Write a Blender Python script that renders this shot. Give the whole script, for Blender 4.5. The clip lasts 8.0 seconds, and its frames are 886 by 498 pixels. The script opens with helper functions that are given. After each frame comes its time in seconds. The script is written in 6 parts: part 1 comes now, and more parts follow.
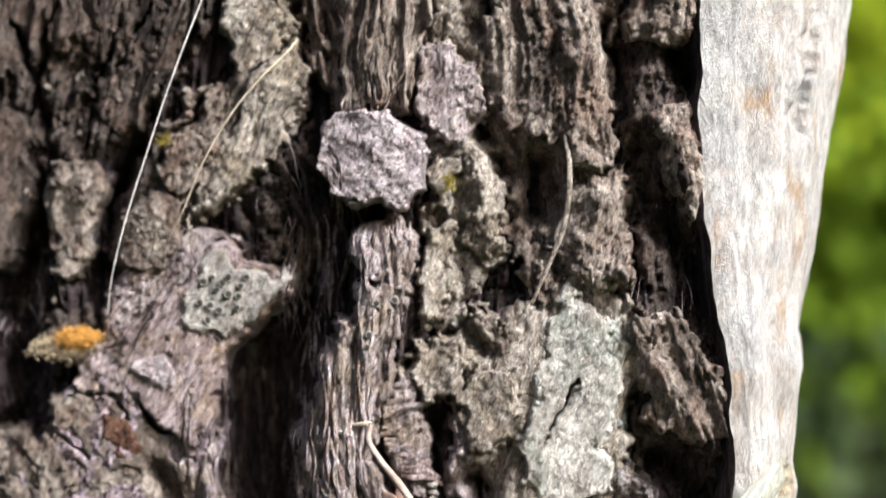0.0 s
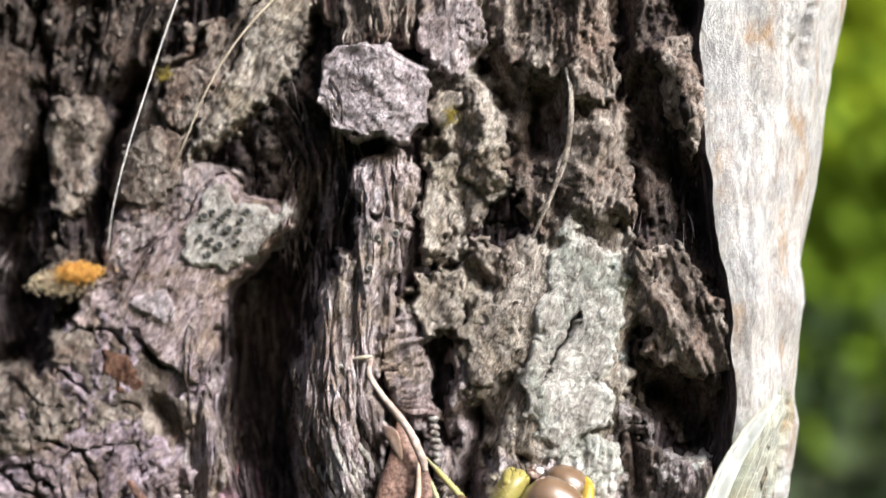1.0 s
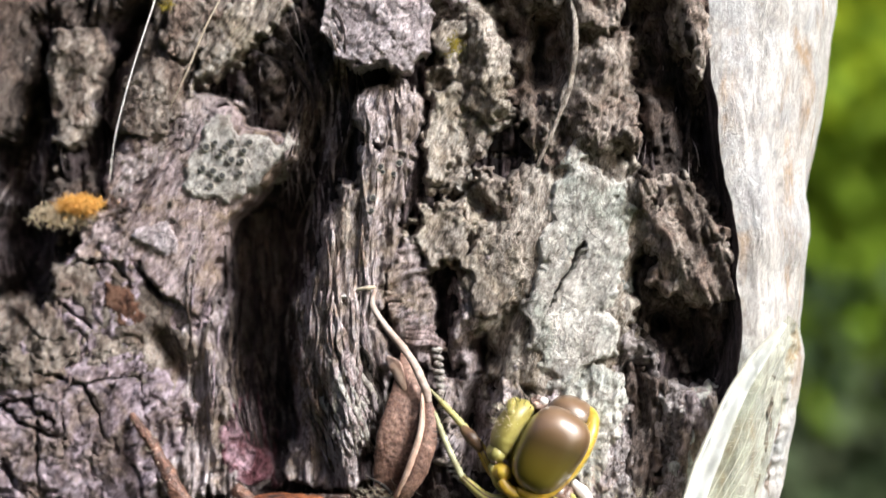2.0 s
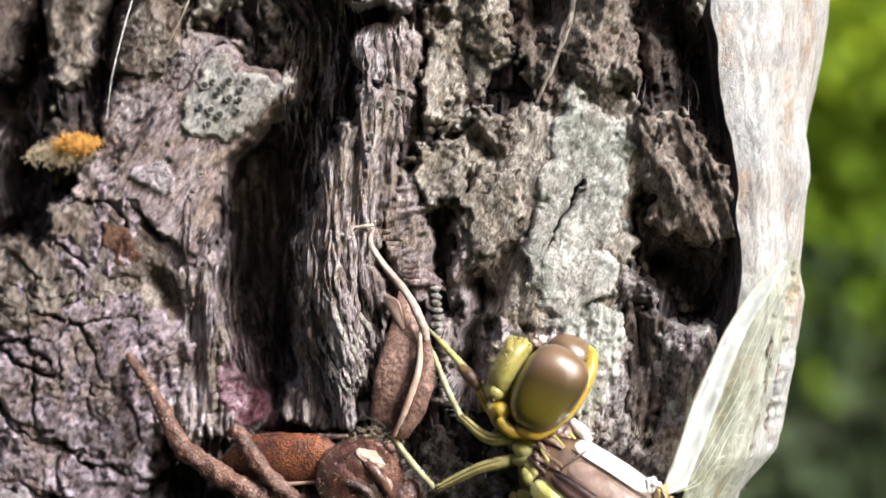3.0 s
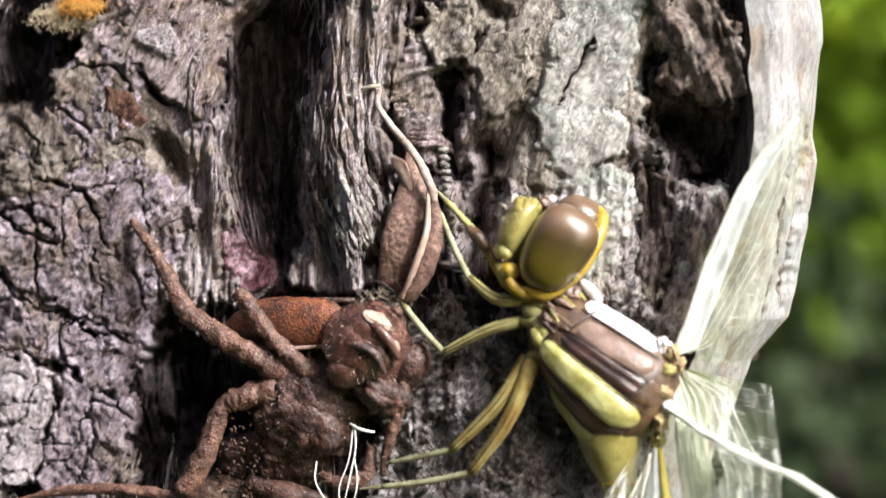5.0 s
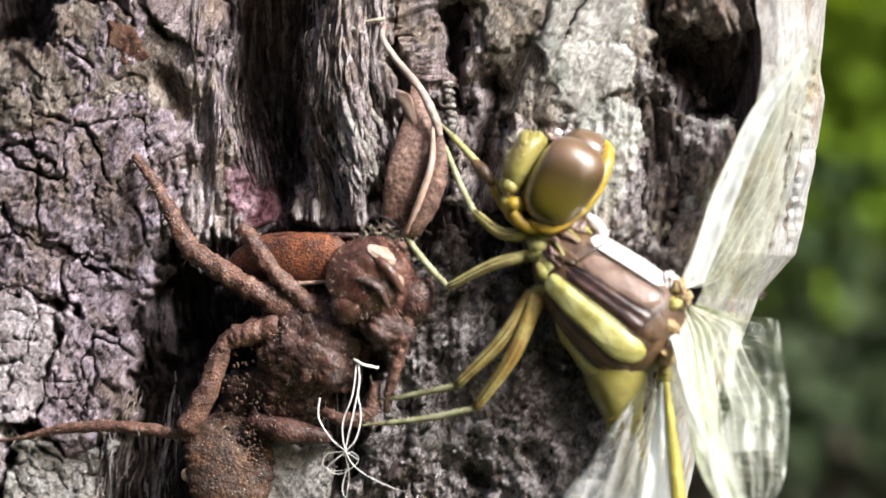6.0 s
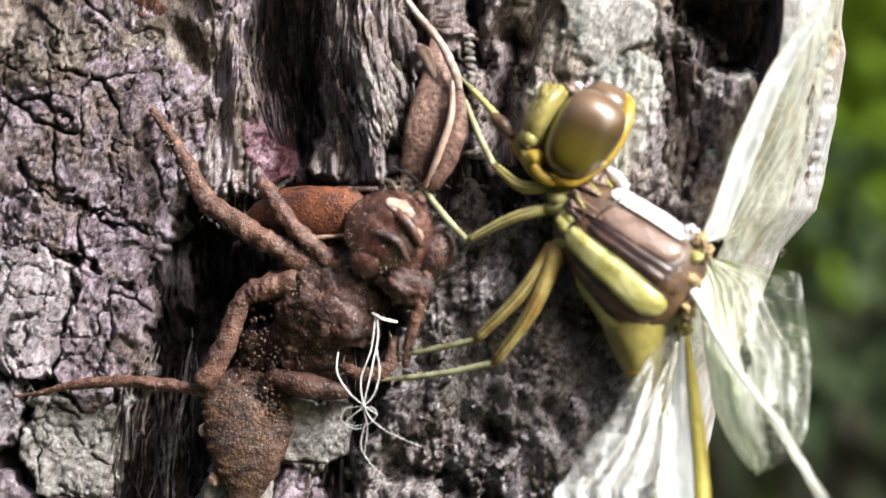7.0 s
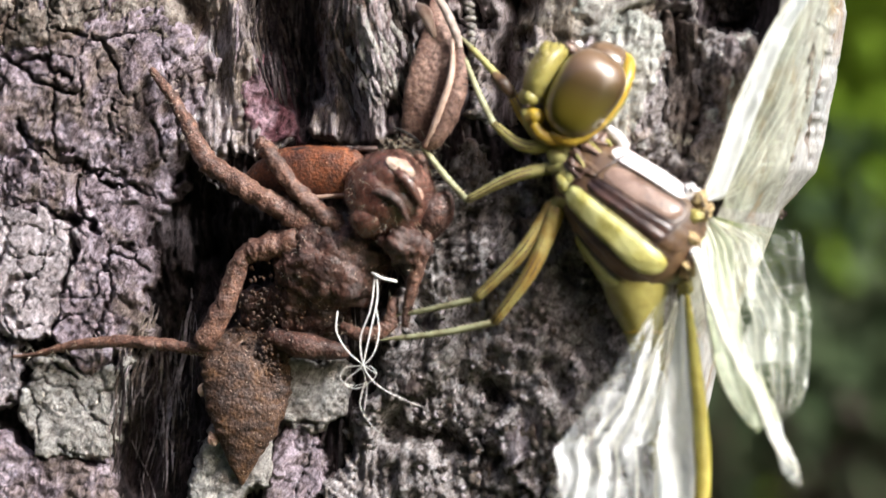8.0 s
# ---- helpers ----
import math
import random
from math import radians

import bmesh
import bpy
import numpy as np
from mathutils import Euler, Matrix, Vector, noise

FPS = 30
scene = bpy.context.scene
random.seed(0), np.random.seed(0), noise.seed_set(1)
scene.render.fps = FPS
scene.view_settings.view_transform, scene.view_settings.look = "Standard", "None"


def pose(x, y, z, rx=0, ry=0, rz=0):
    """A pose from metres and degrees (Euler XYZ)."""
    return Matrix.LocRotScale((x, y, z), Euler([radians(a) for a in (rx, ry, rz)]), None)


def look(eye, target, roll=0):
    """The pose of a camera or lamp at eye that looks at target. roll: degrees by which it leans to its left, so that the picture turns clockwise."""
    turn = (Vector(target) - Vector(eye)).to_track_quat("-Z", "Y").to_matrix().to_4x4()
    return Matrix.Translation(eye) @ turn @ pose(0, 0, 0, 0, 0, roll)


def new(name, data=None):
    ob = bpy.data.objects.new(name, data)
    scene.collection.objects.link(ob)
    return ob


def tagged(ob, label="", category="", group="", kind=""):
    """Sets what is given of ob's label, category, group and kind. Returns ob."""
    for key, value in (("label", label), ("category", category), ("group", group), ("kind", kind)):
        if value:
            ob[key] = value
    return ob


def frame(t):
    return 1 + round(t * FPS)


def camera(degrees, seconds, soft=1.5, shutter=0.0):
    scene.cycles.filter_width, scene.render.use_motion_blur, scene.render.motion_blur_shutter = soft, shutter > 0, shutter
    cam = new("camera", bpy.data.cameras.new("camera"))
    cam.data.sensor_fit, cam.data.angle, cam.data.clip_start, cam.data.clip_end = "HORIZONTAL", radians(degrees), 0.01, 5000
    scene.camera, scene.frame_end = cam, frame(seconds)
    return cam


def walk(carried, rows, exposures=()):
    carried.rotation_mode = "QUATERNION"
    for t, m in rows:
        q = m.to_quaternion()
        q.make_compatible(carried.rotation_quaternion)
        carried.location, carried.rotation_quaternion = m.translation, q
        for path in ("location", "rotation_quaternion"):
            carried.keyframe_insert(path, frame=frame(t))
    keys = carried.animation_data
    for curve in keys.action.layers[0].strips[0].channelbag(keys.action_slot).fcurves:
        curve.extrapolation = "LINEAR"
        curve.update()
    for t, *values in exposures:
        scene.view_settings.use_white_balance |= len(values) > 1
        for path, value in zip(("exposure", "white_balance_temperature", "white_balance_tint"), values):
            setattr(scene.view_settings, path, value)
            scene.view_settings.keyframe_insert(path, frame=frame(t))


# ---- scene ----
# All places below are in millimetres: x along the bark, y away from the camera, z up from the middle of the patch.
MM = 0.001
DIST = 185.95

# ---- camera ----
cam = camera(16.0, 8.0, soft=1.5, shutter=0.5)
cam.data.dof.use_dof = True
cam.data.dof.focus_distance = 0.1855
cam.data.dof.aperture_fstop = 32.0
PATH = [
    (0.0, 0.492, -4.134, 17.815, -0.120),
    (0.5, 0.492, -3.894, 15.512, -0.105),
    (1.0, 0.419, -3.785, 13.847, -0.056),
    (1.5, 0.162, -3.156, 11.773, -0.132),
    (3.0, 0.290, -1.819, 6.042, 0.031),
    (3.5, 0.227, -1.046, 4.285, 0.021),
    (4.0, 0.131, -0.508, 2.004, -0.049),
    (4.5, 0.000, 0.000, 0.000, -0.000),
    (6.0, -0.436, 1.973, -5.863, 0.228),
    (6.5, -0.659, 2.711, -7.171, 0.271),
    (7.0, -1.534, 2.939, -8.523, 0.343),
    (7.5, -1.732, 3.023, -9.357, 0.432),
    (8.0, -1.504, 3.143, -10.846, 0.454),
]
walk(cam, [(t, pose(x * MM, (y - DIST) * MM, z * MM, 90, 0, 0) @ pose(0, 0, 0, 0, 0, r)) for t, x, y, z, r in PATH])

# ---- light ----
SUN_WAY = Vector((0.57, -0.55, 0.61)).normalized()
world = bpy.data.worlds.new("sky")
scene.world = world
world.use_nodes = True
wn = world.node_tree
sky = wn.nodes.new("ShaderNodeTexSky")
sky.sky_type = 'NISHITA'
sky.sun_disc = False
sky.dust_density, sky.air_density = 6.0, 0.8
sky.sun_elevation = math.asin(SUN_WAY.z)
sky.sun_rotation = math.atan2(SUN_WAY.x, SUN_WAY.y)
wn.links.new(sky.outputs[0], wn.nodes["Background"].inputs[0])
wn.nodes["Background"].inputs[1].default_value = 0.125
sun_data = bpy.data.lights.new("sun", 'SUN')
sun_data.energy, sun_data.angle, sun_data.color = 4.0, radians(14.0), (0.935, 0.98, 0.995)
sun = new("sun", sun_data)
sun.matrix_world = look(SUN_WAY * 2, (0, 0, 0))
scene.view_settings.exposure = 0.92


# ---- materials ----
def material(name, rough=0.8, spec=0.3):
    m = bpy.data.materials.new(name)
    m.use_nodes = True
    b = m.node_tree.nodes["Principled BSDF"]
    b.inputs["Roughness"].default_value = rough
    b.inputs["Specular IOR Level"].default_value = spec
    return m, m.node_tree, b


def coords(nt, scale, turn=0.0):
    """Object coordinates in millimetres, stretched by scale."""
    tc, mp = nt.nodes.new("ShaderNodeTexCoord"), nt.nodes.new("ShaderNodeMapping")
    mp.inputs["Scale"].default_value = [1000 * s for s in scale]
    mp.inputs["Rotation"].default_value = (0, radians(turn), 0)
    mp.vector_type = 'TEXTURE' if turn else 'POINT'
    if turn:
        mp.inputs["Scale"].default_value = [0.001 / s for s in scale]
    nt.links.new(tc.outputs["Object"], mp.inputs["Vector"])
    return mp.outputs["Vector"]


def noise_node(nt, vec, scale, detail=6.0, rough=0.6, warp=0.0):
    n = nt.nodes.new("ShaderNodeTexNoise")
    n.inputs["Scale"].default_value, n.inputs["Detail"].default_value = scale, detail
    n.inputs["Roughness"].default_value, n.inputs["Distortion"].default_value = rough, warp
    nt.links.new(vec, n.inputs["Vector"])
    return n.outputs["Fac"]


def ramp(nt, fac, stops):
    r = nt.nodes.new("ShaderNodeValToRGB")
    e = r.color_ramp.elements
    while len(e) < len(stops):
        e.new(0.5)
    for k, (p, c) in zip(e, stops):
        k.position, k.color = p, (*c, 1)
    nt.links.new(fac, r.inputs["Fac"])
    return r.outputs["Color"]


def blend(nt, fac, a, b, mode='MIX'):
    m = nt.nodes.new("ShaderNodeMix")
    m.data_type, m.blend_type = 'RGBA', mode
    for sock, v in ((m.inputs["Factor"], fac), (m.inputs["A"], a), (m.inputs["B"], b)):
        if isinstance(v, (int, float)):
            sock.default_value = v
        elif isinstance(v, tuple):
            sock.default_value = (*v, 1)
        else:
            nt.links.new(v, sock)
    return m.outputs["Result"]


def bump(nt, bsdf, height, depth, strength=1.0):
    b = nt.nodes.new("ShaderNodeBump")
    b.inputs["Distance"].default_value, b.inputs["Strength"].default_value = depth * MM, strength
    nt.links.new(height, b.inputs["Height"])
    nt.links.new(b.outputs["Normal"], bsdf.inputs["Normal"])


def bark(name, pale, mid, deep, grain=(1, 1, 1), turn=0.0, specks=0.5, patch=0.35, tint=None, grit_share=0.7, relief=0.34, flecks=0.6, grime=0.6):
    """Weathered bark: pale crust over brown tissue, blotches, grime in the hollows' own pattern, dark specks, grain along the fibre."""
    m, nt, b = material(name, 0.85, 0.25)
    v = coords(nt, grain, turn)
    flat = coords(nt, (1, 1, 1))
    big = noise_node(nt, v, patch, 5, 0.62, 0.9)
    fine = noise_node(nt, v, 2.2, 9, 0.7, 0.5)
    base = ramp(nt, big, [(0.33, deep), (0.45, mid), (0.6, pale), (0.78, tuple(min(1, c * 1.15) for c in pale))])
    if tint:
        t = ramp(nt, noise_node(nt, flat, 0.3, 5, 0.65, 0.8), [(0.48, (0, 0, 0)), (0.62, (0.85, 0.85, 0.85))])
        base = blend(nt, t, base, tint)
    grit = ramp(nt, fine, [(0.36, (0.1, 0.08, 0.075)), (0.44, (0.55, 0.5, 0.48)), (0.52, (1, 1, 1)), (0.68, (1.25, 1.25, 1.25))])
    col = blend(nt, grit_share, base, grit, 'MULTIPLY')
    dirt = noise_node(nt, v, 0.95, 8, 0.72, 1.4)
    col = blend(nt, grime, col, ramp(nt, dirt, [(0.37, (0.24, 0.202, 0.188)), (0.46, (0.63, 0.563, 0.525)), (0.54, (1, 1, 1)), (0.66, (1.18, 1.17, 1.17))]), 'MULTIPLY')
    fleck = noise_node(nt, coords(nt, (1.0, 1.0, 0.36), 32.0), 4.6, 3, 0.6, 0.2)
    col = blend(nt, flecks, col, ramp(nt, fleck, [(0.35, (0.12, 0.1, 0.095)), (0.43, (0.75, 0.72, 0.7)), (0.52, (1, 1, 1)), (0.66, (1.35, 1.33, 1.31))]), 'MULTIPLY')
    vor = nt.nodes.new("ShaderNodeTexVoronoi")
    vor.inputs["Scale"].default_value = 1.9
    nt.links.new(flat, vor.inputs["Vector"])
    dot = ramp(nt, vor.outputs["Distance"], [(0.1, (1, 1, 1)), (0.2, (0, 0, 0))])
    gate = ramp(nt, noise_node(nt, flat, 0.5, 3), [(0.48, (0, 0, 0)), (0.6, (1, 1, 1))])
    mask = blend(nt, 1.0, dot, gate, 'MULTIPLY')
    mask = blend(nt, 1.0, mask, (specks, specks, specks), 'MULTIPLY')
    col = blend(nt, mask, col, tuple(c * 0.35 for c in deep))
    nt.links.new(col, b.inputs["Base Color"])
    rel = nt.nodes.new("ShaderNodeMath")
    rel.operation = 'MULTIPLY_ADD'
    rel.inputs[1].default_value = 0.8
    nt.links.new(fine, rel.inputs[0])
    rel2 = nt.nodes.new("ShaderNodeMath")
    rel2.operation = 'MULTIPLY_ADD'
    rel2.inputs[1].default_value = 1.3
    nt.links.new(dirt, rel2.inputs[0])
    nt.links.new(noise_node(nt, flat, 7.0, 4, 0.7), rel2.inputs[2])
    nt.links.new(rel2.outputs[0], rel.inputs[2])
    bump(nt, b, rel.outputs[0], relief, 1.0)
    return m


# Brown inner tissue, taken near black so the furrows read as shaded.
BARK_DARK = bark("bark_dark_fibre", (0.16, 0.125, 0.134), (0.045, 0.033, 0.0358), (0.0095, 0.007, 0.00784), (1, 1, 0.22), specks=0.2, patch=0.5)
BARK_UMBER = bark("bark_umber", (0.205, 0.17, 0.157), (0.086, 0.068, 0.062), (0.018, 0.0145, 0.0135), (1, 1, 0.4), specks=0.4, tint=(0.215, 0.16, 0.137), flecks=0.8)
BARK_BROWN = bark("bark_brown", (0.56, 0.495, 0.45), (0.335, 0.285, 0.255), (0.075, 0.057, 0.048), (1, 1, 0.5), specks=0.4, tint=(0.34, 0.25, 0.21))
BARK_GREY = bark("bark_grey_fibre", (0.76, 0.688, 0.731), (0.5, 0.431, 0.451), (0.085, 0.0624, 0.0636), (1.2, 1, 0.28), specks=0.3, tint=(0.44, 0.36, 0.29))
BARK_LILAC = bark("bark_lilac", (0.66, 0.557, 0.655), (0.44, 0.36, 0.427), (0.11, 0.0816, 0.0936), (1, 1, 0.7), 25.0, specks=0.8, tint=(0.38, 0.30, 0.265))
BARK_SAND = bark("bark_sand", (0.7, 0.592, 0.633), (0.477, 0.381, 0.392), (0.138, 0.101, 0.0986), (1, 1, 0.45), 32.0, specks=0.7, tint=(0.45, 0.345, 0.255))
BARK_PALE = bark("bark_pale_crust", (0.798, 0.716, 0.775), (0.64, 0.567, 0.611), (0.294, 0.239, 0.259), specks=0.9, grit_share=0.6, grime=0.4)
BARK_LICHEN = bark("bark_lichen", (0.70, 0.675, 0.65), (0.55, 0.52, 0.49), (0.25, 0.215, 0.195), specks=0.9, tint=(0.54, 0.525, 0.515), grit_share=0.5, flecks=0.5, grime=0.35)
BARK_SMOOTH = bark("bark_smooth_lichen", (0.74, 0.73, 0.70), (0.58, 0.565, 0.535), (0.28, 0.255, 0.225), (1, 1, 0.5), 20.0, specks=0.4, tint=(0.46, 0.49, 0.45), grit_share=0.4, relief=0.2, flecks=0.45, grime=0.4)
BARK_SLATE = bark("bark_slate_lichen", (0.46, 0.49, 0.485), (0.30, 0.325, 0.325), (0.12, 0.13, 0.13), (1, 1, 0.5), 20.0, specks=1.0, patch=0.7, grit_share=0.6, relief=0.16, flecks=0.5)
BARK_OLIVE = bark("bark_olive", (0.68, 0.63, 0.58), (0.49, 0.44, 0.395), (0.13, 0.105, 0.09), (1, 1, 0.5), 18.0, specks=0.3, tint=(0.42, 0.36, 0.285))
BARK_PINK = bark("bark_pink", (0.575, 0.378, 0.456), (0.287, 0.126, 0.156), (0.092, 0.0263, 0.036), specks=0.5, patch=0.6)
BARK_RUST = bark("bark_rust", (0.30, 0.165, 0.115), (0.20, 0.1, 0.068), (0.08, 0.036, 0.025), specks=0.3, patch=0.6, grit_share=0.5, flecks=0.4, grime=0.3)
BARK_GRIT = bark("bark_gritty", (0.74, 0.69, 0.71), (0.43, 0.39, 0.39), (0.1, 0.085, 0.083), specks=0.7, patch=0.42, grit_share=0.7, flecks=0.7, relief=0.45, grime=0.65)
BARK_RIM = bark("bark_pale_side", (0.56, 0.555, 0.55), (0.48, 0.462, 0.45), (0.40, 0.29, 0.2), (1, 1, 0.4), specks=0.1, patch=0.34, tint=(0.43, 0.435, 0.45), grit_share=0.3, relief=0.2, flecks=0.2, grime=0.35)


# ---- mesh tools ----
def hash2(ix, iy, seed):
    n = (ix * 374761393 + iy * 668265263 + seed * 974711) & 0x7fffffff
    n = ((n ^ (n >> 13)) * 1274126177) & 0x7fffffff
    return ((n ^ (n >> 16)) & 0xffff) / 65535.0


def vnoise(x, y, seed):
    ix, iy = np.floor(x).astype(np.int64), np.floor(y).astype(np.int64)
    fx, fy = x - ix, y - iy
    fx, fy = fx * fx * (3 - 2 * fx), fy * fy * (3 - 2 * fy)
    a, b = hash2(ix, iy, seed), hash2(ix + 1, iy, seed)
    c, d = hash2(ix, iy + 1, seed), hash2(ix + 1, iy + 1, seed)
    return (a + (b - a) * fx) * (1 - fy) + (c + (d - c) * fx) * fy - 0.5


def fbm(x, y, seed, octaves=4, gain=0.5):
    out, amp = 0, 1.0
    for k in range(octaves):
        out = out + amp * vnoise(x * 2 ** k + 13.7 * k, y * 2 ** k - 7.3 * k, seed + k)
        amp *= gain
    return out


def smooth(v):
    v = np.clip(v, 0, 1)
    return v * v * (3 - 2 * v)


def line_distance(x, z, pts):
    """Distance of every place to a line, and how far along it lies, 0 to 1."""
    best, along = np.full(x.shape, 1e9), np.zeros(x.shape)
    n = len(pts) - 1
    for k in range(n):
        (ax, az), (bx, bz) = pts[k], pts[k + 1]
        dx, dz = bx - ax, bz - az
        s = np.clip(((x - ax) * dx + (z - az) * dz) / (dx * dx + dz * dz + 1e-9), 0, 1)
        d = np.hypot(x - ax - s * dx, z - az - s * dz)
        near = d < best
        best, along = np.where(near, d, best), np.where(near, (k + s) / n, along)
    return best, along


def inside_distance(x, z, pts):
    """Signed distance to a closed outline, positive inside."""
    d, _ = line_distance(x, z, list(pts) + [pts[0]])
    inside = np.zeros(x.shape, bool)
    for k in range(len(pts)):
        (ax, az), (bx, bz) = pts[k], pts[k - 1]
        cross = ((az > z) != (bz > z)) & (x < (bx - ax) * (z - az) / (bz - az + 1e-9) + ax)
        inside ^= cross
    return np.where(inside, d, -d)


def mesh_from(name, verts, faces, mat, shade=True):
    me = bpy.data.meshes.new(name)
    me.from_pydata((np.asarray(verts, float) * MM).tolist(), [], faces)
    me.materials.append(mat)
    if shade:
        me.polygons.foreach_set("use_smooth", [True] * len(me.polygons))
    me.update()
    return me


def thing(name, label, category, group="", kind=""):
    return tagged(new(name), label, category, group, kind)


def put(name, verts, faces, mat, parent=None, label="", category="", group="", kind=""):
    """Links one mesh, given in millimetres, as a thing or as a part under parent."""
    ob = new(name, mesh_from(name, verts, faces, mat))
    ob.parent = parent
    return tagged(ob, label, category, group, kind)


def grid_faces(rows, cols, keep=None):
    i = np.arange(rows * cols).reshape(rows, cols)
    q = np.stack([i[:-1, :-1], i[:-1, 1:], i[1:, 1:], i[1:, :-1]], -1).reshape(-1, 4)
    if keep is not None:
        k = keep.reshape(rows, cols)
        q = q[(k[:-1, :-1] | k[:-1, 1:] | k[1:, 1:] | k[1:, :-1]).reshape(-1)]
    return q


def compact(verts, quads):
    used, inv = np.unique(quads, return_inverse=True)
    return verts[used], inv.reshape(quads.shape).tolist()


def curve(pts, steps=8):
    """A smooth line through the points (Catmull-Rom)."""
    p = [np.array(q, float) for q in pts]
    p = [2 * p[0] - p[1]] + p + [2 * p[-1] - p[-2]]
    out = []
    for k in range(1, len(p) - 2):
        for s in range(steps):
            t = s / steps
            out.append(0.5 * (2 * p[k] + (p[k + 1] - p[k - 1]) * t + (2 * p[k - 1] - 5 * p[k] + 4 * p[k + 1] - p[k + 2]) * t * t
                              + (3 * p[k] - p[k - 1] - 3 * p[k + 1] + p[k + 2]) * t ** 3))
    out.append(p[-2])
    return np.array(out)


def tube(pts, radii, sides=12, steps=6, flat=1.0, lumps=0.0, seed=1, up=(0, -1, 0)):
    """A lofted limb through the points, its radius going from one to the next; flat squashes it along up."""
    line = curve(pts, steps)
    rr = curve([(r, 0, 0) for r in radii], steps)[:, 0] if len(radii) == len(pts) else np.interp(np.linspace(0, 1, len(line)), np.linspace(0, 1, len(radii)), radii)
    rr = np.maximum(rr, 0.004)
    tan = np.gradient(line, axis=0)
    tan /= np.linalg.norm(tan, axis=1)[:, None] + 1e-9
    up = np.array(up, float)
    side = np.cross(tan, up)
    side /= np.linalg.norm(side, axis=1)[:, None] + 1e-9
    top = np.cross(side, tan)
    a = np.linspace(0, 2 * math.pi, sides, endpoint=False)
    ring = line[:, None] + rr[:, None, None] * (np.cos(a)[None, :, None] * side[:, None] + flat * np.sin(a)[None, :, None] * top[:, None])
    if lumps:
        k = np.arange(len(line))[:, None] * 0.6 + 0 * a
        ring += lumps * rr[:, None, None] * fbm(k, a[None] * 1.6 + 0 * k, seed, 3)[..., None] * (ring - line[:, None]) / rr[:, None, None]
    n, verts = len(line), ring.reshape(-1, 3)
    faces = [[r * sides + c, r * sides + (c + 1) % sides, (r + 1) * sides + (c + 1) % sides, (r + 1) * sides + c] for r in range(n - 1) for c in range(sides)]
    verts = np.vstack([verts, line[0] - tan[0] * rr[0] * 0.5, line[-1] + tan[-1] * rr[-1] * 0.5])
    faces += [[(c + 1) % sides, c, n * sides] for c in range(sides)]
    faces += [[(n - 1) * sides + c, (n - 1) * sides + (c + 1) % sides, n * sides + 1] for c in range(sides)]
    return verts, faces


def joined(pieces):
    verts, faces, at = [], [], 0
    for v, f in pieces:
        verts.append(np.asarray(v))
        faces += [[i + at for i in q] for q in f]
        at += len(v)
    return np.vstack(verts), faces


def blob(centre, radii, turn=(0, 0, 0), shape=None, seg=(28, 40), lumps=0.0, freq=2.0, seed=1):
    """A rounded body: an ellipsoid turned by Euler degrees; shape(n) reshapes the unit ball, lumps roughens it."""
    rows, cols = seg
    th, ph = np.linspace(0, math.pi, rows), np.linspace(0, 2 * math.pi, cols, endpoint=False)
    n = np.stack([np.sin(th)[:, None] * np.cos(ph), np.sin(th)[:, None] * np.sin(ph), np.cos(th)[:, None] + 0 * ph], -1).reshape(-1, 3)
    p = shape(n) if shape else n.copy()
    if lumps:
        q = n * freq + 9.0
        w = fbm(q[:, 0], q[:, 1], seed, 4, 0.6) + fbm(q[:, 1], q[:, 2], seed + 11, 4, 0.6) + fbm(q[:, 2], q[:, 0], seed + 23, 4, 0.6)
        p *= (1 + 0.6 * lumps * w)[:, None]
    r = np.array(Euler([radians(a) for a in turn]).to_matrix())
    p = (p * np.array(radii)) @ r.T + np.array(centre)
    faces = [[r_ * cols + c, (r_ + 1) * cols + c, (r_ + 1) * cols + (c + 1) % cols, r_ * cols + (c + 1) % cols] for r_ in range(rows - 1) for c in range(cols)]
    return p, faces


# ---- trunk ----
SLOPE = -0.26
RIM_X = 17.0
CRACKS, SWELLS = [], []


def crack(width, depth, *pts):
    CRACKS.append((width, depth, pts))


def swell(width, height, *pts):
    """A rounded ridge (or a hollow, when height is negative) along a line."""
    SWELLS.append((width, height, pts))


def edge_x(z):
    """Where the trunk's outline runs, by height."""
    return np.interp(z, EDGE_Z, EDGE_X)


def cuts(x, z, scale=1.0):
    out = np.zeros(x.shape)
    wx = x + 0.5 * fbm(x * 0.7, z * 0.7, 71, 3) + 0.3 * fbm(x * 2.3, z * 2.3, 78, 3)
    wz = z + 0.5 * fbm(x * 0.7, z * 0.7, 75, 3) + 0.3 * fbm(x * 2.3, z * 2.3, 79, 3)
    wide = np.clip(0.75 + 1.5 * fbm(x * 0.5, z * 0.5, 83, 3), 0.25, 1.6)
    lo_x, hi_x, lo_z, hi_z = x.min() - 2, x.max() + 2, z.min() - 2, z.max() + 2
    for width, depth, pts in CRACKS:
        if not any(lo_x < p[0] < hi_x and lo_z < p[1] < hi_z for p in pts):
            continue
        d, s = line_distance(wx, wz, pts)
        taper = 0.25 + 0.75 * np.sqrt(np.clip(4 * s * (1 - s), 0, 1))
        out = np.maximum(out, depth * np.exp(-(d / (width * taper * wide)) ** 2))
    return out * scale


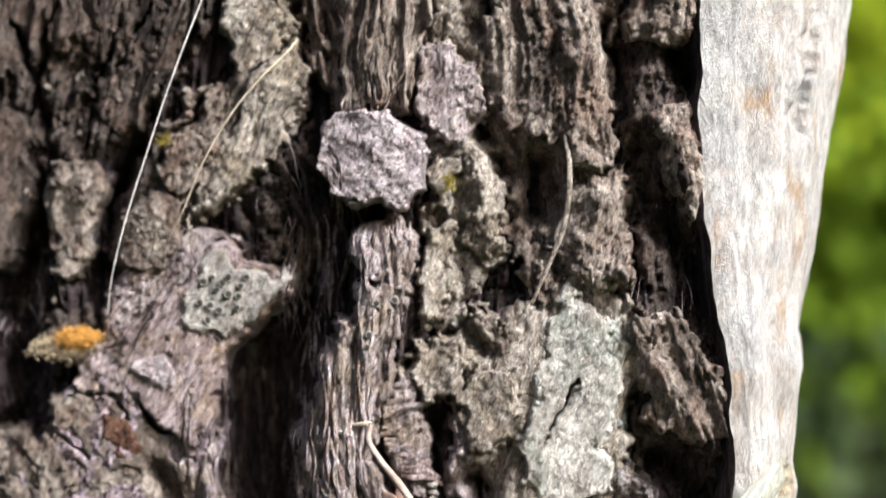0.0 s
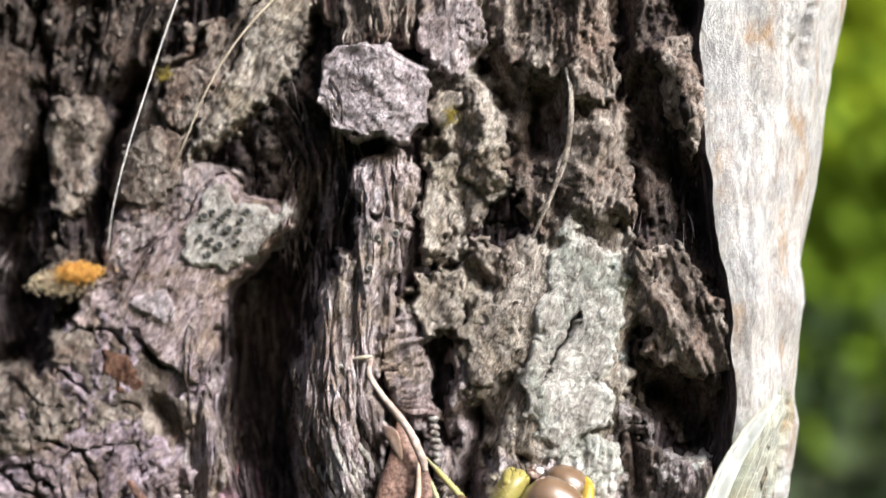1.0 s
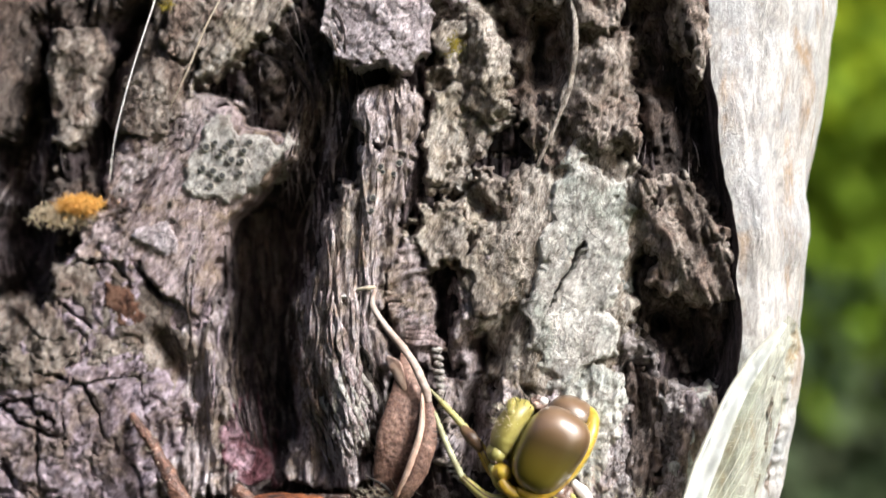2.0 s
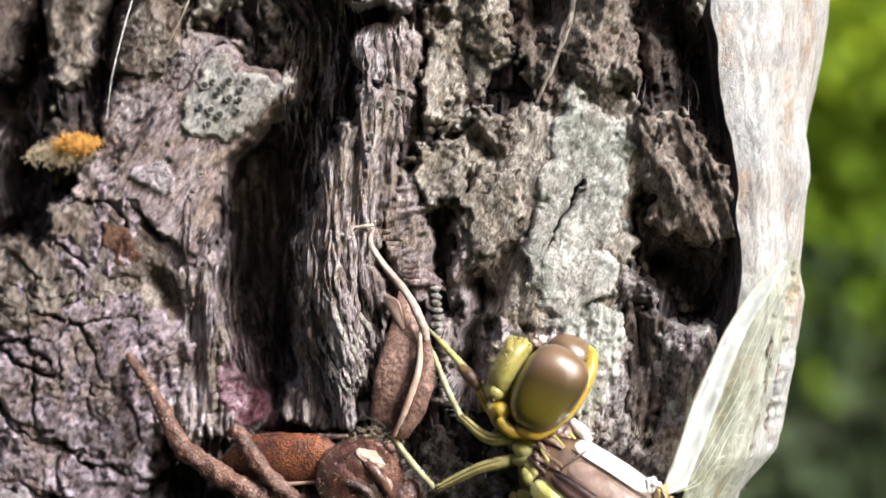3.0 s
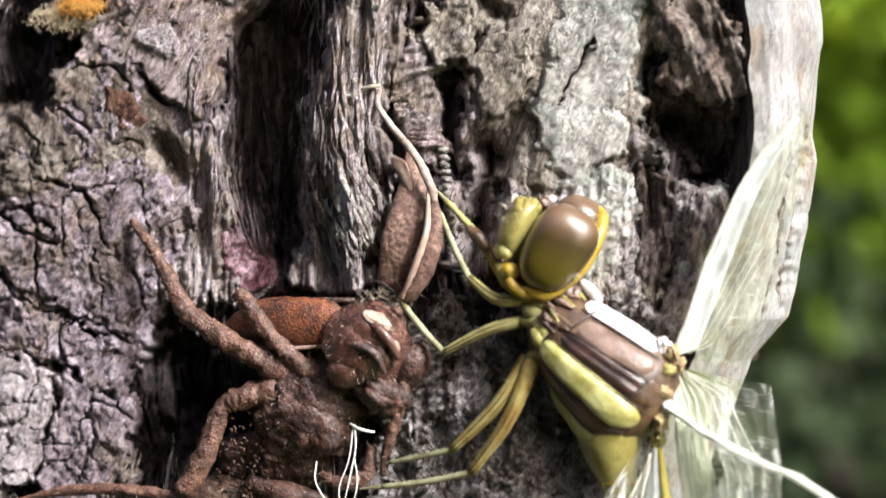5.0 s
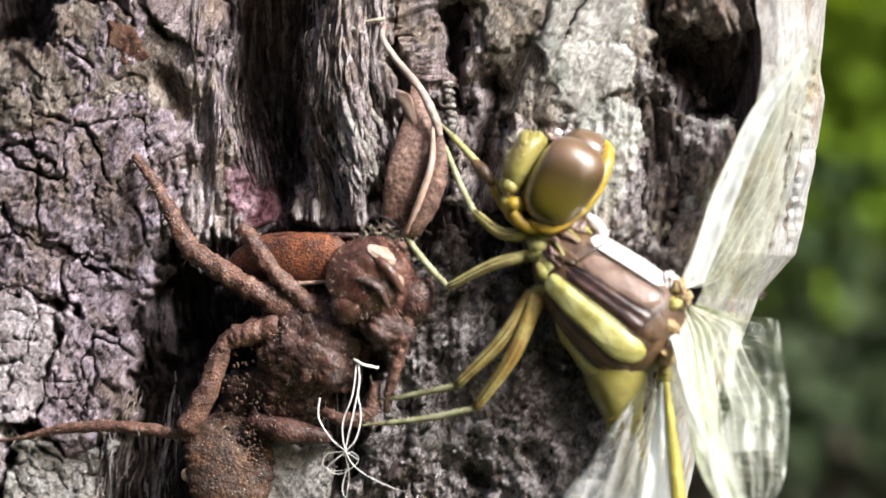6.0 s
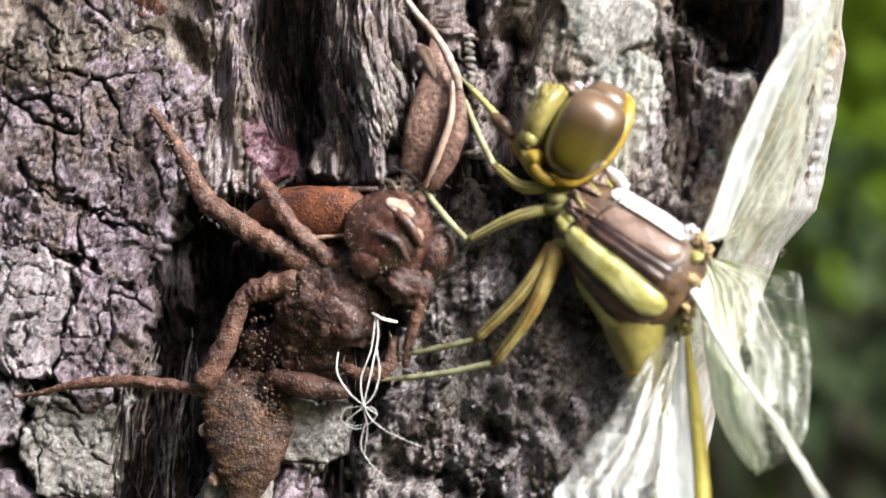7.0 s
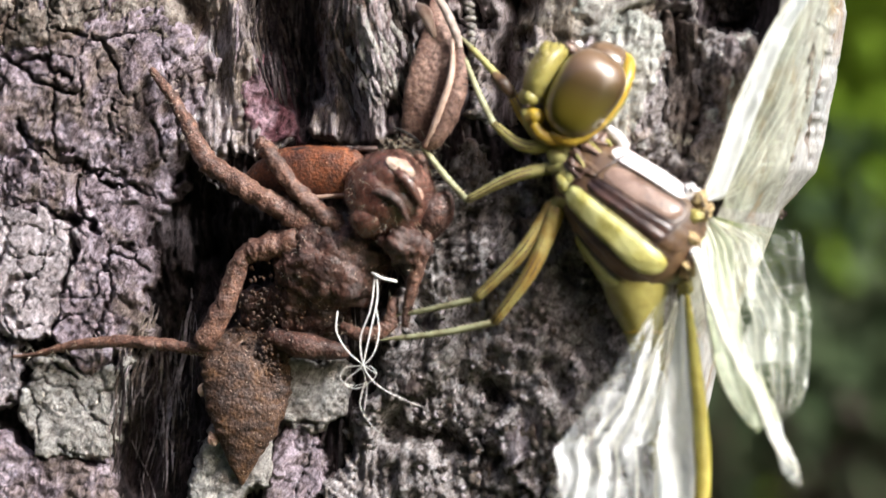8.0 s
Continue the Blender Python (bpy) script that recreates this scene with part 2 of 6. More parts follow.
def checks(x, z):
    """A net of hair-fine splits in old crust."""
    wx, wz = x + 0.9 * fbm(x * 0.5, z * 0.5, 101, 4, 0.6), z + 0.9 * fbm(x * 0.5, z * 0.5, 107, 4, 0.6)
    gate = smooth(2.2 * fbm(x * 0.13, z * 0.13, 113, 3) + 0.75)
    a, b = np.abs(vnoise(wx * 0.42, wz * 0.3, 117)), np.abs(vnoise(wx * 0.62, wz * 0.75, 121))
    return gate * np.maximum(0.5 * np.exp(-(a / 0.016) ** 2), 0.34 * np.exp(-(b / 0.018) ** 2))


def relief(x, z):
    """The large forms of the trunk's front: ridges, furrows and hollows."""
    h = 1.3 * fbm(x * 0.2 + 0.6 * fbm(x * 0.1, z * 0.1, 3, 2), z * 0.07, 11, 3)
    sx, sz = x + 0.9 * fbm(x * 0.4, z * 0.4, 5, 4), z + 0.9 * fbm(x * 0.4, z * 0.4, 8, 4)
    lo_x, hi_x, lo_z, hi_z = x.min() - 6, x.max() + 6, z.min() - 6, z.max() + 6
    for width, height, pts in SWELLS:
        if any(lo_x < p[0] < hi_x and lo_z < p[1] < hi_z for p in pts):
            d, _ = line_distance(sx, sz, pts)
            h = h + height * np.exp(-(d / width) ** 2)
    return h - 0.4


def lift_base(x, z):
    """Relief of the fibrous inner bark, towards the camera."""
    wx = x + 1.4 * fbm(x * 0.12, z * 0.12, 3, 3) + 0.25 * fbm(x * 0.8, z * 0.5, 6, 3)
    ridged = 0.5 - 2 * np.abs(fbm(wx * 0.9, z * 0.1, 21, 4, 0.6))
    strands = 0.5 - 2 * np.abs(fbm(wx * 2.1, z * 0.22, 31, 3, 0.6))
    crumbs = fbm(x * 1.6, z * 1.3, 41, 5, 0.65)
    return relief(x, z) + 0.8 * ridged + 0.5 * strands + 0.55 * crumbs - 0.2


def rim_x(z):
    """Where the front of the trunk turns into its side."""
    return np.interp(z, RIM_Z, RIM_XS) + 0.35 * fbm(z * 0.5, z * 0, 97, 3)


def stand(x, z, lift):
    """The place that lies lift millimetres proud of the trunk at x, z."""
    rim = rim_x(z)
    over = np.clip((x - rim) / (edge_x(z) - rim), 0, 0.999)
    back = 11.0 * (1 - np.sqrt(1 - over ** 2))
    return np.stack([x, SLOPE * np.minimum(x, rim) - lift + back, z], -1)


EDGE_Z = [-29.5, -22.8, -17.7, -12.2, -8.5, -6.1, -4.0, 3.3, 4.8, 10.5, 12.9, 17.5, 22.6, 29.5, 35.0]
EDGE_X = [12.4, 13.0, 14.3, 16.5, 17.8, 20.0, 20.6, 21.5, 21.2, 22.1, 21.8, 22.8, 23.6, 24.6, 25.2]
RIM_Z = [-25.4, -15.8, -8.1, -5.2, -3, -0.6, 1.7, 3.6, 6.6, 7.8, 9.2, 12.3, 13.5, 16.5, 21.5, 27.4, 34.4]
RIM_XS = [10.6, 11.2, 14.2, 15.1, 15.9, 16.8, 17.4, 17.5, 17.5, 17.4, 17.3, 17.0, 16.8, 16.2, 15.7, 15.6, 15.5]

# hollows and ridges of the inner bark
swell(1.1, -2.6, (-10.37, 10.96), (-11.08, 6.80), (-11.80, 3.33), (-11.65, 3.76), (-10.28, 0.37))
swell(1.0, -1.8, (-7.22, 16.49), (-8.62, 12.35), (-9.33, 7.17))
swell(1.2, -2.6, (-25.02, 18.61), (-26.49, 13.67), (-25.77, 10.85))
swell(0.8, -3.4, (-18.68, 24.35), (-19.94, 21.04), (-20.67, 17.54), (-21.22, 15.79))
swell(0.9, -2.6, (-25.01, 21.78), (-26.49, 13.67))
swell(1.2, -3.0, (-26.50, 10.49), (-25.41, 8.03), (-26.51, 6.25))
swell(1.0, -2.0, (-12.24, 9.53), (-10.52, 3.40), (-9.49, -2.02))
swell(0.9, -2.2, (-2.72, 19.74), (-4.44, 19.23))
swell(0.9, -2.4, (6.28, 22.57), (6.44, 20.20))
swell(0.7, -1.5, (12.10, 23.86), (12.42, 19.83), (14.39, 17.15), (16.34, 14.15))
swell(0.8, -2.2, (14.25, 29.51), (14.74, 27.83))
swell(0.8, -1.8, (10.29, 30.59), (10.62, 26.89))
swell(1.1, -3.4, (13.28, 4.94), (14.88, 4.28), (15.20, 2.97))
swell(0.8, -2.0, (2.69, 3.35), (2.19, 0.70), (2.52, -0.96))
swell(0.7, -2.0, (-3.32, 2.04), (-3.15, 0.70))
swell(1.6, -2.6, (-17.20, -7.13), (-15.46, -8.82), (-16.16, -12.24), (-18.07, -16.32), (-18.73, -19.70), (-19.73, -24.10))
swell(1.0, -2.0, (-15.03, -10.92), (-12.63, -12.90), (-13.63, -14.92))
swell(0.8, -1.9, (-4.19, -21.38), (-1.54, -22.31))
swell(0.6, -1.5, (1.37, -18.97), (2.68, -19.27))
swell(0.7, -1.4, (1.88, -0.65), (1.58, -3.60))
swell(1.0, 1.6, (9.13, 30.62), (8.12, 24.23), (9.78, 21.53), (9.10, 16.48))
swell(0.8, 1.4, (11.09, 16.48), (12.73, 11.13), (15.35, 7.14))
swell(0.9, 1.2, (13.09, 25.85), (15.05, 23.16), (15.70, 19.15))
swell(1.2, 1.4, (12.00, 0.69), (12.32, -3.90), (12.96, -6.51))
swell(1.0, 1.2, (15.20, 0.69), (14.56, -3.89))
swell(0.9, 1.0, (2.74, 22.94), (3.41, 18.52))
swell(1.2, 1.3, (-4.42, 30.89), (-2.70, 27.43))
swell(2.2, 1.2, (2.29, -12.09), (4.27, -15.98), (5.60, -21.16))
swell(1.2, 1.0, (-2.25, -16.08), (-3.54, -19.39))
swell(2.1, -5.0, (-11.3, 11.2), (-10.7, 6.2), (-10.2, 2.0), (-9.6, -0.9))
swell(0.9, -2.2, (-16.85, 3.79), (-16.51, 2.76))
swell(2.6, 1.6, (-4.07, 32.94), (-3.74, 22.65), (-3.08, 13.75), (-5.51, 6.08), (-6.19, -1.31))
swell(0.7, -1.8, (2.41, 24.98), (3.42, 24.29), (4.60, 22.24))
swell(0.6, -1.8, (2.04, 12.75), (2.72, 11.73))
swell(0.6, -1.6, (-0.01, 6.95), (0.15, 2.86))
swell(0.6, -1.6, (4.40, 5.99), (3.04, 3.59))
swell(0.8, -2.0, (-2.92, -14.77), (-3.24, -16.09))
swell(0.6, -1.6, (0.10, -22.60), (1.73, -23.54))
swell(0.6, -1.4, (4.28, -17.61), (5.58, -19.21))
swell(0.9, -2.4, (11.83, 2.36), (12.15, -1.26), (12.47, -5.20))

# cracks in the crust
crack(0.14, 1.3, (-27.12, -3.43), (-26.05, -4.97), (-23.20, -5.99), (-21.07, -7.34), (-18.61, -7.66))
crack(0.11, 0.9, (-22.84, -5.81), (-23.37, -7.19), (-23.20, -8.91), (-21.07, -10.60), (-19.48, -11.09))
crack(0.12, 1.1, (-26.59, -8.26), (-23.55, -9.43), (-23.73, -12.02), (-24.62, -14.45))
crack(0.11, 1.0, (-27.12, 0.03), (-25.69, 0.55), (-23.55, -1.00))
crack(0.10, 0.9, (-22.49, 1.93), (-21.42, 0.38), (-20.72, -1.68))
crack(0.13, 1.1, (-18.96, 8.93), (-17.73, 7.72), (-16.68, 6.52))
crack(0.11, 0.9, (-22.49, 8.97), (-20.19, 8.60), (-18.78, 7.39))
crack(0.11, 0.8, (-24.98, 6.93), (-22.84, 5.88), (-21.42, 4.84))
crack(0.11, 0.9, (-28.18, -16.14), (-25.71, -17.12), (-22.90, -18.60))
crack(0.10, 0.7, (-24.61, -22.87), (-21.46, -23.80))
crack(0.09, 0.6, (-11.21, -21.04), (-7.85, -21.47))
crack(0.09, 0.6, (-8.85, -21.49), (-10.16, -25.51))
crack(0.14, 1.3, (8.36, 9.82), (7.25, 8.05), (6.41, 6.18))
crack(0.10, 0.8, (-15.48, 19.62), (-12.82, 19.09), (-11.41, 18.39))
crack(0.10, 0.8, (2.73, 15.64), (4.08, 15.13), (5.26, 14.79))
crack(0.09, 0.7, (-1.19, 13.25), (0.69, 13.25))
crack(0.10, 0.7, (-23.20, -8.91), (-23.91, -10.99))
crack(0.10, 0.8, (-23.03, -2.18), (-26.20, -0.47), (-28.32, 0.57))

crack(0.09, 0.7, (-24.6, -1.1), (-24.9, -3.2), (-24.2, -5.3))
crack(0.09, 0.7, (-21.2, -2.0), (-20.6, -4.4), (-21.1, -7.2))
crack(0.08, 0.6, (-28.4, 2.4), (-26.4, 1.9), (-24.6, 2.3), (-22.8, 1.7))
crack(0.08, 0.6, (-19.2, -2.2), (-18.6, -4.6), (-17.4, -6.6))
crack(0.08, 0.6, (-26.9, -18.3), (-25.4, -20.4), (-25.8, -22.6))
crack(0.08, 0.6, (-23.6, -19.2), (-22.4, -20.9), (-20.6, -21.6))
crack(0.08, 0.6, (-21.8, -11.4), (-21.3, -13.6), (-22.2, -16.4))
crack(0.08, 0.5, (-27.6, -10.2), (-26.4, -12.6), (-27.0, -15.2))
crack(0.28, 1.8, (-23.17, 34.42), (-24.63, 29.53), (-25.37, 26.01))
crack(0.3, 1.8, (-19.38, 31.88), (-21.01, 28.06), (-21.74, 23.86))
crack(0.28, 1.7, (-14.56, 31.78), (-16.70, 27.99), (-18.68, 23.83))
crack(0.25, 1.6, (-26.45, 32.03), (-24.64, 27.41), (-23.92, 23.18))
crack(0.22, 1.3, (-17.41, 32.89), (-18.85, 30.47), (-19.93, 28.39))
crack(0.3, 1.5, (-12.98, 28.63), (-15.28, 25.71), (-16.35, 24.85))
# splits in the pale side
crack(0.5, 0.9, (22.4, 34.0), (21.9, 29.5), (21.2, 24.5))
crack(0.6, 1.0, (20.6, 5.0), (20.0, 0.0), (19.3, -6.0))


trunk = thing("tree_trunk", "rough grey-brown tree trunk with cracked flaking bark plates", "tree trunk")


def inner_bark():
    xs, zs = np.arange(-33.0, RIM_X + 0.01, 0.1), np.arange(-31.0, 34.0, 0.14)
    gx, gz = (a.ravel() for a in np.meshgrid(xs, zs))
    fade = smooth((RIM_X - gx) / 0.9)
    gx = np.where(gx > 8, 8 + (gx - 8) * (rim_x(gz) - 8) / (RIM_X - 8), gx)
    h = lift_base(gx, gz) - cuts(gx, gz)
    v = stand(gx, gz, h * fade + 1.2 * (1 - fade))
    put("inner_bark", v, grid_faces(len(zs), len(xs)).tolist(), BARK_DARK, trunk, "dark fibrous inner bark, furrow shade added to its colour")


def side_bark():
    """The pale side of the trunk, rounding away at the outline."""
    fi, zs = np.radians(np.arange(0, 150, 0.9)), np.arange(-32.0, 36.0, 0.14)
    f, z = (a.ravel() for a in np.meshgrid(fi, zs))
    ex = edge_x(z) + 0.22 * fbm(z * 0.35, z * 0, 91, 3)
    s = 11.0 * f
    rim = rim_x(z)
    x0, y0 = rim + (ex - rim) * np.sin(f), SLOPE * rim + 11.0 * (1 - np.cos(f))
    h = 1.2 + smooth(f / 0.3) * (0.8 * fbm(s * 0.3, z * 0.09, 51, 3) + 0.3 * fbm(s * 1.1, z * 0.3, 57, 4)) - cuts(x0, z) * smooth(f / 0.2)
    v = np.stack([x0 + h * np.sin(f) * 0.6, y0 - h * np.cos(f), z], -1)
    put("side_bark", v, grid_faces(len(zs), len(fi)).tolist(), BARK_RIM, trunk, "pale sunlit bark on the trunk's side")


def trunk_core():
    """The rest of the trunk: round at the back, running down to the ground and up out of sight."""
    a = np.radians(np.linspace(-20, 200, 60))
    ring = [(8.0, 14.0)] + [(-56 + 66 * math.cos(t), 42 + 75 * math.sin(t)) for t in a] + [(-100.0, 22.0), (-33.8, 10.6), (-20.0, 8.5), (0.0, 4.5), (8.0, 3.0)]
    verts, faces, n = [], [], len(ring)
    levels = [-1215, -900, -500, -200, -60, 60, 200, 500, 900, 1400]
    for lv in levels:
        w = 1 + max(0, (-lv - 700) / 2500)
        verts += [(x * w + 2.5 * noise.noise((x * 0.05, y * 0.05, lv * 0.01)), y * w + 2, lv) for x, y in ring]
    for r in range(len(levels) - 1):
        faces += [[r * n + c, (r + 1) * n + c, (r + 1) * n + (c + 1) % n, r * n + (c + 1) % n] for c in range(n)]
    put("trunk_core", np.array(verts), faces, BARK_BROWN, trunk)


def plate(mat, lift, pts, edge=0.55, grain=0.0, turn=0.0, rough=0.3, warp=0.9, follow=0.55, grow=0.3, lean=(0.0, 0.0), dome=0.0, label=""):
    """One flake of bark: a slab with a ragged rim and broken sides, proud of the inner bark."""
    seed = int(abs(pts[0][0] * 37 + pts[0][1] * 91)) % 9973
    px, pz = [p[0] for p in pts], [p[1] for p in pts]
    step = 0.1
    xs, zs = np.arange(min(px) - 1, max(px) + 1, step), np.arange(min(pz) - 1, max(pz) + 1, step)
    gx, gz = (a.ravel() for a in np.meshgrid(xs, zs))
    sd = inside_distance(gx + warp * fbm(gx * 0.8, gz * 0.8, seed, 4, 0.6), gz + warp * fbm(gx * 0.8, gz * 0.8, seed + 7, 4, 0.6), pts)
    sd = sd + grow
    cx, cz = sum(px) / len(px), sum(pz) / len(pz)
    c, s = math.cos(radians(turn)), math.sin(radians(turn))
    along, across = (gx * s + gz * c), (gx * c - gz * s)
    h = lift + lean[0] * (gx - cx) + lean[1] * (gz - cz) + follow * (relief(gx, gz) + 0.4)
    pits = fbm(gx * 1.1, gz * 1.1, seed + 30, 6, 0.66)
    h = h + rough * (0.9 * fbm(gx * 0.35, gz * 0.35, seed + 20, 3) + 0.6 * pits - 0.6 * np.maximum(0, np.abs(fbm(gx * 0.9, gz * 0.7, seed + 60, 4)) * -6 + 0.5))
    if grain:
        wav = across + 0.7 * fbm(gx * 0.3, gz * 0.3, seed + 50, 3)
        h = h + grain * (0.5 - 2 * np.abs(fbm(wav * 0.9, along * 0.1, seed + 40, 4, 0.6)))
    if dome:
        h = h + dome * (1 - np.exp(-np.maximum(sd, 0) / 2.0))
    h = h - cuts(gx, gz)
    h = h - checks(gx, gz) * smooth((-15 - gx) / 3) * smooth((7 - gz) / 3)
    side = smooth((sd + 0.05) / (edge * (1 + 0.8 * fbm(gx * 0.5, gz * 0.5, seed + 70, 2))))
    h = h * side + (lift_base(gx, gz) - 0.45) * (1 - side)
    v = stand(gx, gz, h)
    v, f = compact(v, grid_faces(len(zs), len(xs), sd > -0.12))
    return put("bark_plate", v, f, mat, trunk, label)


inner_bark()
side_bark()
trunk_core()

# broad crusts that lie on the inner bark
plate(BARK_UMBER, 0.35, [(-29.38, 36.34), (-13.14, 35.92), (-16.35, 27.64), (-18.68, 24.18), (-20.30, 23.15), (-24.65, 23.54), (-29.41, 26.42)], edge=1.4, rough=0.8, grain=0.7, turn=15, follow=1.0, warp=1.6)
plate(BARK_BROWN, 0.5, [(-16.35, 26.59), (-7.88, 31.30), (-7.34, 26.81), (-11.41, 21.34), (-15.30, 19.27), (-19.95, 16.14), (-20.38, 19.29), (-18.14, 22.78)], edge=0.9, rough=0.6, grain=0.5, turn=35, follow=0.9, warp=1.4)
plate(BARK_UMBER, 0.1, [(-11.40, 21.68), (-7.20, 26.47), (-5.65, 19.92), (-6.17, 17.86), (-8.61, 16.83), (-12.12, 18.22), (-13.53, 18.92)], edge=1.2, rough=0.8, grain=0.6, follow=1.0, warp=1.6)
plate(BARK_OLIVE, 0.4, [(-0.80, 35.59), (3.78, 35.47), (3.43, 25.98), (4.59, 18.52), (3.07, 15.13), (1.03, 12.40), (-1.19, 13.07), (-1.00, 22.63)], edge=1.1, rough=0.9, grain=0.4, follow=1.0, warp=1.6)
plate(BARK_BROWN, 0.4, [(3.11, 35.49), (11.63, 35.26), (11.11, 25.88), (11.59, 16.48), (9.76, 14.47), (5.76, 13.78), (4.42, 18.52), (3.08, 24.29)], edge=1.0, rough=0.9, grain=0.6, follow=1.0, warp=1.6)
plate(BARK_UMBER, 0.3, [(11.53, 35.26), (15.90, 35.15), (15.86, 19.82), (17.15, 13.49), (17.47, 7.17), (15.99, 2.82), (11.73, 2.74), (12.08, 13.80), (11.11, 22.52)], edge=0.9, rough=0.9, grain=0.8, follow=1.0, warp=1.4)
plate(BARK_GREY, 0.3, [(1.20, 9.35), (4.83, 10.63), (4.83, 1.36), (3.85, -2.62), (1.86, -3.96), (-0.30, -2.63), (0.37, 3.70)], edge=1.0, rough=0.9, grain=0.4, follow=1.0, warp=1.5)
plate(BARK_GRIT, 0.8, [(8.43, 1.35), (11.35, 5.94), (13.60, 2.32), (16.16, 1.34), (13.76, -8.14), (12.32, -15.04), (3.85, -15.22), (3.19, -5.28)], edge=1.2, rough=0.85, grain=0.4, follow=1.0, warp=1.5)
plate(BARK_GRIT, 0.8, [(-6.29, -7.21), (-0.36, -5.89), (5.49, -7.18), (9.37, -12.67), (11.33, -19.10), (11.39, -27.48), (-9.47, -28.15), (-6.20, -19.45), (-4.26, -12.81)], edge=1.2, rough=0.85, grain=0.35, follow=0.8, warp=1.5)
plate(BARK_GREY, 0.2, [(-15.46, 4.12), (-13.55, 5.13), (-13.03, 1.39), (-12.00, -1.66), (-10.28, -4.70), (-15.46, -6.78), (-16.51, -2.01)], edge=1.0, rough=0.8, grain=0.7, follow=1.0, warp=1.4)

plate(BARK_SAND, 0.9, [(-19.77, 16.49), (-15.30, 19.10), (-12.12, 17.88), (-15.31, 13.71), (-18.53, 9.16), (-20.33, 8.61), (-22.86, 8.76), (-22.49, 10.87), (-20.68, 12.99), (-20.14, 15.09)], edge=0.9, rough=0.5, grain=0.5, turn=35, follow=0.6, warp=1.0)
plate(BARK_UMBER, 0.2, [(-24.67, 13.68), (-22.49, 14.39), (-20.50, 15.09), (-20.68, 12.29), (-22.86, 10.17), (-24.31, 10.86)], edge=0.9, rough=0.7, grain=0.5, follow=1.0, warp=1.2)
plate(BARK_LILAC, 0.95, [(-29.23, 3.46), (-24.55, 5.86), (-23.12, 9.13), (-18.86, 12.00), (-16.51, 12.65), (-14.07, 10.91), (-14.24, 4.79), (-15.81, -4.05), (-18.25, -8.85), (-29.29, -9.68)], edge=0.9, rough=0.5, grain=0.3, follow=0.6, warp=1.2)
plate(BARK_OLIVE, 0.7, [(1.03, 13.76), (6.43, 15.13), (8.11, 17.83), (11.75, 15.81), (12.73, 11.13), (11.40, 3.07), (10.06, 0.36), (3.19, 0.37), (1.53, 6.35), (1.02, 9.00)], edge=1.2, rough=0.3, grain=0.3, follow=0.7, warp=1.5)

# flakes of the upper left
plate(BARK_UMBER, 0.7, [(-28.67, 26.76), (-25.55, 26.19), (-24.94, 21.78), (-25.94, 16.85), (-28.69, 15.79)])
plate(BARK_BROWN, 1.0, [(-24.10, 23.18), (-21.74, 23.44), (-20.59, 22.38), (-21.21, 19.30), (-21.76, 16.67), (-23.28, 16.07), (-24.29, 18.61), (-24.72, 21.25)], rough=0.5)
plate(BARK_UMBER, 0.8, [(-28.65, 35.62), (-22.08, 35.45), (-21.36, 31.22), (-25.00, 29.18), (-28.66, 28.18)], grain=0.5)
plate(BARK_UMBER, 0.6, [(-20.99, 35.42), (-13.49, 35.23), (-13.85, 31.77), (-16.71, 26.60), (-18.86, 24.88), (-21.37, 27.01)], grain=0.7, turn=20)
plate(BARK_OLIVE, 1.2, [(-12.61, 35.21), (-8.57, 35.11), (-8.30, 30.96), (-10.33, 29.28), (-12.09, 28.61), (-12.97, 31.06)], rough=0.35)
plate(BARK_OLIVE, 1.3, [(-8.41, 30.45), (-7.47, 27.50), (-8.59, 25.28), (-10.35, 22.71), (-12.46, 20.65), (-15.12, 19.27), (-14.76, 21.36), (-12.81, 24.47), (-11.04, 27.90)], rough=0.4, grain=0.5, turn=35)
plate(BARK_BROWN, 1.4, [(-16.35, 25.03), (-14.75, 25.36), (-13.34, 24.12), (-14.23, 22.05), (-16.01, 21.37), (-17.07, 22.59)], rough=0.4)
plate(BARK_BROWN, 1.3, [(-17.43, 21.72), (-15.30, 20.67), (-15.83, 18.23), (-17.80, 16.49), (-19.77, 16.84), (-19.77, 19.29)], rough=0.4)
plate(BARK_GREY, 0.9, [(-15.30, 19.45), (-11.41, 18.22), (-13.18, 17.88), (-16.02, 15.10), (-19.96, 12.29), (-20.32, 15.09)], rough=0.4)
# the long lichen-covered slab
plate(BARK_SAND, 1.55, [(-13.81, 18.44), (-12.54, 18.29), (-11.98, 17.32), (-9.14, 16.56), (-8.68, 15.80), (-9.39, 14.14), (-11.42, 12.34), (-12.84, 10.94), (-13.37, 8.16), (-14.44, 5.37), (-16.39, 6.39), (-18.71, 8.63), (-21.23, 8.78), (-19.97, 10.89), (-18.81, 12.30), (-16.73, 14.57), (-15.13, 16.67)], rough=0.16, edge=0.5, grain=0.1, turn=35, lean=(0.04, 0.0), warp=0.5, follow=0.2, grow=0.05)
plate(BARK_LICHEN, 2.0, [(-13.67, 18.23), (-12.54, 18.08), (-11.98, 17.11), (-9.14, 16.35), (-8.68, 15.80), (-9.53, 14.25), (-11.56, 12.48), (-13.19, 11.98), (-15.31, 12.32), (-16.02, 13.71), (-15.13, 16.14)], rough=0.12, edge=1.3, lean=(0.05, 0.0), warp=0.5, follow=0.2, grow=0.5, label="grey-green lichen-covered flake of bark")
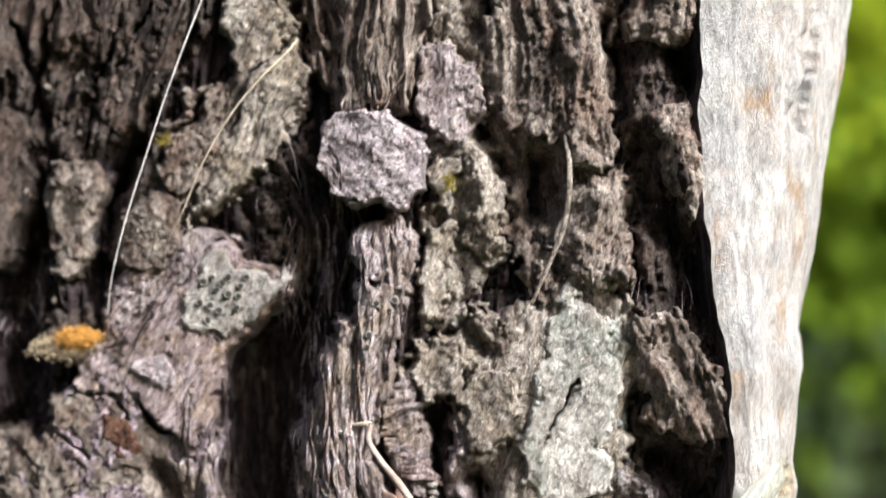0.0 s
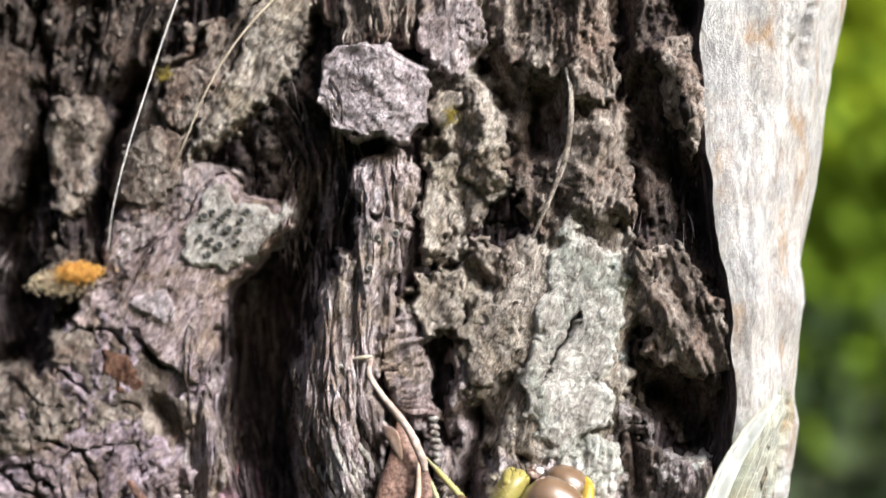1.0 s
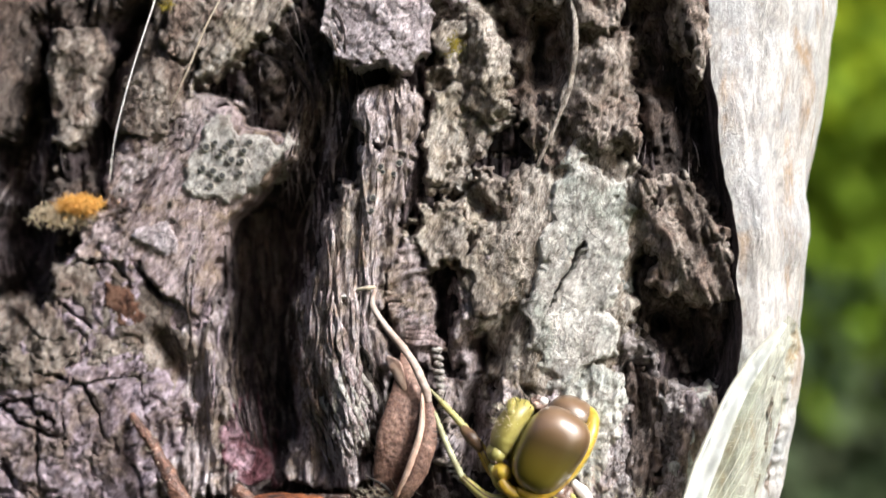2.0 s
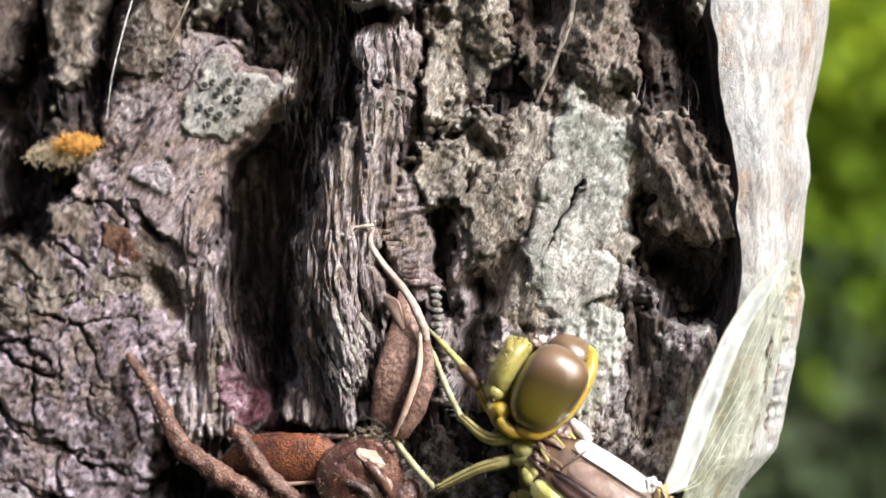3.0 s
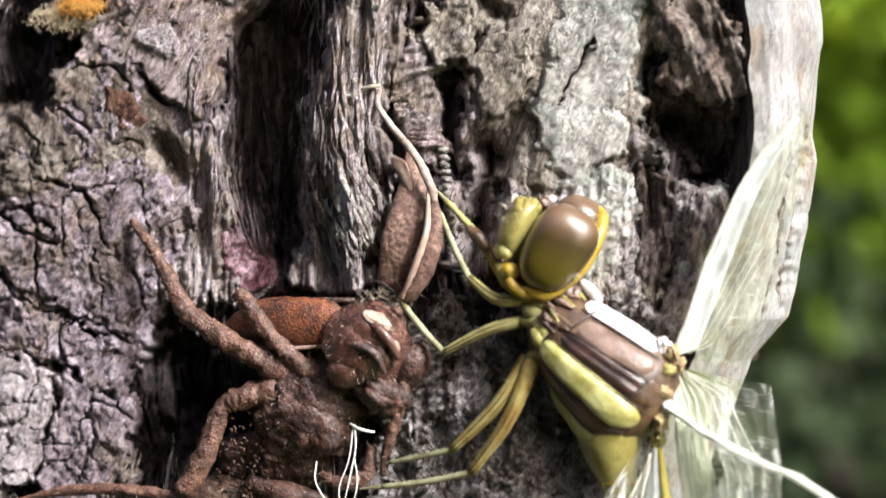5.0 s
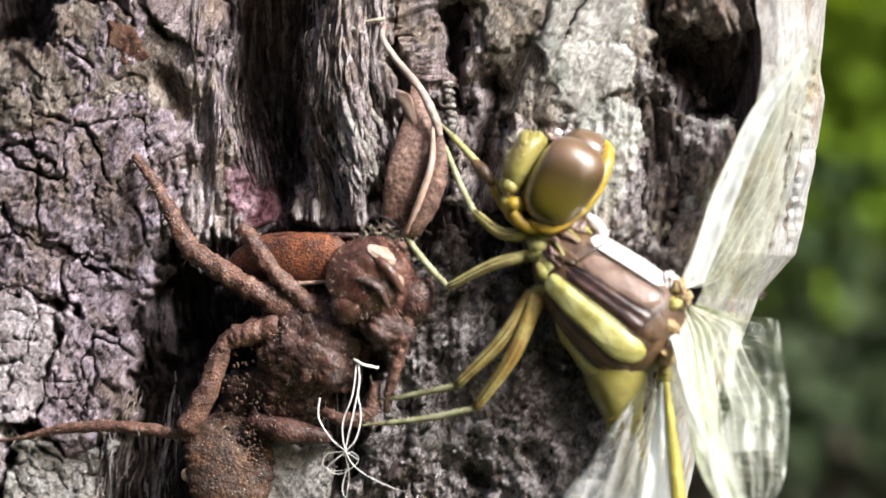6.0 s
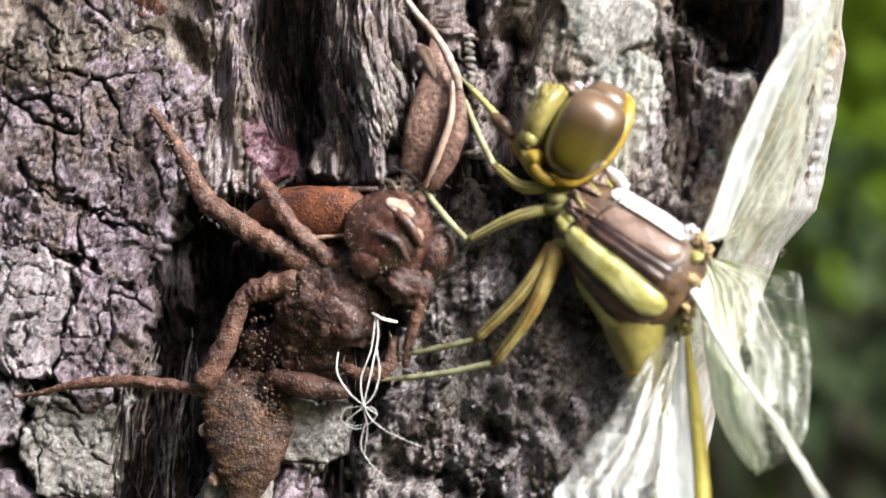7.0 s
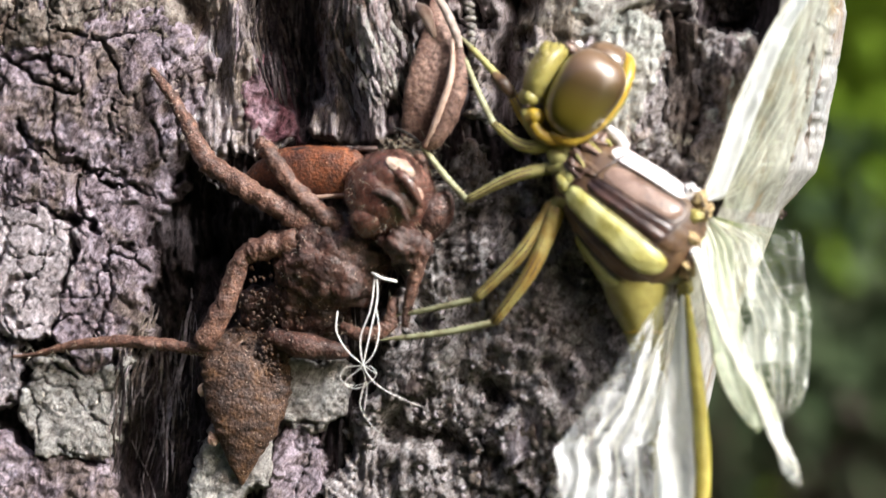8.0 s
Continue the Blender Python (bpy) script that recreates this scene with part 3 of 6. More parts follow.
plate(BARK_PALE, 1.62, [(-18.88, 12.30), (-15.31, 13.01), (-14.96, 10.23), (-16.04, 7.09), (-18.53, 9.16), (-19.97, 10.02)], rough=0.2, edge=2.4, warp=0.3, follow=0.2)
# cracked crust of the lower left
plate(BARK_BROWN, 1.1, [(-23.83, 8.79), (-21.69, 9.81), (-19.75, 8.92), (-17.11, 6.84), (-15.02, 4.10), (-16.42, 0.68), (-21.70, 2.06), (-22.05, 5.85), (-24.19, 6.90)], rough=0.35, edge=0.7, warp=0.7)
plate(BARK_BROWN, 0.95, [(-28.50, 5.89), (-24.55, 6.28), (-21.70, 5.16), (-22.06, 2.06), (-24.91, 2.75), (-28.51, 2.06)], rough=0.4, edge=0.7, warp=0.8)
plate(BARK_RUST, 1.3, [(-20.72, 7.51), (-18.78, 7.15), (-18.08, 5.50), (-18.61, 3.97), (-19.84, 4.83), (-20.79, 6.14)], rough=0.25, edge=0.6, warp=0.6, label="bare red-brown patch of bark")
plate(BARK_LILAC, 1.2, [(-28.20, 0.6), (-25.2, 1.0), (-21.4, 3.2), (-16.51, 3.10), (-16.16, 0.03), (-18.25, -2.70), (-18.61, -7.49), (-23.20, -5.82), (-28.20, -3.43)], rough=0.42, dome=0.3)
plate(BARK_BROWN, 1.2, [(-28.6, 6.4), (-24.9, 6.5), (-22.1, 4.9), (-21.6, 3.0), (-24.8, 1.5), (-28.6, 1.0)], rough=0.45, edge=0.6)
plate(BARK_GREY, 0.9, [(-16.85, 3.79), (-13.38, 6.83), (-13.21, 2.75), (-12.34, 0.71), (-13.55, -3.36), (-15.46, -6.10), (-18.25, -2.70), (-16.16, 0.03)], rough=0.5, grain=0.8)
plate(BARK_LILAC, 1.1, [(-28.20, -4.12), (-25.69, -5.49), (-23.02, -6.33), (-23.55, -8.92), (-26.77, -8.26), (-28.20, -7.24)], rough=0.4)
plate(BARK_LILAC, 1.15, [(-22.66, -6.33), (-18.61, -7.76), (-18.25, -8.85), (-19.48, -11.09), (-21.25, -10.43), (-23.12, -8.57)], rough=0.45)
plate(BARK_PALE, 1.3, [(-28.20, -8.63), (-24.98, -8.76), (-23.37, -9.78), (-23.55, -12.02), (-24.84, -16.09), (-29.25, -15.98)], rough=0.22, edge=0.35)
plate(BARK_LILAC, 1.1, [(-23.12, -9.08), (-21.25, -10.61), (-18.96, -11.43), (-18.96, -15.02), (-19.44, -16.34), (-22.55, -18.42), (-24.66, -16.42)], rough=0.45)
plate(BARK_LICHEN, 1.0, [(-26.06, -17.29), (-22.55, -18.76), (-20.40, -17.71), (-20.38, -20.74), (-21.46, -23.47), (-26.01, -22.90), (-27.09, -19.86)], rough=0.4)
plate(BARK_PALE, 1.0, [(-29.60, -16.50), (-26.41, -17.30), (-27.27, -20.21), (-29.56, -21.28)], rough=0.3)
plate(BARK_LILAC, 0.9, [(-29.56, -21.62), (-26.36, -23.25), (-21.46, -23.97), (-21.08, -27.51), (-29.51, -27.77)], rough=0.45)
plate(BARK_PINK, 0.5, [(-13.21, 0.37), (-11.65, 0.71), (-9.94, -1.99), (-10.00, -4.70), (-12.34, -4.37), (-13.55, -2.68)], rough=0.7)
# central ridge
plate(BARK_BROWN, 1.2, [(-8.22, 35.10), (-0.29, 34.89), (-0.81, 29.45), (-1.68, 26.39), (-5.81, 26.11), (-7.19, 28.88)], rough=0.5, grain=1.1)
plate(BARK_PALE, 3.0, [(-6.09, 25.94), (-4.43, 26.22), (-2.36, 25.72), (-0.82, 24.74), (-0.48, 23.48), (-1.07, 21.09), (-1.86, 20.52), (-4.44, 20.40), (-5.82, 20.88), (-6.10, 22.26), (-7.07, 23.03), (-6.58, 24.74)], rough=0.35, edge=0.3, lean=(0.0, 0.08), warp=0.6, follow=0.2, label="thick pale flake standing off the bark")
plate(BARK_GREY, 1.8, [(-0.81, 29.45), (1.23, 30.43), (2.42, 28.37), (3.02, 26.33), (2.14, 24.47), (0.88, 23.91), (-0.48, 24.84), (-1.40, 26.73)], rough=0.5)
plate(BARK_GREY, 1.6, [(-4.96, 19.06), (-2.38, 19.74), (-1.28, 18.19), (-1.36, 15.12), (-2.73, 15.12), (-4.45, 15.80), (-5.41, 17.86)], rough=0.45, grain=0.4)
plate(BARK_GREY, 1.6, [(-4.45, 15.80), (-1.53, 15.12), (-2.39, 11.70), (-3.26, 7.59), (-4.47, 3.46), (-7.55, 3.74), (-8.91, 5.10), (-7.55, 9.47), (-5.51, 13.47)], rough=0.3, grain=0.7, turn=6)
plate(BARK_GREY, 1.5, [(-8.74, 5.09), (-6.53, 6.76), (-4.16, 5.73), (-2.81, 2.38), (-3.82, -0.97), (-4.83, -4.33), (-7.55, -5.02), (-9.59, -4.02), (-8.57, -0.30)], rough=0.25, grain=1.3, turn=-8)
plate(BARK_OLIVE, 1.2, [(-0.49, 19.22), (0.87, 19.38), (1.03, 16.49), (0.52, 13.76), (-0.75, 13.42), (-0.94, 16.49)], rough=0.4)
plate(BARK_OLIVE, 1.0, [(-0.25, 23.65), (1.46, 23.29), (1.55, 20.91), (0.02, 19.89), (-0.59, 21.60)], rough=0.4)
plate(BARK_OLIVE, 1.3, [(-1.19, 12.39), (1.30, 12.75), (2.11, 11.05), (1.19, 9.00), (-0.86, 8.30), (-1.88, 10.34)], rough=0.35)
plate(BARK_GREY, 0.9, [(-2.74, 11.02), (-1.20, 10.34), (-0.35, 7.62), (-0.19, 2.85), (-1.72, 3.51), (-3.09, 6.22)], rough=0.3, grain=0.5, turn=70)
# right of the ridge
plate(BARK_OLIVE, 0.9, [(2.07, 24.30), (3.93, 22.93), (4.09, 19.87), (2.73, 16.83), (1.55, 18.19), (2.06, 21.24)], rough=0.5)
plate(BARK_BROWN, 1.3, [(3.11, 34.81), (8.81, 34.66), (10.45, 26.56), (10.77, 22.53), (8.12, 22.55), (7.45, 24.24), (4.43, 24.61), (3.09, 28.70)], rough=0.7, grain=0.5)
plate(BARK_BROWN, 1.0, [(7.78, 22.22), (10.77, 22.19), (11.43, 17.15), (9.76, 14.80), (7.44, 16.49), (6.44, 17.84)], rough=0.6, grain=0.4, turn=15)
plate(BARK_BROWN, 0.9, [(2.05, 13.77), (4.92, 14.29), (5.42, 12.43), (3.73, 11.06), (2.38, 11.73)], rough=0.6)
plate(BARK_SMOOTH, 1.25, [(5.93, 14.46), (7.77, 16.48), (9.77, 15.14), (11.58, 14.14), (12.07, 11.12), (11.24, 7.09), (10.57, 3.39), (8.76, 0.69), (4.83, 1.36), (4.50, 5.33), (5.16, 8.64), (4.91, 11.07)], rough=0.22, edge=1.4, warp=0.9, label="smooth grey-green lichened flake")
plate(BARK_SLATE, 1.42, [(9.2, 12.4), (11.0, 12.9), (11.75, 10.2), (11.5, 6.4), (10.6, 3.6), (9.4, 1.2), (9.3, 4.6), (8.9, 8.2)], rough=0.16, edge=2.2, warp=0.9, follow=0.5)
plate(BARK_OLIVE, 1.2, [(1.53, 9.35), (4.58, 11.07), (5.24, 8.37), (4.40, 6.66), (2.71, 5.28), (1.52, 6.97)], rough=0.35)
plate(BARK_BROWN, 1.0, [(11.91, 13.80), (14.05, 13.81), (16.99, 10.82), (17.30, 7.17), (15.02, 6.14), (12.40, 7.77)], rough=0.6, grain=0.6, turn=-20)
plate(BARK_BROWN, 1.0, [(11.46, 34.60), (15.57, 34.49), (15.89, 30.48), (13.43, 29.86), (11.45, 30.91)], rough=0.6, grain=0.4)
plate(BARK_BROWN, 0.9, [(13.26, 26.19), (15.22, 26.83), (15.87, 21.48), (15.05, 19.15), (13.41, 22.50)], rough=0.6, grain=0.4)
plate(BARK_GREY, 0.9, [(3.85, 2.02), (9.08, 0.69), (11.03, 0.69), (10.70, -3.91), (8.76, -6.55), (3.85, -5.93)], rough=0.6, grain=0.3)
plate(BARK_UMBER, 0.6, [(11.35, 3.31), (13.60, 1.67), (12.96, -2.59), (12.00, -6.52), (10.70, -5.88), (11.03, -1.28)], rough=0.5, grain=0.9)
plate(BARK_GREY, 1.1, [(14.08, 0.69), (16.48, 1.34), (15.84, -2.58), (13.92, -7.81), (12.96, -6.51)], rough=0.4, grain=0.5)
plate(BARK_SMOOTH, 1.2, [(7.28, 2.36), (9.24, 3.35), (10.70, 2.03), (10.92, -1.92), (10.04, -4.89), (7.93, -5.24), (6.95, -1.94)], rough=0.4, grain=0.4, edge=0.9)
plate(BARK_SMOOTH, 1.2, [(13.61, 0.39), (16.49, 2.02), (16.49, -0.59), (15.05, -3.87), (13.60, -6.17), (13.12, -3.22)], rough=0.4, grain=0.5, edge=0.9)
# below the dragonfly
plate(BARK_LICHEN, 1.0, [(-16.12, -23.00), (-11.24, -17.72), (-6.88, -17.47), (-7.12, -20.46), (-8.52, -21.65), (-10.87, -21.20), (-11.86, -24.56), (-14.21, -27.30), (-16.60, -27.37)], rough=0.35)
plate(BARK_LILAC, 0.8, [(-10.87, -21.54), (-8.52, -21.81), (-8.81, -27.13), (-12.51, -27.24)], rough=0.45)


# dark scales on the pale side
plate(BARK_BROWN, 1.6, [(19.3, 2.8), (20.5, 1.8), (20.2, -2.6), (19.3, -6.6), (18.3, -8.2), (18.5, -3.0)], edge=0.6, warp=0.9, follow=0.1, rough=0.4)
# brown strip standing in for a dark crack in the side
plate(BARK_BROWN, 1.4, [(22.0, 35.0), (22.6, 35.0), (22.0, 27.5), (21.4, 24.5)], edge=0.5, warp=0.5, follow=0.1, grow=0.1)
plate(BARK_BROWN, 1.4, [(21.2, 16.0), (21.7, 15.0), (21.2, 10.0), (20.8, 11.5)], edge=0.5, warp=0.6, follow=0.1, grow=0.1)

ripple_rnd = random.Random(3)
for k in range(9):
    # ripples of callus beside the stalk
    j = ripple_rnd.uniform
    a = np.array((-3.19, -0.35, 6.69)) + np.array([0.15 * k + j(-0.15, 0.1), -0.03, -0.31 * k + j(-0.06, 0.06)])
    put("bark_ripple", *tube([a, a + (0.7, -0.12, 0.08 - 0.03 * k), a + (1.5, -0.15, -0.15 + j(-0.08, 0.08)), a + (2.1 + j(-0.3, 0.4), 0.25, -0.6)], [0.2, 0.25, 0.24, 0.12], 10, 8, lumps=0.35, seed=k), BARK_SAND, trunk)
for k in range(9):
    a = np.array((-0.13, -1.57, 3.67)) + np.array([0.03 * k, 0.0, -0.42 * k])
    put("bark_bead", *blob(a, (0.3, 0.3, 0.2), (0, 12 * (k % 3), 0), seg=(9, 12), lumps=0.5, seed=k), BARK_LICHEN, trunk)


def rubble(count, x0, x1, z0, z1, mats, size, seed):
    """Small broken crumbs of bark in the rough ground between the flakes."""
    rnd = random.Random(seed)
    for k in range(count):
        x, z = rnd.uniform(x0, x1), rnd.uniform(z0, z1)
        r = rnd.uniform(*size)
        pts = []
        for a in range(7):
            w = 2 * math.pi * a / 7
            rr = r * rnd.uniform(0.6, 1.3)
            pts.append((x + rr * math.cos(w) * 0.75, z + rr * math.sin(w) * 1.3))
        plate(rnd.choice(mats), rnd.uniform(0.5, 1.4), pts, edge=0.4, rough=0.25, warp=0.8, grain=0.3, lean=(rnd.uniform(-0.25, 0.25), rnd.uniform(-0.25, 0.25)), grow=0.0)


rubble(60, -5.0, 12.0, -26.0, -5.0, (BARK_GREY, BARK_GRIT, BARK_BROWN, BARK_GRIT, BARK_LICHEN), (0.5, 1.5), 5)
rubble(26, 2.5, 11.5, -25.0, -6.0, (BARK_PALE, BARK_LICHEN, BARK_GRIT), (0.8, 1.9), 9)
rubble(14, 10.0, 12.4, -26.0, -8.0, (BARK_BROWN, BARK_GREY), (0.5, 1.4), 6)
rubble(12, 3.0, 16.5, 10.0, 32.0, (BARK_BROWN, BARK_OLIVE), (0.4, 0.9), 7)
rubble(10, -25.0, -6.0, 22.0, 33.0, (BARK_BROWN,), (0.4, 0.9), 8)


def loose_fibres():
    """Torn threads of inner bark hanging in the furrows."""
    rnd, pieces = random.Random(17), []
    runs = (([(-12.00, 11.22), (-11.31, 6.13), (-9.94, 0.71)], 1.3, 60), ([(-7.21, 21.65), (-8.26, 16.83), (-9.32, 11.66)], 0.9, 40), ([(-25.02, 18.61), (-26.13, 13.67)], 0.9, 20), ([(-20.66, 22.10), (-21.21, 16.84)], 0.5, 14),
            ([(-17.72, -16.32), (-19.04, -24.08)], 1.2, 30), ([(12.10, 23.86), (13.73, 17.82), (16.02, 14.48)], 0.8, 24), ([(12.00, 0.36), (12.64, -5.86)], 1.0, 24), ([(-3.60, -12.81), (-2.21, -21.34)], 2.2, 26), ([(-10.35, 19.95), (-7.21, 18.55)], 1.0, 26), ([(-7.55, 0.71), (-4.83, -3.99)], 1.6, 40))
    for line, spread, count in runs:
        path = curve([(x, 0, z) for x, z in line], 10)
        for k in range(count):
            a = path[rnd.randrange(len(path))] + np.array([rnd.gauss(0, spread), 0, rnd.gauss(0, 0.8)])
            n, length = 6, rnd.uniform(1.2, 4.5)
            lean, drift = rnd.gauss(0, 0.25), rnd.gauss(0, 0.12)
            t = np.linspace(0, 1, n)
            x, z = a[0] + lean * length * t + drift * np.sin(5 * t + k), a[2] - length * t
            h = lift_base(x, z) + 0.15 + 0.5 * np.sin(math.pi * t) * rnd.random()
            pts = np.stack([x, SLOPE * x - h, z], -1)
            r = rnd.uniform(0.02, 0.055)
            pieces.append(tube(pts, [r * 0.6, r, r, r, r * 0.8, r * 0.3], 5, 3))
    put("loose_fibre", *joined(pieces), BARK_GREY, trunk, "torn pale threads of bark fibre", kind="stuff")


loose_fibres()


def top_of_bark():
    """Heights of the flakes and the inner bark on a fine grid, so that things can lie on them."""
    x0, z0, step = -34.0, -33.0, 0.2
    grid = np.full((260, 350), 9.0)
    for ob in trunk.children:
        if ob.name.startswith(("bark_plate", "inner_bark")):
            co = np.empty(len(ob.data.vertices) * 3, np.float32)
            ob.data.vertices.foreach_get("co", co)
            co = co.reshape(-1, 3) / MM
            ix, iz = ((co[:, 0] - x0) / step).astype(int), ((co[:, 2] - z0) / step).astype(int)
            ok = (ix >= 0) & (ix < 260) & (iz >= 0) & (iz < 350)
            np.minimum.at(grid, (ix[ok], iz[ok]), co[ok, 1])
    return lambda x, z: float(grid[min(259, max(0, int((x - x0) / step))), min(349, max(0, int((z - z0) / step)))])


bark_top = top_of_bark()


def strands(left, right, count, radius, lift, mats, seed, share=(0.25, 0.7), label="cords of grey bark fibre"):
    """Cords of bark fibre that run down between two lines, lying on what is below them."""
    rnd = random.Random(seed)
    la, lb = curve([(x, 0, z) for x, z in left], 16), curve([(x, 0, z) for x, z in right], 16)
    lots = [[] for _ in mats]
    for k in range(count):
        u = (k + rnd.uniform(-0.8, 0.8)) / count
        s0 = rnd.uniform(0, 1 - share[0])
        s1 = min(1.0, s0 + rnd.uniform(*share))
        pts, ys = [], []
        ph, n = rnd.uniform(0, 6), 14
        for i in range(n):
            t = s0 + (s1 - s0) * i / (n - 1)
            uu = u + 0.05 * math.sin(7 * t + ph) + 0.03 * math.sin(17 * t + 2 * ph)
            q = [np.array([np.interp(t * (len(c) - 1), range(len(c)), c[:, a]) for a in (0, 2)]) for c in (la, lb)]
            x, z = q[0] * (1 - uu) + q[1] * uu
            pts.append((x, z))
            ys.append(bark_top(x, z))
        ys = np.convolve(np.pad(ys, 2, mode='edge'), np.ones(5) / 5, 'valid')
        up = rnd.uniform(*lift)
        line = [(x, y - up * math.sin(math.pi * (0.15 + 0.7 * i / (n - 1))), z) for i, ((x, z), y) in enumerate(zip(pts, ys))]
        r = rnd.uniform(*radius)
        lots[k % len(mats)].append(tube(line, [r * 0.3, r * 0.9, r, r * 0.8, r * 0.2], 7, 2, flat=0.5, lumps=0.7, seed=k))
    for pieces, mat in zip(lots, mats):
        put("fibre_cord", *joined(pieces), mat, trunk, label, kind="stuff")


# dark cords: part of the furrow's shade sits in their colour
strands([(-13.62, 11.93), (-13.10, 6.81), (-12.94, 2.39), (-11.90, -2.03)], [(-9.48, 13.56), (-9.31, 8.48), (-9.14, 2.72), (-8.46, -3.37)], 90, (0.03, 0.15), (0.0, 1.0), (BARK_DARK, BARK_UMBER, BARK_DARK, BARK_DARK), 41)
strands([(-12.4, 11.0), (-12.2, 6.0), (-11.4, 2.0), (-10.6, -1.6)], [(-8.4, 12.0), (-8.6, 7.0), (-9.0, 2.6), (-8.8, -2.6)], 60, (0.03, 0.11), (0.6, 2.2), (BARK_UMBER, BARK_BROWN, BARK_UMBER), 50, (0.15, 0.45))
strands([(-15.36, 9.22), (-15.37, 5.81), (-15.72, 1.71), (-16.07, -2.05)], [(-11.54, 10.88), (-11.89, 6.81), (-12.59, 2.39), (-11.56, -2.03)], 18, (0.03, 0.12), (0.0, 0.15), (BARK_GREY, BARK_LILAC, BARK_UMBER), 42, (0.15, 0.5))
strands([(-8.11, 14.89), (-8.28, 8.47), (-8.97, 2.72), (-9.15, -3.37)], [(-3.86, 15.48), (-3.86, 8.43), (-4.04, 3.39), (-4.38, -2.67)], 46, (0.03, 0.16), (0.0, 0.12), (BARK_GREY, BARK_UMBER, BARK_SAND), 43, (0.1, 0.4))
strands([(-7.70, 34.39), (-7.71, 29.57), (-7.20, 26.12)], [(-0.97, 34.23), (-1.15, 30.14), (-1.85, 26.05)], 30, (0.03, 0.15), (0.0, 0.1), (BARK_BROWN, BARK_UMBER), 44, (0.15, 0.5))
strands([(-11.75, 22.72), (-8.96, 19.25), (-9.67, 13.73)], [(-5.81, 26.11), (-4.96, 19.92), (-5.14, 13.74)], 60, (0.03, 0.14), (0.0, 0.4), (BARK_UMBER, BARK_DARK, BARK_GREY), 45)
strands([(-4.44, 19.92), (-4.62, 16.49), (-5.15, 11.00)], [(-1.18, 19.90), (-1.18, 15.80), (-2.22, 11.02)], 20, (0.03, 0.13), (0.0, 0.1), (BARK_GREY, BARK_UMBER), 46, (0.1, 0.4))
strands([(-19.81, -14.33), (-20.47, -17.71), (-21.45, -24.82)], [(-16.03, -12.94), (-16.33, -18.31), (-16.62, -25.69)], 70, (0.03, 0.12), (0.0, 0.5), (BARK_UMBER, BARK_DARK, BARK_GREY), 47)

strands([(-8.5, 7.4), (-8.9, 3.4), (-8.8, -0.4), (-7.4, -4.4)], [(-4.9, 8.0), (-4.4, 4.6), (-3.7, 1.8), (-3.0, -1.6)], 84, (0.05, 0.2), (0.0, 0.25), (BARK_GREY, BARK_SAND, BARK_GREY, BARK_UMBER), 48, (0.2, 0.6))
strands([(-7.6, 3.0), (-7.0, 0.4), (-5.6, -2.6)], [(-5.4, 4.2), (-4.0, 1.6), (-2.7, -2.4)], 34, (0.08, 0.22), (0.1, 0.35), (BARK_GREY, BARK_LICHEN), 49, (0.4, 0.9))


def crumbs(count, x0, x1, z0, z1, size, mat, seed, label):
    """Loose grains of pale bark lying in the rough ground."""
    rnd, pieces = random.Random(seed), []
    for k in range(count):
        x, z = rnd.uniform(x0, x1), rnd.uniform(z0, z1)
        r = rnd.uniform(*size) * rnd.uniform(0.6, 1.0)
        pieces.append(blob((x, bark_top(x, z) - 0.05, z), (r, r * 0.6, r * rnd.uniform(0.6, 1.6)), (0, rnd.uniform(-60, 60), 0), seg=(6, 8), lumps=0.9, freq=2.5, seed=k))
    put("bark_crumb", *joined(pieces), mat, trunk, label, kind="stuff")


crumbs(240, -3.0, 11.5, -26.0, -5.0, (0.06, 0.24), BARK_PALE, 61, "pale grains of crumbled bark")
crumbs(160, -3.0, 11.5, -26.0, -5.0, (0.08, 0.3), BARK_UMBER, 62, "dark grains of crumbled bark")
crumbs(160, -26.0, -14.0, 2.0, 30.0, (0.06, 0.2), BARK_BROWN, 63, "brown grains of crumbled bark")


# ---- insect materials ----
def skin(name, light, dark, rough=0.35, spec=0.5, scale=1.2, depth=0.03, coat=0.0, lo=0.4, hi=0.62, glow=0.0):
    """Chitin: two tones in blotches, fine pitted relief; glow lets light through thin parts."""
    m, nt, b = material(name, rough, spec)
    v = coords(nt, (1, 1, 1))
    n = noise_node(nt, v, scale, 5, 0.6, 0.4)
    nt.links.new(ramp(nt, n, [(lo, dark), (hi, light)]), b.inputs["Base Color"])
    b.inputs["Coat Weight"].default_value = coat
    b.inputs["Coat Roughness"].default_value = 0.28
    if glow:
        b.inputs["Subsurface Weight"].default_value = glow
        b.inputs["Subsurface Radius"].default_value = (0.001, 0.0008, 0.0003)
        b.inputs["Subsurface Scale"].default_value = 0.6
    bump(nt, b, noise_node(nt, v, scale * 7, 5, 0.65), depth, 0.8)
    return m


SKIN_YELLOW = skin("yellow_chitin", (0.36, 0.315, 0.10), (0.235, 0.195, 0.05), 0.4, 0.5, 0.8, 0.02, 0.2, glow=0.25)
SKIN_AMBER = skin("amber_chitin", (0.46, 0.315, 0.04), (0.33, 0.205, 0.02), 0.4, 0.5, 0.8, 0.02, 0.2, glow=0.25)
SKIN_GREEN = skin("yellow_green_chitin", (0.39, 0.355, 0.13), (0.26, 0.23, 0.07), 0.4, 0.5, 0.9, 0.02, 0.2, glow=0.25)
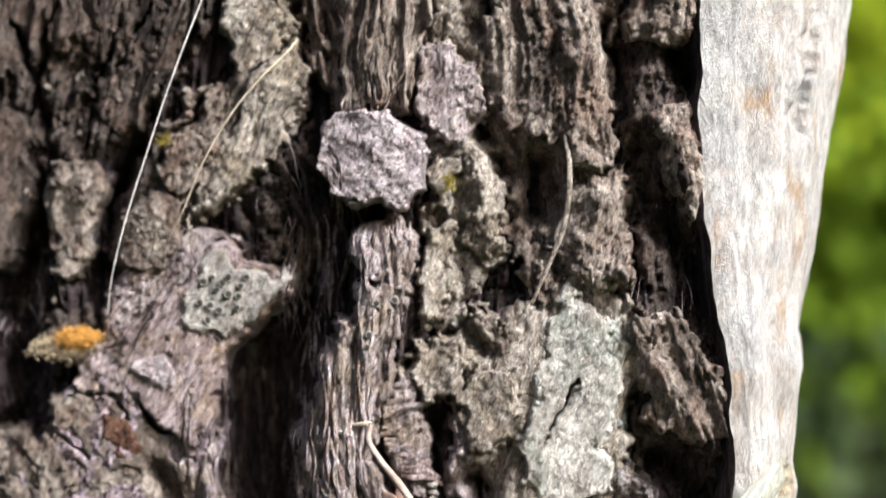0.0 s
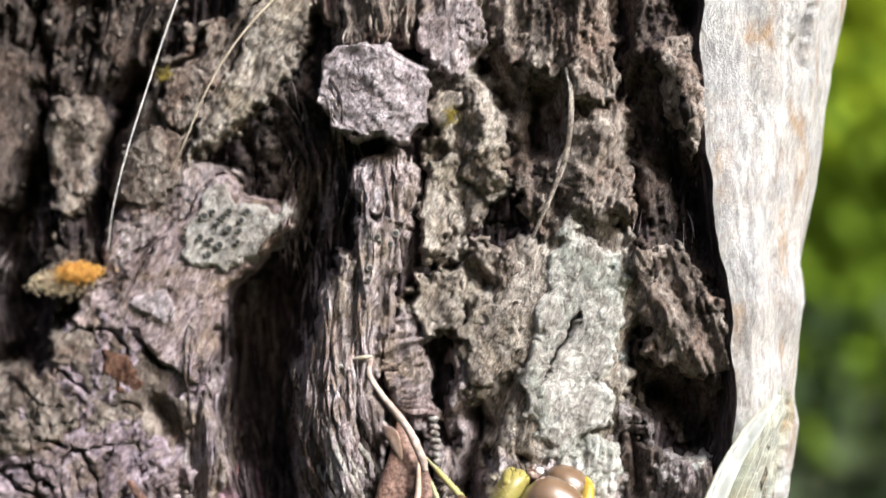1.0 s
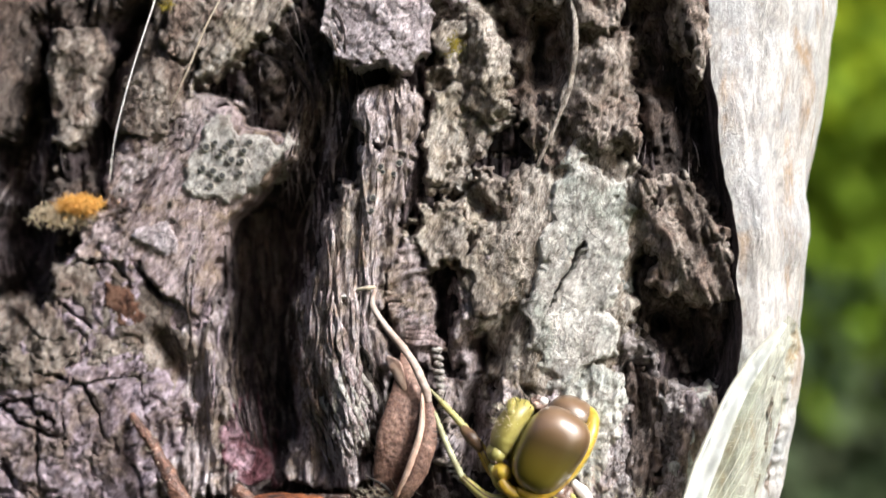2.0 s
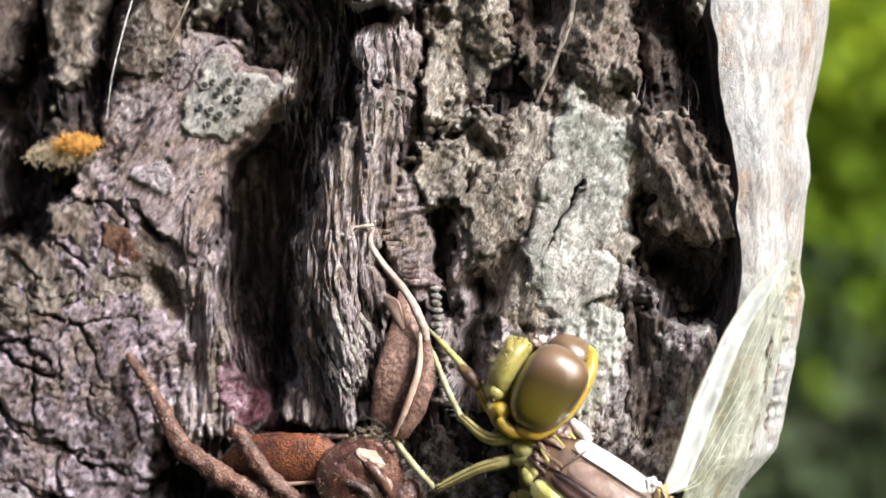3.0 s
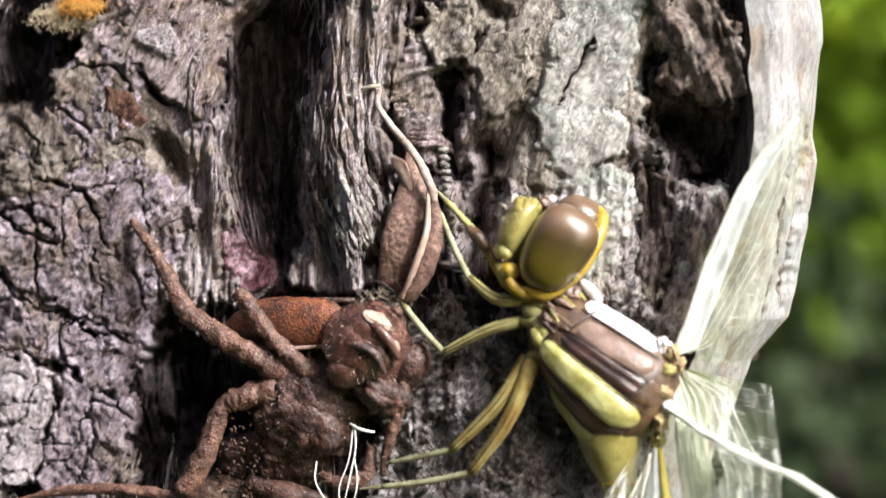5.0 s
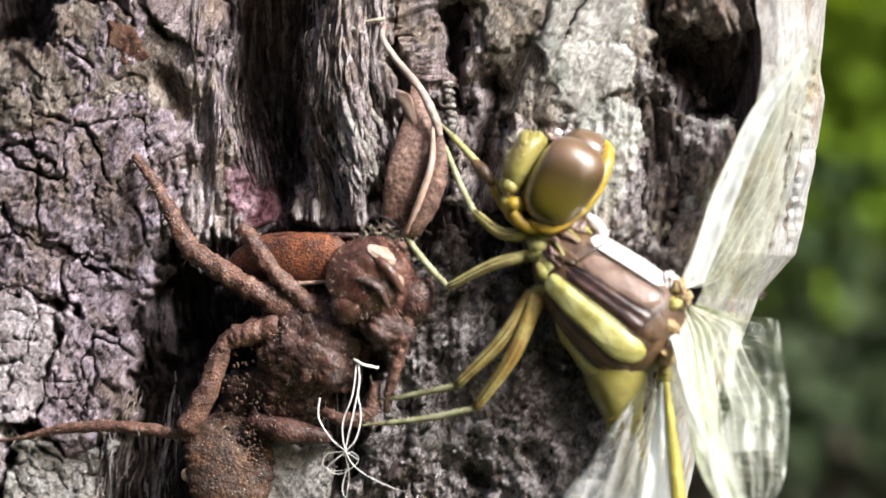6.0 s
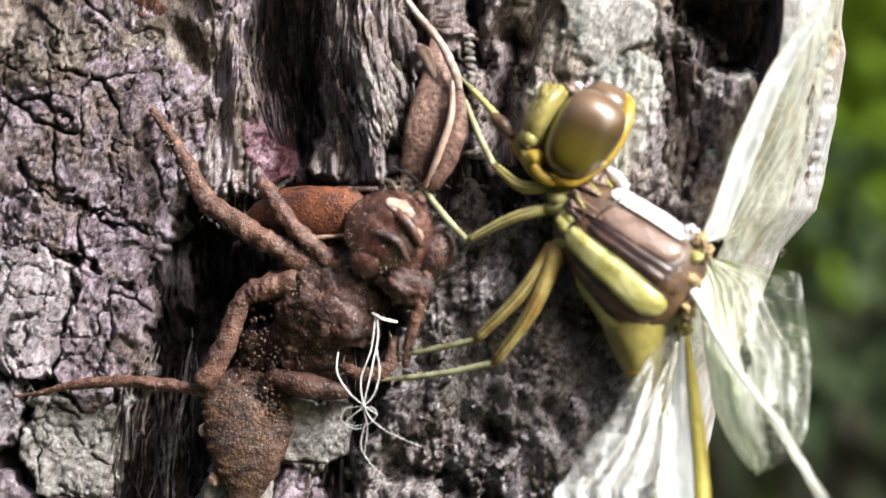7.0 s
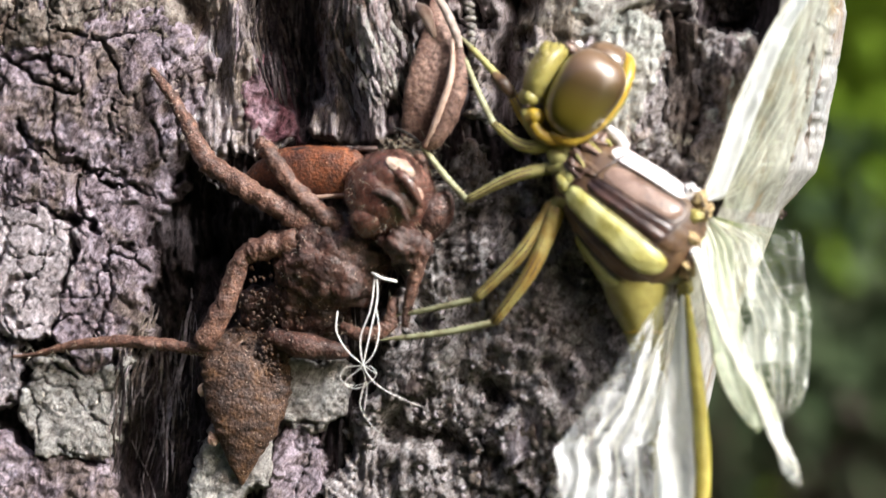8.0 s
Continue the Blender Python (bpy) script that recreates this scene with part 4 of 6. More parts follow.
SKIN_LEG = skin("leg_chitin", (0.42, 0.39, 0.16), (0.25, 0.22, 0.08), 0.5, 0.4, 1.0, 0.02, glow=0.2)
SKIN_SHIN = skin("shin_chitin", (0.42, 0.42, 0.26), (0.24, 0.22, 0.12), 0.5, 0.4, 1.0, 0.02)
SKIN_BROWN = skin("brown_chitin", (0.20, 0.135, 0.11), (0.07, 0.038, 0.03), 0.3, 0.6, 0.8, 0.06, 0.4)
SKIN_FEMUR = skin("femur_chitin", (0.42, 0.37, 0.14), (0.27, 0.17, 0.045), 0.45, 0.4, 0.7, 0.03, glow=0.2)
SKIN_STRIPE = skin("stripe_chitin", (0.58, 0.56, 0.24), (0.36, 0.32, 0.085), 0.36, 0.5, 0.75, 0.06, 0.3, glow=0.2)
SKIN_BAND = skin("band_chitin", (0.14, 0.08, 0.04), (0.065, 0.032, 0.018), 0.4, 0.5, 1.1, 0.06, 0.25)
SKIN_DARK = skin("dark_chitin", (0.07, 0.034, 0.026), (0.025, 0.012, 0.01), 0.3, 0.55, 0.9, 0.05, 0.4)
SKIN_MAUVE = skin("mauve_chitin", (0.27, 0.18, 0.145), (0.13, 0.075, 0.055), 0.3, 0.55, 0.6, 0.05, 0.5)
SKIN_BLACK = skin("black_bristle", (0.03, 0.025, 0.02), (0.015, 0.012, 0.01), 0.5, 0.4)


def husk(name, light, mid, dark, gloss, grain, dusty):
    """Dry larval skin: blotched brown, granular, a film of dust on it in specks."""
    m, nt, b = material(name, 0.5, 0.5)
    v = coords(nt, (1, 1, 1))
    big, fine = noise_node(nt, v, 0.9, 5, 0.65, 0.8), noise_node(nt, v, 5.0, 6, 0.7)
    col = ramp(nt, big, [(0.33, dark), (0.5, mid), (0.68, light)])
    col = blend(nt, 0.8, col, ramp(nt, fine, [(0.36, (0.3, 0.27, 0.26)), (0.5, (0.85, 0.82, 0.8)), (0.64, (1.5, 1.4, 1.35))]), 'MULTIPLY')
    vor = nt.nodes.new("ShaderNodeTexVoronoi")
    vor.inputs["Scale"].default_value = 3.4
    nt.links.new(v, vor.inputs["Vector"])
    speck = ramp(nt, vor.outputs["Distance"], [(0.07, (dusty,) * 3), (0.16, (0, 0, 0))])
    col = blend(nt, speck, col, (0.55, 0.42, 0.34))
    film = ramp(nt, noise_node(nt, v, 1.7, 6, 0.7), [(0.5, (0, 0, 0)), (0.74, (0.34 * dusty,) * 3)])
    col = blend(nt, film, col, (0.34, 0.25, 0.235))
    nt.links.new(col, b.inputs["Base Color"])
    nt.links.new(ramp(nt, fine, [(0.4, (gloss + 0.25,) * 3), (0.6, (gloss,) * 3)]), b.inputs["Roughness"])
    b.inputs["Coat Weight"].default_value, b.inputs["Coat Roughness"].default_value = max(0.0, 0.55 - gloss), gloss * 0.8 + 0.08
    gran = nt.nodes.new("ShaderNodeTexVoronoi")
    gran.inputs["Scale"].default_value = grain
    nt.links.new(v, gran.inputs["Vector"])
    add = nt.nodes.new("ShaderNodeMath")
    add.operation = 'SUBTRACT'
    nt.links.new(fine, add.inputs[0])
    nt.links.new(gran.outputs["Distance"], add.inputs[1])
    bump(nt, b, add.outputs[0], 0.03 + 0.07 * gloss, 0.9)
    return m


SHED = husk("shed_skin", (0.12, 0.054, 0.039), (0.052, 0.021, 0.015), (0.016, 0.007, 0.006), 0.42, 5.0, 1.0)
SHED_LEG = husk("shed_skin_leg", (0.22, 0.115, 0.08), (0.12, 0.056, 0.039), (0.05, 0.022, 0.016), 0.45, 6.0, 0.8)
SHED_ORANGE = husk("shed_skin_orange", (0.30, 0.10, 0.04), (0.17, 0.055, 0.023), (0.06, 0.02, 0.012), 0.35, 7.0, 0.1)
SHED_HEAD = husk("shed_skin_head", (0.19, 0.1, 0.08), (0.095, 0.042, 0.032), (0.03, 0.012, 0.01), 0.06, 9.0, 0.25)
SHED_PALE = skin("shed_skin_pale", (0.52, 0.38, 0.30), (0.34, 0.2, 0.15), 0.35, 0.5, 1.2, 0.06)
SHED_SOIL = husk("soil_crusted_skin", (0.125, 0.062, 0.028), (0.055, 0.025, 0.013), (0.018, 0.009, 0.006), 0.55, 5.0, 0.8)
DRY_LEAF = husk("dry_leaf", (0.31, 0.195, 0.155), (0.21, 0.122, 0.095), (0.1, 0.05, 0.038), 0.5, 3.0, 0.3)
DRY_EDGE = skin("dry_leaf_edge", (0.60, 0.45, 0.38), (0.4, 0.26, 0.2), 0.5, 0.4, 0.8, 0.06)
STALK = skin("pale_stalk", (0.50, 0.41, 0.37), (0.3, 0.22, 0.19), 0.6, 0.3, 1.0, 0.08)
SILK = skin("white_silk", (0.86, 0.84, 0.82), (0.75, 0.72, 0.70), 0.5, 0.4, 0.6, 0.01)
FIBRE = skin("straw_fibre", (0.72, 0.64, 0.52), (0.5, 0.42, 0.32), 0.6, 0.3, 0.6, 0.02)
ORANGE_TUFT = skin("orange_lichen", (0.78, 0.44, 0.13), (0.62, 0.32, 0.08), 0.9, 0.1, 1.5, 0.1)
CREAM_TUFT = skin("cream_lichen", (0.74, 0.62, 0.46), (0.55, 0.44, 0.3), 0.9, 0.1, 1.5, 0.1)
CUP_RIM = skin("lichen_cup_rim", (0.34, 0.32, 0.29), (0.2, 0.185, 0.165), 0.9, 0.1, 2.0, 0.04)
CUP_DISC = skin("lichen_cup_disc", (0.05, 0.05, 0.05), (0.02, 0.02, 0.02), 0.8, 0.2, 2.0, 0.02)
MOSS = skin("yellow_moss", (0.38, 0.30, 0.05), (0.22, 0.17, 0.04), 0.95, 0.05, 2.5, 0.15)


def eye_skin():
    m, nt, b = material("compound_eye", 0.32, 0.4)
    b.inputs["Coat Weight"].default_value = 1.0
    b.inputs["Coat Roughness"].default_value = 0.15
    tc = nt.nodes.new("ShaderNodeTexCoord")
    sep = nt.nodes.new("ShaderNodeSeparateXYZ")
    nt.links.new(tc.outputs["Generated"], sep.inputs[0])
    tilt = nt.nodes.new("ShaderNodeMath")
    tilt.operation = 'MULTIPLY_ADD'
    tilt.inputs[1].default_value = 0.3
    nt.links.new(sep.outputs["X"], tilt.inputs[0])
    nt.links.new(sep.outputs["Z"], tilt.inputs[2])
    col = ramp(nt, tilt.outputs[0], [(0.25, (0.095, 0.074, 0.009)), (0.55, (0.06, 0.043, 0.007)), (0.72, (0.045, 0.029, 0.009)), (0.86, (0.085, 0.05, 0.024)), (1.0, (0.15, 0.09, 0.052))])
    nt.links.new(col, b.inputs["Base Color"])
    vor = nt.nodes.new("ShaderNodeTexVoronoi")
    vor.inputs["Scale"].default_value = 16
    nt.links.new(coords(nt, (1, 1, 1)), vor.inputs["Vector"])
    bump(nt, b, vor.outputs["Distance"], 0.006, 0.5)
    return m


def wing_skin(name, thin, thick, hue=(0.84, 0.88, 0.89), cell=0.55, gloss=0.25):
    """Crumpled milky membrane: folded patches that are milky beside patches that are clear, and a wet sheen."""
    m, nt, b = material(name, gloss, 0.7)
    out = nt.nodes["Material Output"]
    b.inputs["Base Color"].default_value = (*hue, 1)
    b.inputs["Coat Weight"].default_value, b.inputs["Coat Roughness"].default_value = 0.4, 0.2
    tl, tr = nt.nodes.new("ShaderNodeBsdfTranslucent"), nt.nodes.new("ShaderNodeBsdfTransparent")
    tl.inputs["Color"].default_value = (hue[0] * 0.97, hue[1] * 0.98, hue[2] * 0.92, 1)
    tr.inputs["Color"].default_value = (min(1, hue[0] * 1.1), min(1, hue[1] * 1.09), min(1, hue[2] * 1.03), 1)
    m1, m2 = nt.nodes.new("ShaderNodeMixShader"), nt.nodes.new("ShaderNodeMixShader")
    m1.inputs[0].default_value = 0.45
    nt.links.new(b.outputs[0], m1.inputs[1])
    nt.links.new(tl.outputs[0], m1.inputs[2])
    v = coords(nt, (0.45, 1, 1.2))
    warp = noise_node(nt, v, 1.2, 3, 0.6)
    mixv = nt.nodes.new("ShaderNodeVectorMath")
    mixv.operation = 'ADD'
    nt.links.new(v, mixv.inputs[0])
    nt.links.new(warp, mixv.inputs[1])
    cells = nt.nodes.new("ShaderNodeTexVoronoi")
    cells.inputs["Scale"].default_value = cell
    nt.links.new(mixv.outputs[0], cells.inputs["Vector"])
    fold = noise_node(nt, v, 0.8, 5, 0.65, 0.8)
    tone = blend(nt, 0.45, fold, cells.outputs["Color"])
    nt.links.new(ramp(nt, tone, [(0.36, (thin,) * 3), (0.6, (thick,) * 3)]), m2.inputs[0])
    nt.links.new(tr.outputs[0], m2.inputs[1])
    nt.links.new(m1.outputs[0], m2.inputs[2])
    nt.links.new(m2.outputs[0], out.inputs["Surface"])
    vor = nt.nodes.new("ShaderNodeTexVoronoi")
    vor.feature = 'DISTANCE_TO_EDGE'
    vor.inputs["Scale"].default_value = 1.6
    nt.links.new(coords(nt, (0.6, 1, 1)), vor.inputs["Vector"])
    bump(nt, b, vor.outputs["Distance"], 0.16, 1.0)
    return m


EYE = eye_skin()
WING_FOLD = wing_skin("wing_fold", 0.85, 1.0, (0.9, 0.92, 0.94))
WING_THIN = wing_skin("wing_thin", 0.0, 0.2, (0.82, 0.85, 0.80))
WING_CLEAR = wing_skin("wing_clear", 0.06, 0.5, (0.80, 0.83, 0.74))
WING_HAZE = wing_skin("wing_haze", 0.06, 0.62, (0.91, 0.92, 0.95), 0.5, 0.2)
WING_MILKY = wing_skin("wing_milky", 0.12, 0.98, (0.89, 0.89, 0.90), 0.6, 0.18)
# Sun glare painted as pale colour; the back itself is pinkish brown.
SKIN_GLARE = skin("pale_back", (0.86, 0.82, 0.82), (0.66, 0.59, 0.58), 0.22, 0.6, 1.0, 0.02, 0.7)
SKIN_JOINT = skin("joint_chitin", (0.50, 0.37, 0.17), (0.30, 0.2, 0.1), 0.4, 0.5, 2.0, 0.08, 0.2)
VEIN = skin("wing_vein", (0.78, 0.77, 0.68), (0.62, 0.6, 0.5), 0.4, 0.5)
COSTA = skin("wing_costa", (0.72, 0.62, 0.14), (0.6, 0.48, 0.08), 0.4, 0.5, 0.8)


# ---- dragonfly ----
dragonfly = thing("dragonfly", "freshly emerged yellow and brown dragonfly clinging to bark", "dragonfly")


def limb(name, mat, pts, radii, parent, label="", sides=10, lumps=0.0, seed=1):
    """A leg segment."""
    return put(name, *tube(pts, radii, sides, 8, lumps=lumps, seed=seed), mat, parent, label)


def hairs(name, mat, roots, ways, length, parent, seed=3, radius=0.009):
    rnd = random.Random(seed)
    pieces = []
    for p, w in zip(roots, ways):
        p, w = np.array(p, float), np.array(w, float)
        w = w / (np.linalg.norm(w) + 1e-9) * length * rnd.uniform(0.6, 1.2)
        bend = np.array([rnd.uniform(-0.2, 0.2) for _ in range(3)]) * length
        pieces.append(tube([p, p + w * 0.5 + bend * 0.3, p + w + bend], [radius, radius * 0.8, radius * 0.3], 4, 2))
    return put(name, *joined(pieces), mat, parent)


def surface_hairs(name, mat, centre, radii, count, length, parent, seed, cone=(0, -0.3, 0.6), radius=0.009):
    """Fine hairs standing off a rounded body, on the side that cone points to."""
    rnd = np.random.RandomState(seed)
    n = rnd.normal(size=(count * 6, 3))
    n /= np.linalg.norm(n, axis=1)[:, None]
    n = n[n @ (np.array(cone) / np.linalg.norm(cone)) > 0.15][:count]
    c, r = np.array(centre), np.array(radii)
    return hairs(name, mat, c + n * r * 0.98, n, length, parent, seed, radius)


def boxed(power, taper=0.0):
    """Reshapes the unit ball into a squarer dome, wider at the top by taper."""
    def shape(n):
        k = (np.abs(n) ** power).sum(1) ** (1 / power)
        p = n / k[:, None] * 0.93
        p[:, 0] *= 1 + taper * p[:, 2]
        return p
    return shape


def dragonfly_head():
    head = put("head", *blob((6.05, -3.9, -2.05), (1.95, 2.0, 2.35), (0, 28, 0)), SKIN_YELLOW, dragonfly, "yellow head capsule")
    put("compound_eye", *blob((6.36, -5.02, -2.12), (2.03, 1.98, 2.85), (0, 31, 0), shape=boxed(2.7, 0.1), seg=(48, 64)), EYE, head, "glossy brown and olive compound eye")
    put("compound_eye", *blob((7.62, -2.9, -0.55), (1.7, 1.9, 1.72), (0, 28, 0), shape=boxed(2.4), seg=(36, 48)), EYE, head, "glossy brown compound eye")
    put("face", *tube([(3.62, -3.9, -2.35), (3.72, -4.15, -1.5), (4.15, -4.3, -0.55), (4.72, -4.15, 0.2), (5.3, -3.9, 0.35)], [0.55, 0.8, 0.86, 0.72, 0.4], 24, 8, flat=1.6, lumps=0.04, seed=3), SKIN_YELLOW, head, "yellow hairy face")
    put("brow", *tube([(4.15, -5.35, 0.02), (4.25, -4.5, 0.52), (4.5, -3.4, 0.62)], [0.3, 0.42, 0.36], 14, 8, lumps=0.15), SKIN_YELLOW, head)
    put("clypeus", *tube([(3.4, -5.1, -2.3), (3.25, -4.2, -2.2), (3.3, -3.0, -2.05)], [0.42, 0.55, 0.42], 16, 8, lumps=0.2, seed=5), SKIN_GREEN, head)
    put("mouth_seam", *tube([(3.25, -5.15, -2.75), (3.05, -4.5, -2.72), (3.0, -3.4, -2.6)], [0.07, 0.1, 0.07], 8, 8), SKIN_BROWN, head, "brown seam above the mouth")
    put("labrum", *tube([(3.75, -5.3, -3.35), (3.5, -4.5, -3.35), (3.35, -3.4, -3.1)], [0.45, 0.58, 0.45], 16, 8, lumps=0.1, seed=6), SKIN_AMBER, head)
    put("mandible", *tube([(3.55, -5.2, -3.8), (4.05, -5.3, -4.4), (4.75, -5.15, -4.65), (5.4, -5.0, -4.6)], [0.3, 0.36, 0.34, 0.25], 14, 8, lumps=0.1, seed=7), SKIN_AMBER, head, "amber jaw")
    put("jaw", *tube([(3.0, -4.6, -2.9), (3.5, -4.8, -4.05), (4.55, -4.8, -4.85)], [0.22, 0.34, 0.2], 12), SKIN_YELLOW, head)
    put("cheek", *tube([(4.5, -5.35, -4.35), (5.55, -5.55, -4.68), (6.5, -5.55, -4.25), (7.55, -5.35, -3.2), (8.35, -5.0, -2.1), (8.85, -4.5, -0.95), (8.9, -3.9, -0.1), (8.6, -3.4, 0.45)], [0.26, 0.36, 0.4, 0.42, 0.42, 0.42, 0.36, 0.14], 14, 8, lumps=0.12, seed=8), SKIN_AMBER, head, "yellow rim behind the eye")
    put("cheek_edge", *tube([(6.6, -4.9, -4.55), (7.8, -4.75, -3.45), (8.65, -4.4, -2.2), (9.15, -3.9, -0.95)], [0.14, 0.2, 0.2, 0.12], 10, 8), SKIN_YELLOW, head)
    put("vertex", *blob((5.68, -3.9, 0.5), (0.55, 0.8, 0.5), lumps=0.35, freq=3), SKIN_BROWN, head, "dark bump between the eyes")
    put("ocellus", *blob((6.08, -4.35, 0.78), (0.26, 0.26, 0.24)), SILK, head, "pale simple eye")
    put("ocellus", *blob((5.62, -4.55, 0.62), (0.17, 0.17, 0.17)), SHED_PALE, head, "pale simple eye")
    put("antenna", *tube([(5.35, -4.5, 0.35), (5.28, -4.8, 0.95), (5.15, -5.0, 1.5)], [0.06, 0.035, 0.01], 6), SKIN_BLACK, head)
    put("antenna", *tube([(5.1, -3.6, 0.5), (4.95, -3.7, 1.1), (4.75, -3.8, 1.6)], [0.06, 0.035, 0.01], 6), SKIN_BLACK, head)
    surface_hairs("face_hair", FIBRE, (4.2, -4.2, -0.6), (0.95, 1.4, 1.35), 150, 0.42, head, 5, (-0.6, -0.3, 0.8), 0.012)
    surface_hairs("face_bristle", SKIN_BLACK, (4.7, -4.2, 0.2), (0.8, 1.2, 0.7), 34, 0.5, head, 15, (-0.2, -0.2, 0.9), 0.014)
    surface_hairs("nape_hair", FIBRE, (7.6, -4.4, -2.4), (1.55, 1.2, 2.3), 80, 0.6, head, 6, (0.9, -0.2, -0.2), 0.013)


THORAX_LINE = [(5.6, -4.1, -5.6), (6.5, -4.6, -6.5), (7.9, -5.1, -7.9), (9.3, -5.5, -9.3), (10.5, -5.7, -10.5), (11.5, -5.8, -11.5)]
THORAX_R = [1.35, 2.3, 2.85, 3.3, 3.5, 2.7]


def thorax_place(u, a, lift, flat=0.77):
    """A place on the thorax: u along it from 0 to 1, a degrees round it from belly to back on the near side."""
    line, rr = curve(THORAX_LINE, 12), curve([(r, 0, 0) for r in THORAX_R], 12)[:, 0]
    tan = np.gradient(line, axis=0)
    tan /= np.linalg.norm(tan, axis=1)[:, None]
    side = np.cross(tan, (0, -1, 0))
    side /= np.linalg.norm(side, axis=1)[:, None]
    top = np.cross(side, tan)
    k = u * (len(line) - 1)
    at = lambda f: np.stack([np.interp(k, np.arange(len(line)), f[:, i]) for i in range(3)], -1)
    r = np.interp(k, np.arange(len(line)), rr) + lift
    w = np.radians(a)
    return at(line) + r[:, None] * (np.cos(w)[:, None] * at(side) + flat * np.sin(w)[:, None] * at(top))


def sclerite(name, mat, u, lower, upper, rise, parent, label="", seed=1, dent=0.0):
    """One hard plate of the thorax between two lines of angle, domed, with rounded ends and a sunk margin."""
    nu, na = 44, 22
    t, s = (g.ravel() for g in np.meshgrid(np.linspace(0, 1, nu), np.linspace(-1, 1, na), indexing='ij'))
    round_end = np.maximum(0.02, 1 - np.abs(2 * t - 1) ** 7) ** 0.5
    lo, hi = np.interp(t, np.linspace(0, 1, len(lower)), lower), np.interp(t, np.linspace(0, 1, len(upper)), upper)
    wob = 0.05 * fbm(t * 6, s * 1.5 + seed, seed, 3)
    a = (lo + hi) / 2 + (hi - lo) / 2 * s * round_end * (1 + wob)
    h = rise * (1 - np.abs(s) ** 4) * (1 - np.abs(2 * t - 1) ** 8) - 0.1 + 0.05 * fbm(t * 9, s * 2.2, seed + 3, 3) - dent * np.exp(-(s / 0.3) ** 2)
    v = thorax_place(u[0] + (u[1] - u[0]) * t, a, h)
    return put(name, v, [q[::-1] for q in grid_faces(nu, na).tolist()], mat, parent, label)


def dragonfly_thorax():
    thorax = put("thorax", *tube(THORAX_LINE, THORAX_R, 40, 8, flat=0.74), SKIN_BAND, dragonfly, "brown thorax with yellow-green side stripes")
    sclerite("belly_plate", SKIN_STRIPE, (0.4, 1.0), (-16, -6, 6), (18, 30, 42), 0.36, thorax, "yellow-green lower side stripe", 2)
    sclerite("side_band", SKIN_BAND, (0.32, 0.98), (18, 30, 42), (36, 51, 57), 0.2, thorax, "brown band between the yellow stripes", 3, 0.04)
    sclerite("side_stripe", SKIN_STRIPE, (0.22, 0.99), (34, 50, 56), (71, 82, 88), 0.46, thorax, "broad yellow-green side stripe", 4)
    sclerite("dark_band", SKIN_DARK, (0.29, 0.88), (72, 83, 89), (98, 105, 116), 0.24, thorax, "dark brown shiny band", 5, 0.06)
    sclerite("shoulder_plate", SKIN_MAUVE, (0.32, 0.79), (93, 98, 113), (127, 131, 137), 0.3, thorax, "shiny mauve-brown shoulder plate", 6)
    # back plate whitened where the sun glances off it
    sclerite("back_plate", SKIN_GLARE, (0.23, 0.74), (129, 134, 140), (182, 182, 182), 0.26, thorax, "back of the thorax, sun glare painted in as pale colour", 7)
    sclerite("rear_plate", SKIN_BAND, (0.8, 0.98), (86, 90, 94), (118, 124, 126), 0.22, thorax, "translucent brown plate under the wings", 10, 0.06)
    sclerite("front_plate", SKIN_GREEN, (0.08, 0.24), (52, 54, 56), (80, 78, 74), 0.24, thorax, "olive plate behind the head", 8)
    sclerite("front_plate", SKIN_BAND, (0.14, 0.31), (78, 84, 90), (100, 104, 104), 0.24, thorax, "brown plate behind the head", 9, 0.06)
    spine = lambda a0, a1, u0, u1, n=9: [tuple(thorax_place(np.array([u0 + (u1 - u0) * i / (n - 1)]), np.array([a0 + (a1 - a0) * i / (n - 1)]), np.array([0.06]))[0]) for i in range(n)]
    for a0, a1, u0, u1, r in ((71, 89, 0.24, 0.97, 0.05), (34, 54, 0.3, 0.97, 0.04), (128, 138, 0.26, 0.76, 0.06), (94, 113, 0.3, 0.8, 0.06), (18, 42, 0.42, 0.97, 0.04)):
        put("suture", *tube(spine(a0, a1, u0, u1), [r * 0.6, r, r, r * 0.6], 8, 3), SKIN_DARK, thorax, "dark seam")
    for a0, a1, u in ((46, 96, 0.23), (96, 150, 0.3), (84, 126, 0.81)):
        put("suture", *tube(spine(a0, a1, u, u + 0.02), [0.05, 0.08, 0.05], 8, 3), SKIN_DARK, thorax, "dark seam")
    rnd = random.Random(14)
    for k in range(16):
        # wrinkled membrane of the neck
        a = 78 + 6 * k + rnd.uniform(-4, 4)
        u = rnd.uniform(0.02, 0.12)
        put("neck_fold", *tube(spine(a, a + rnd.uniform(-14, 14), u, u + rnd.uniform(0.08, 0.17)), [0.08, rnd.uniform(0.12, 0.24), 0.08], 10, 3, lumps=0.6, seed=k), (SKIN_BROWN, SKIN_MAUVE, SKIN_DARK, SKIN_BAND, SKIN_GREEN)[k % 5], thorax, "wrinkled brown neck")
    put("neck", *tube([(6.1, -4.1, -4.4), (6.9, -4.4, -4.75), (7.6, -4.6, -5.1)], [0.85, 1.0, 0.9], 16, lumps=0.25), SKIN_BROWN, thorax, "wrinkled brown neck")
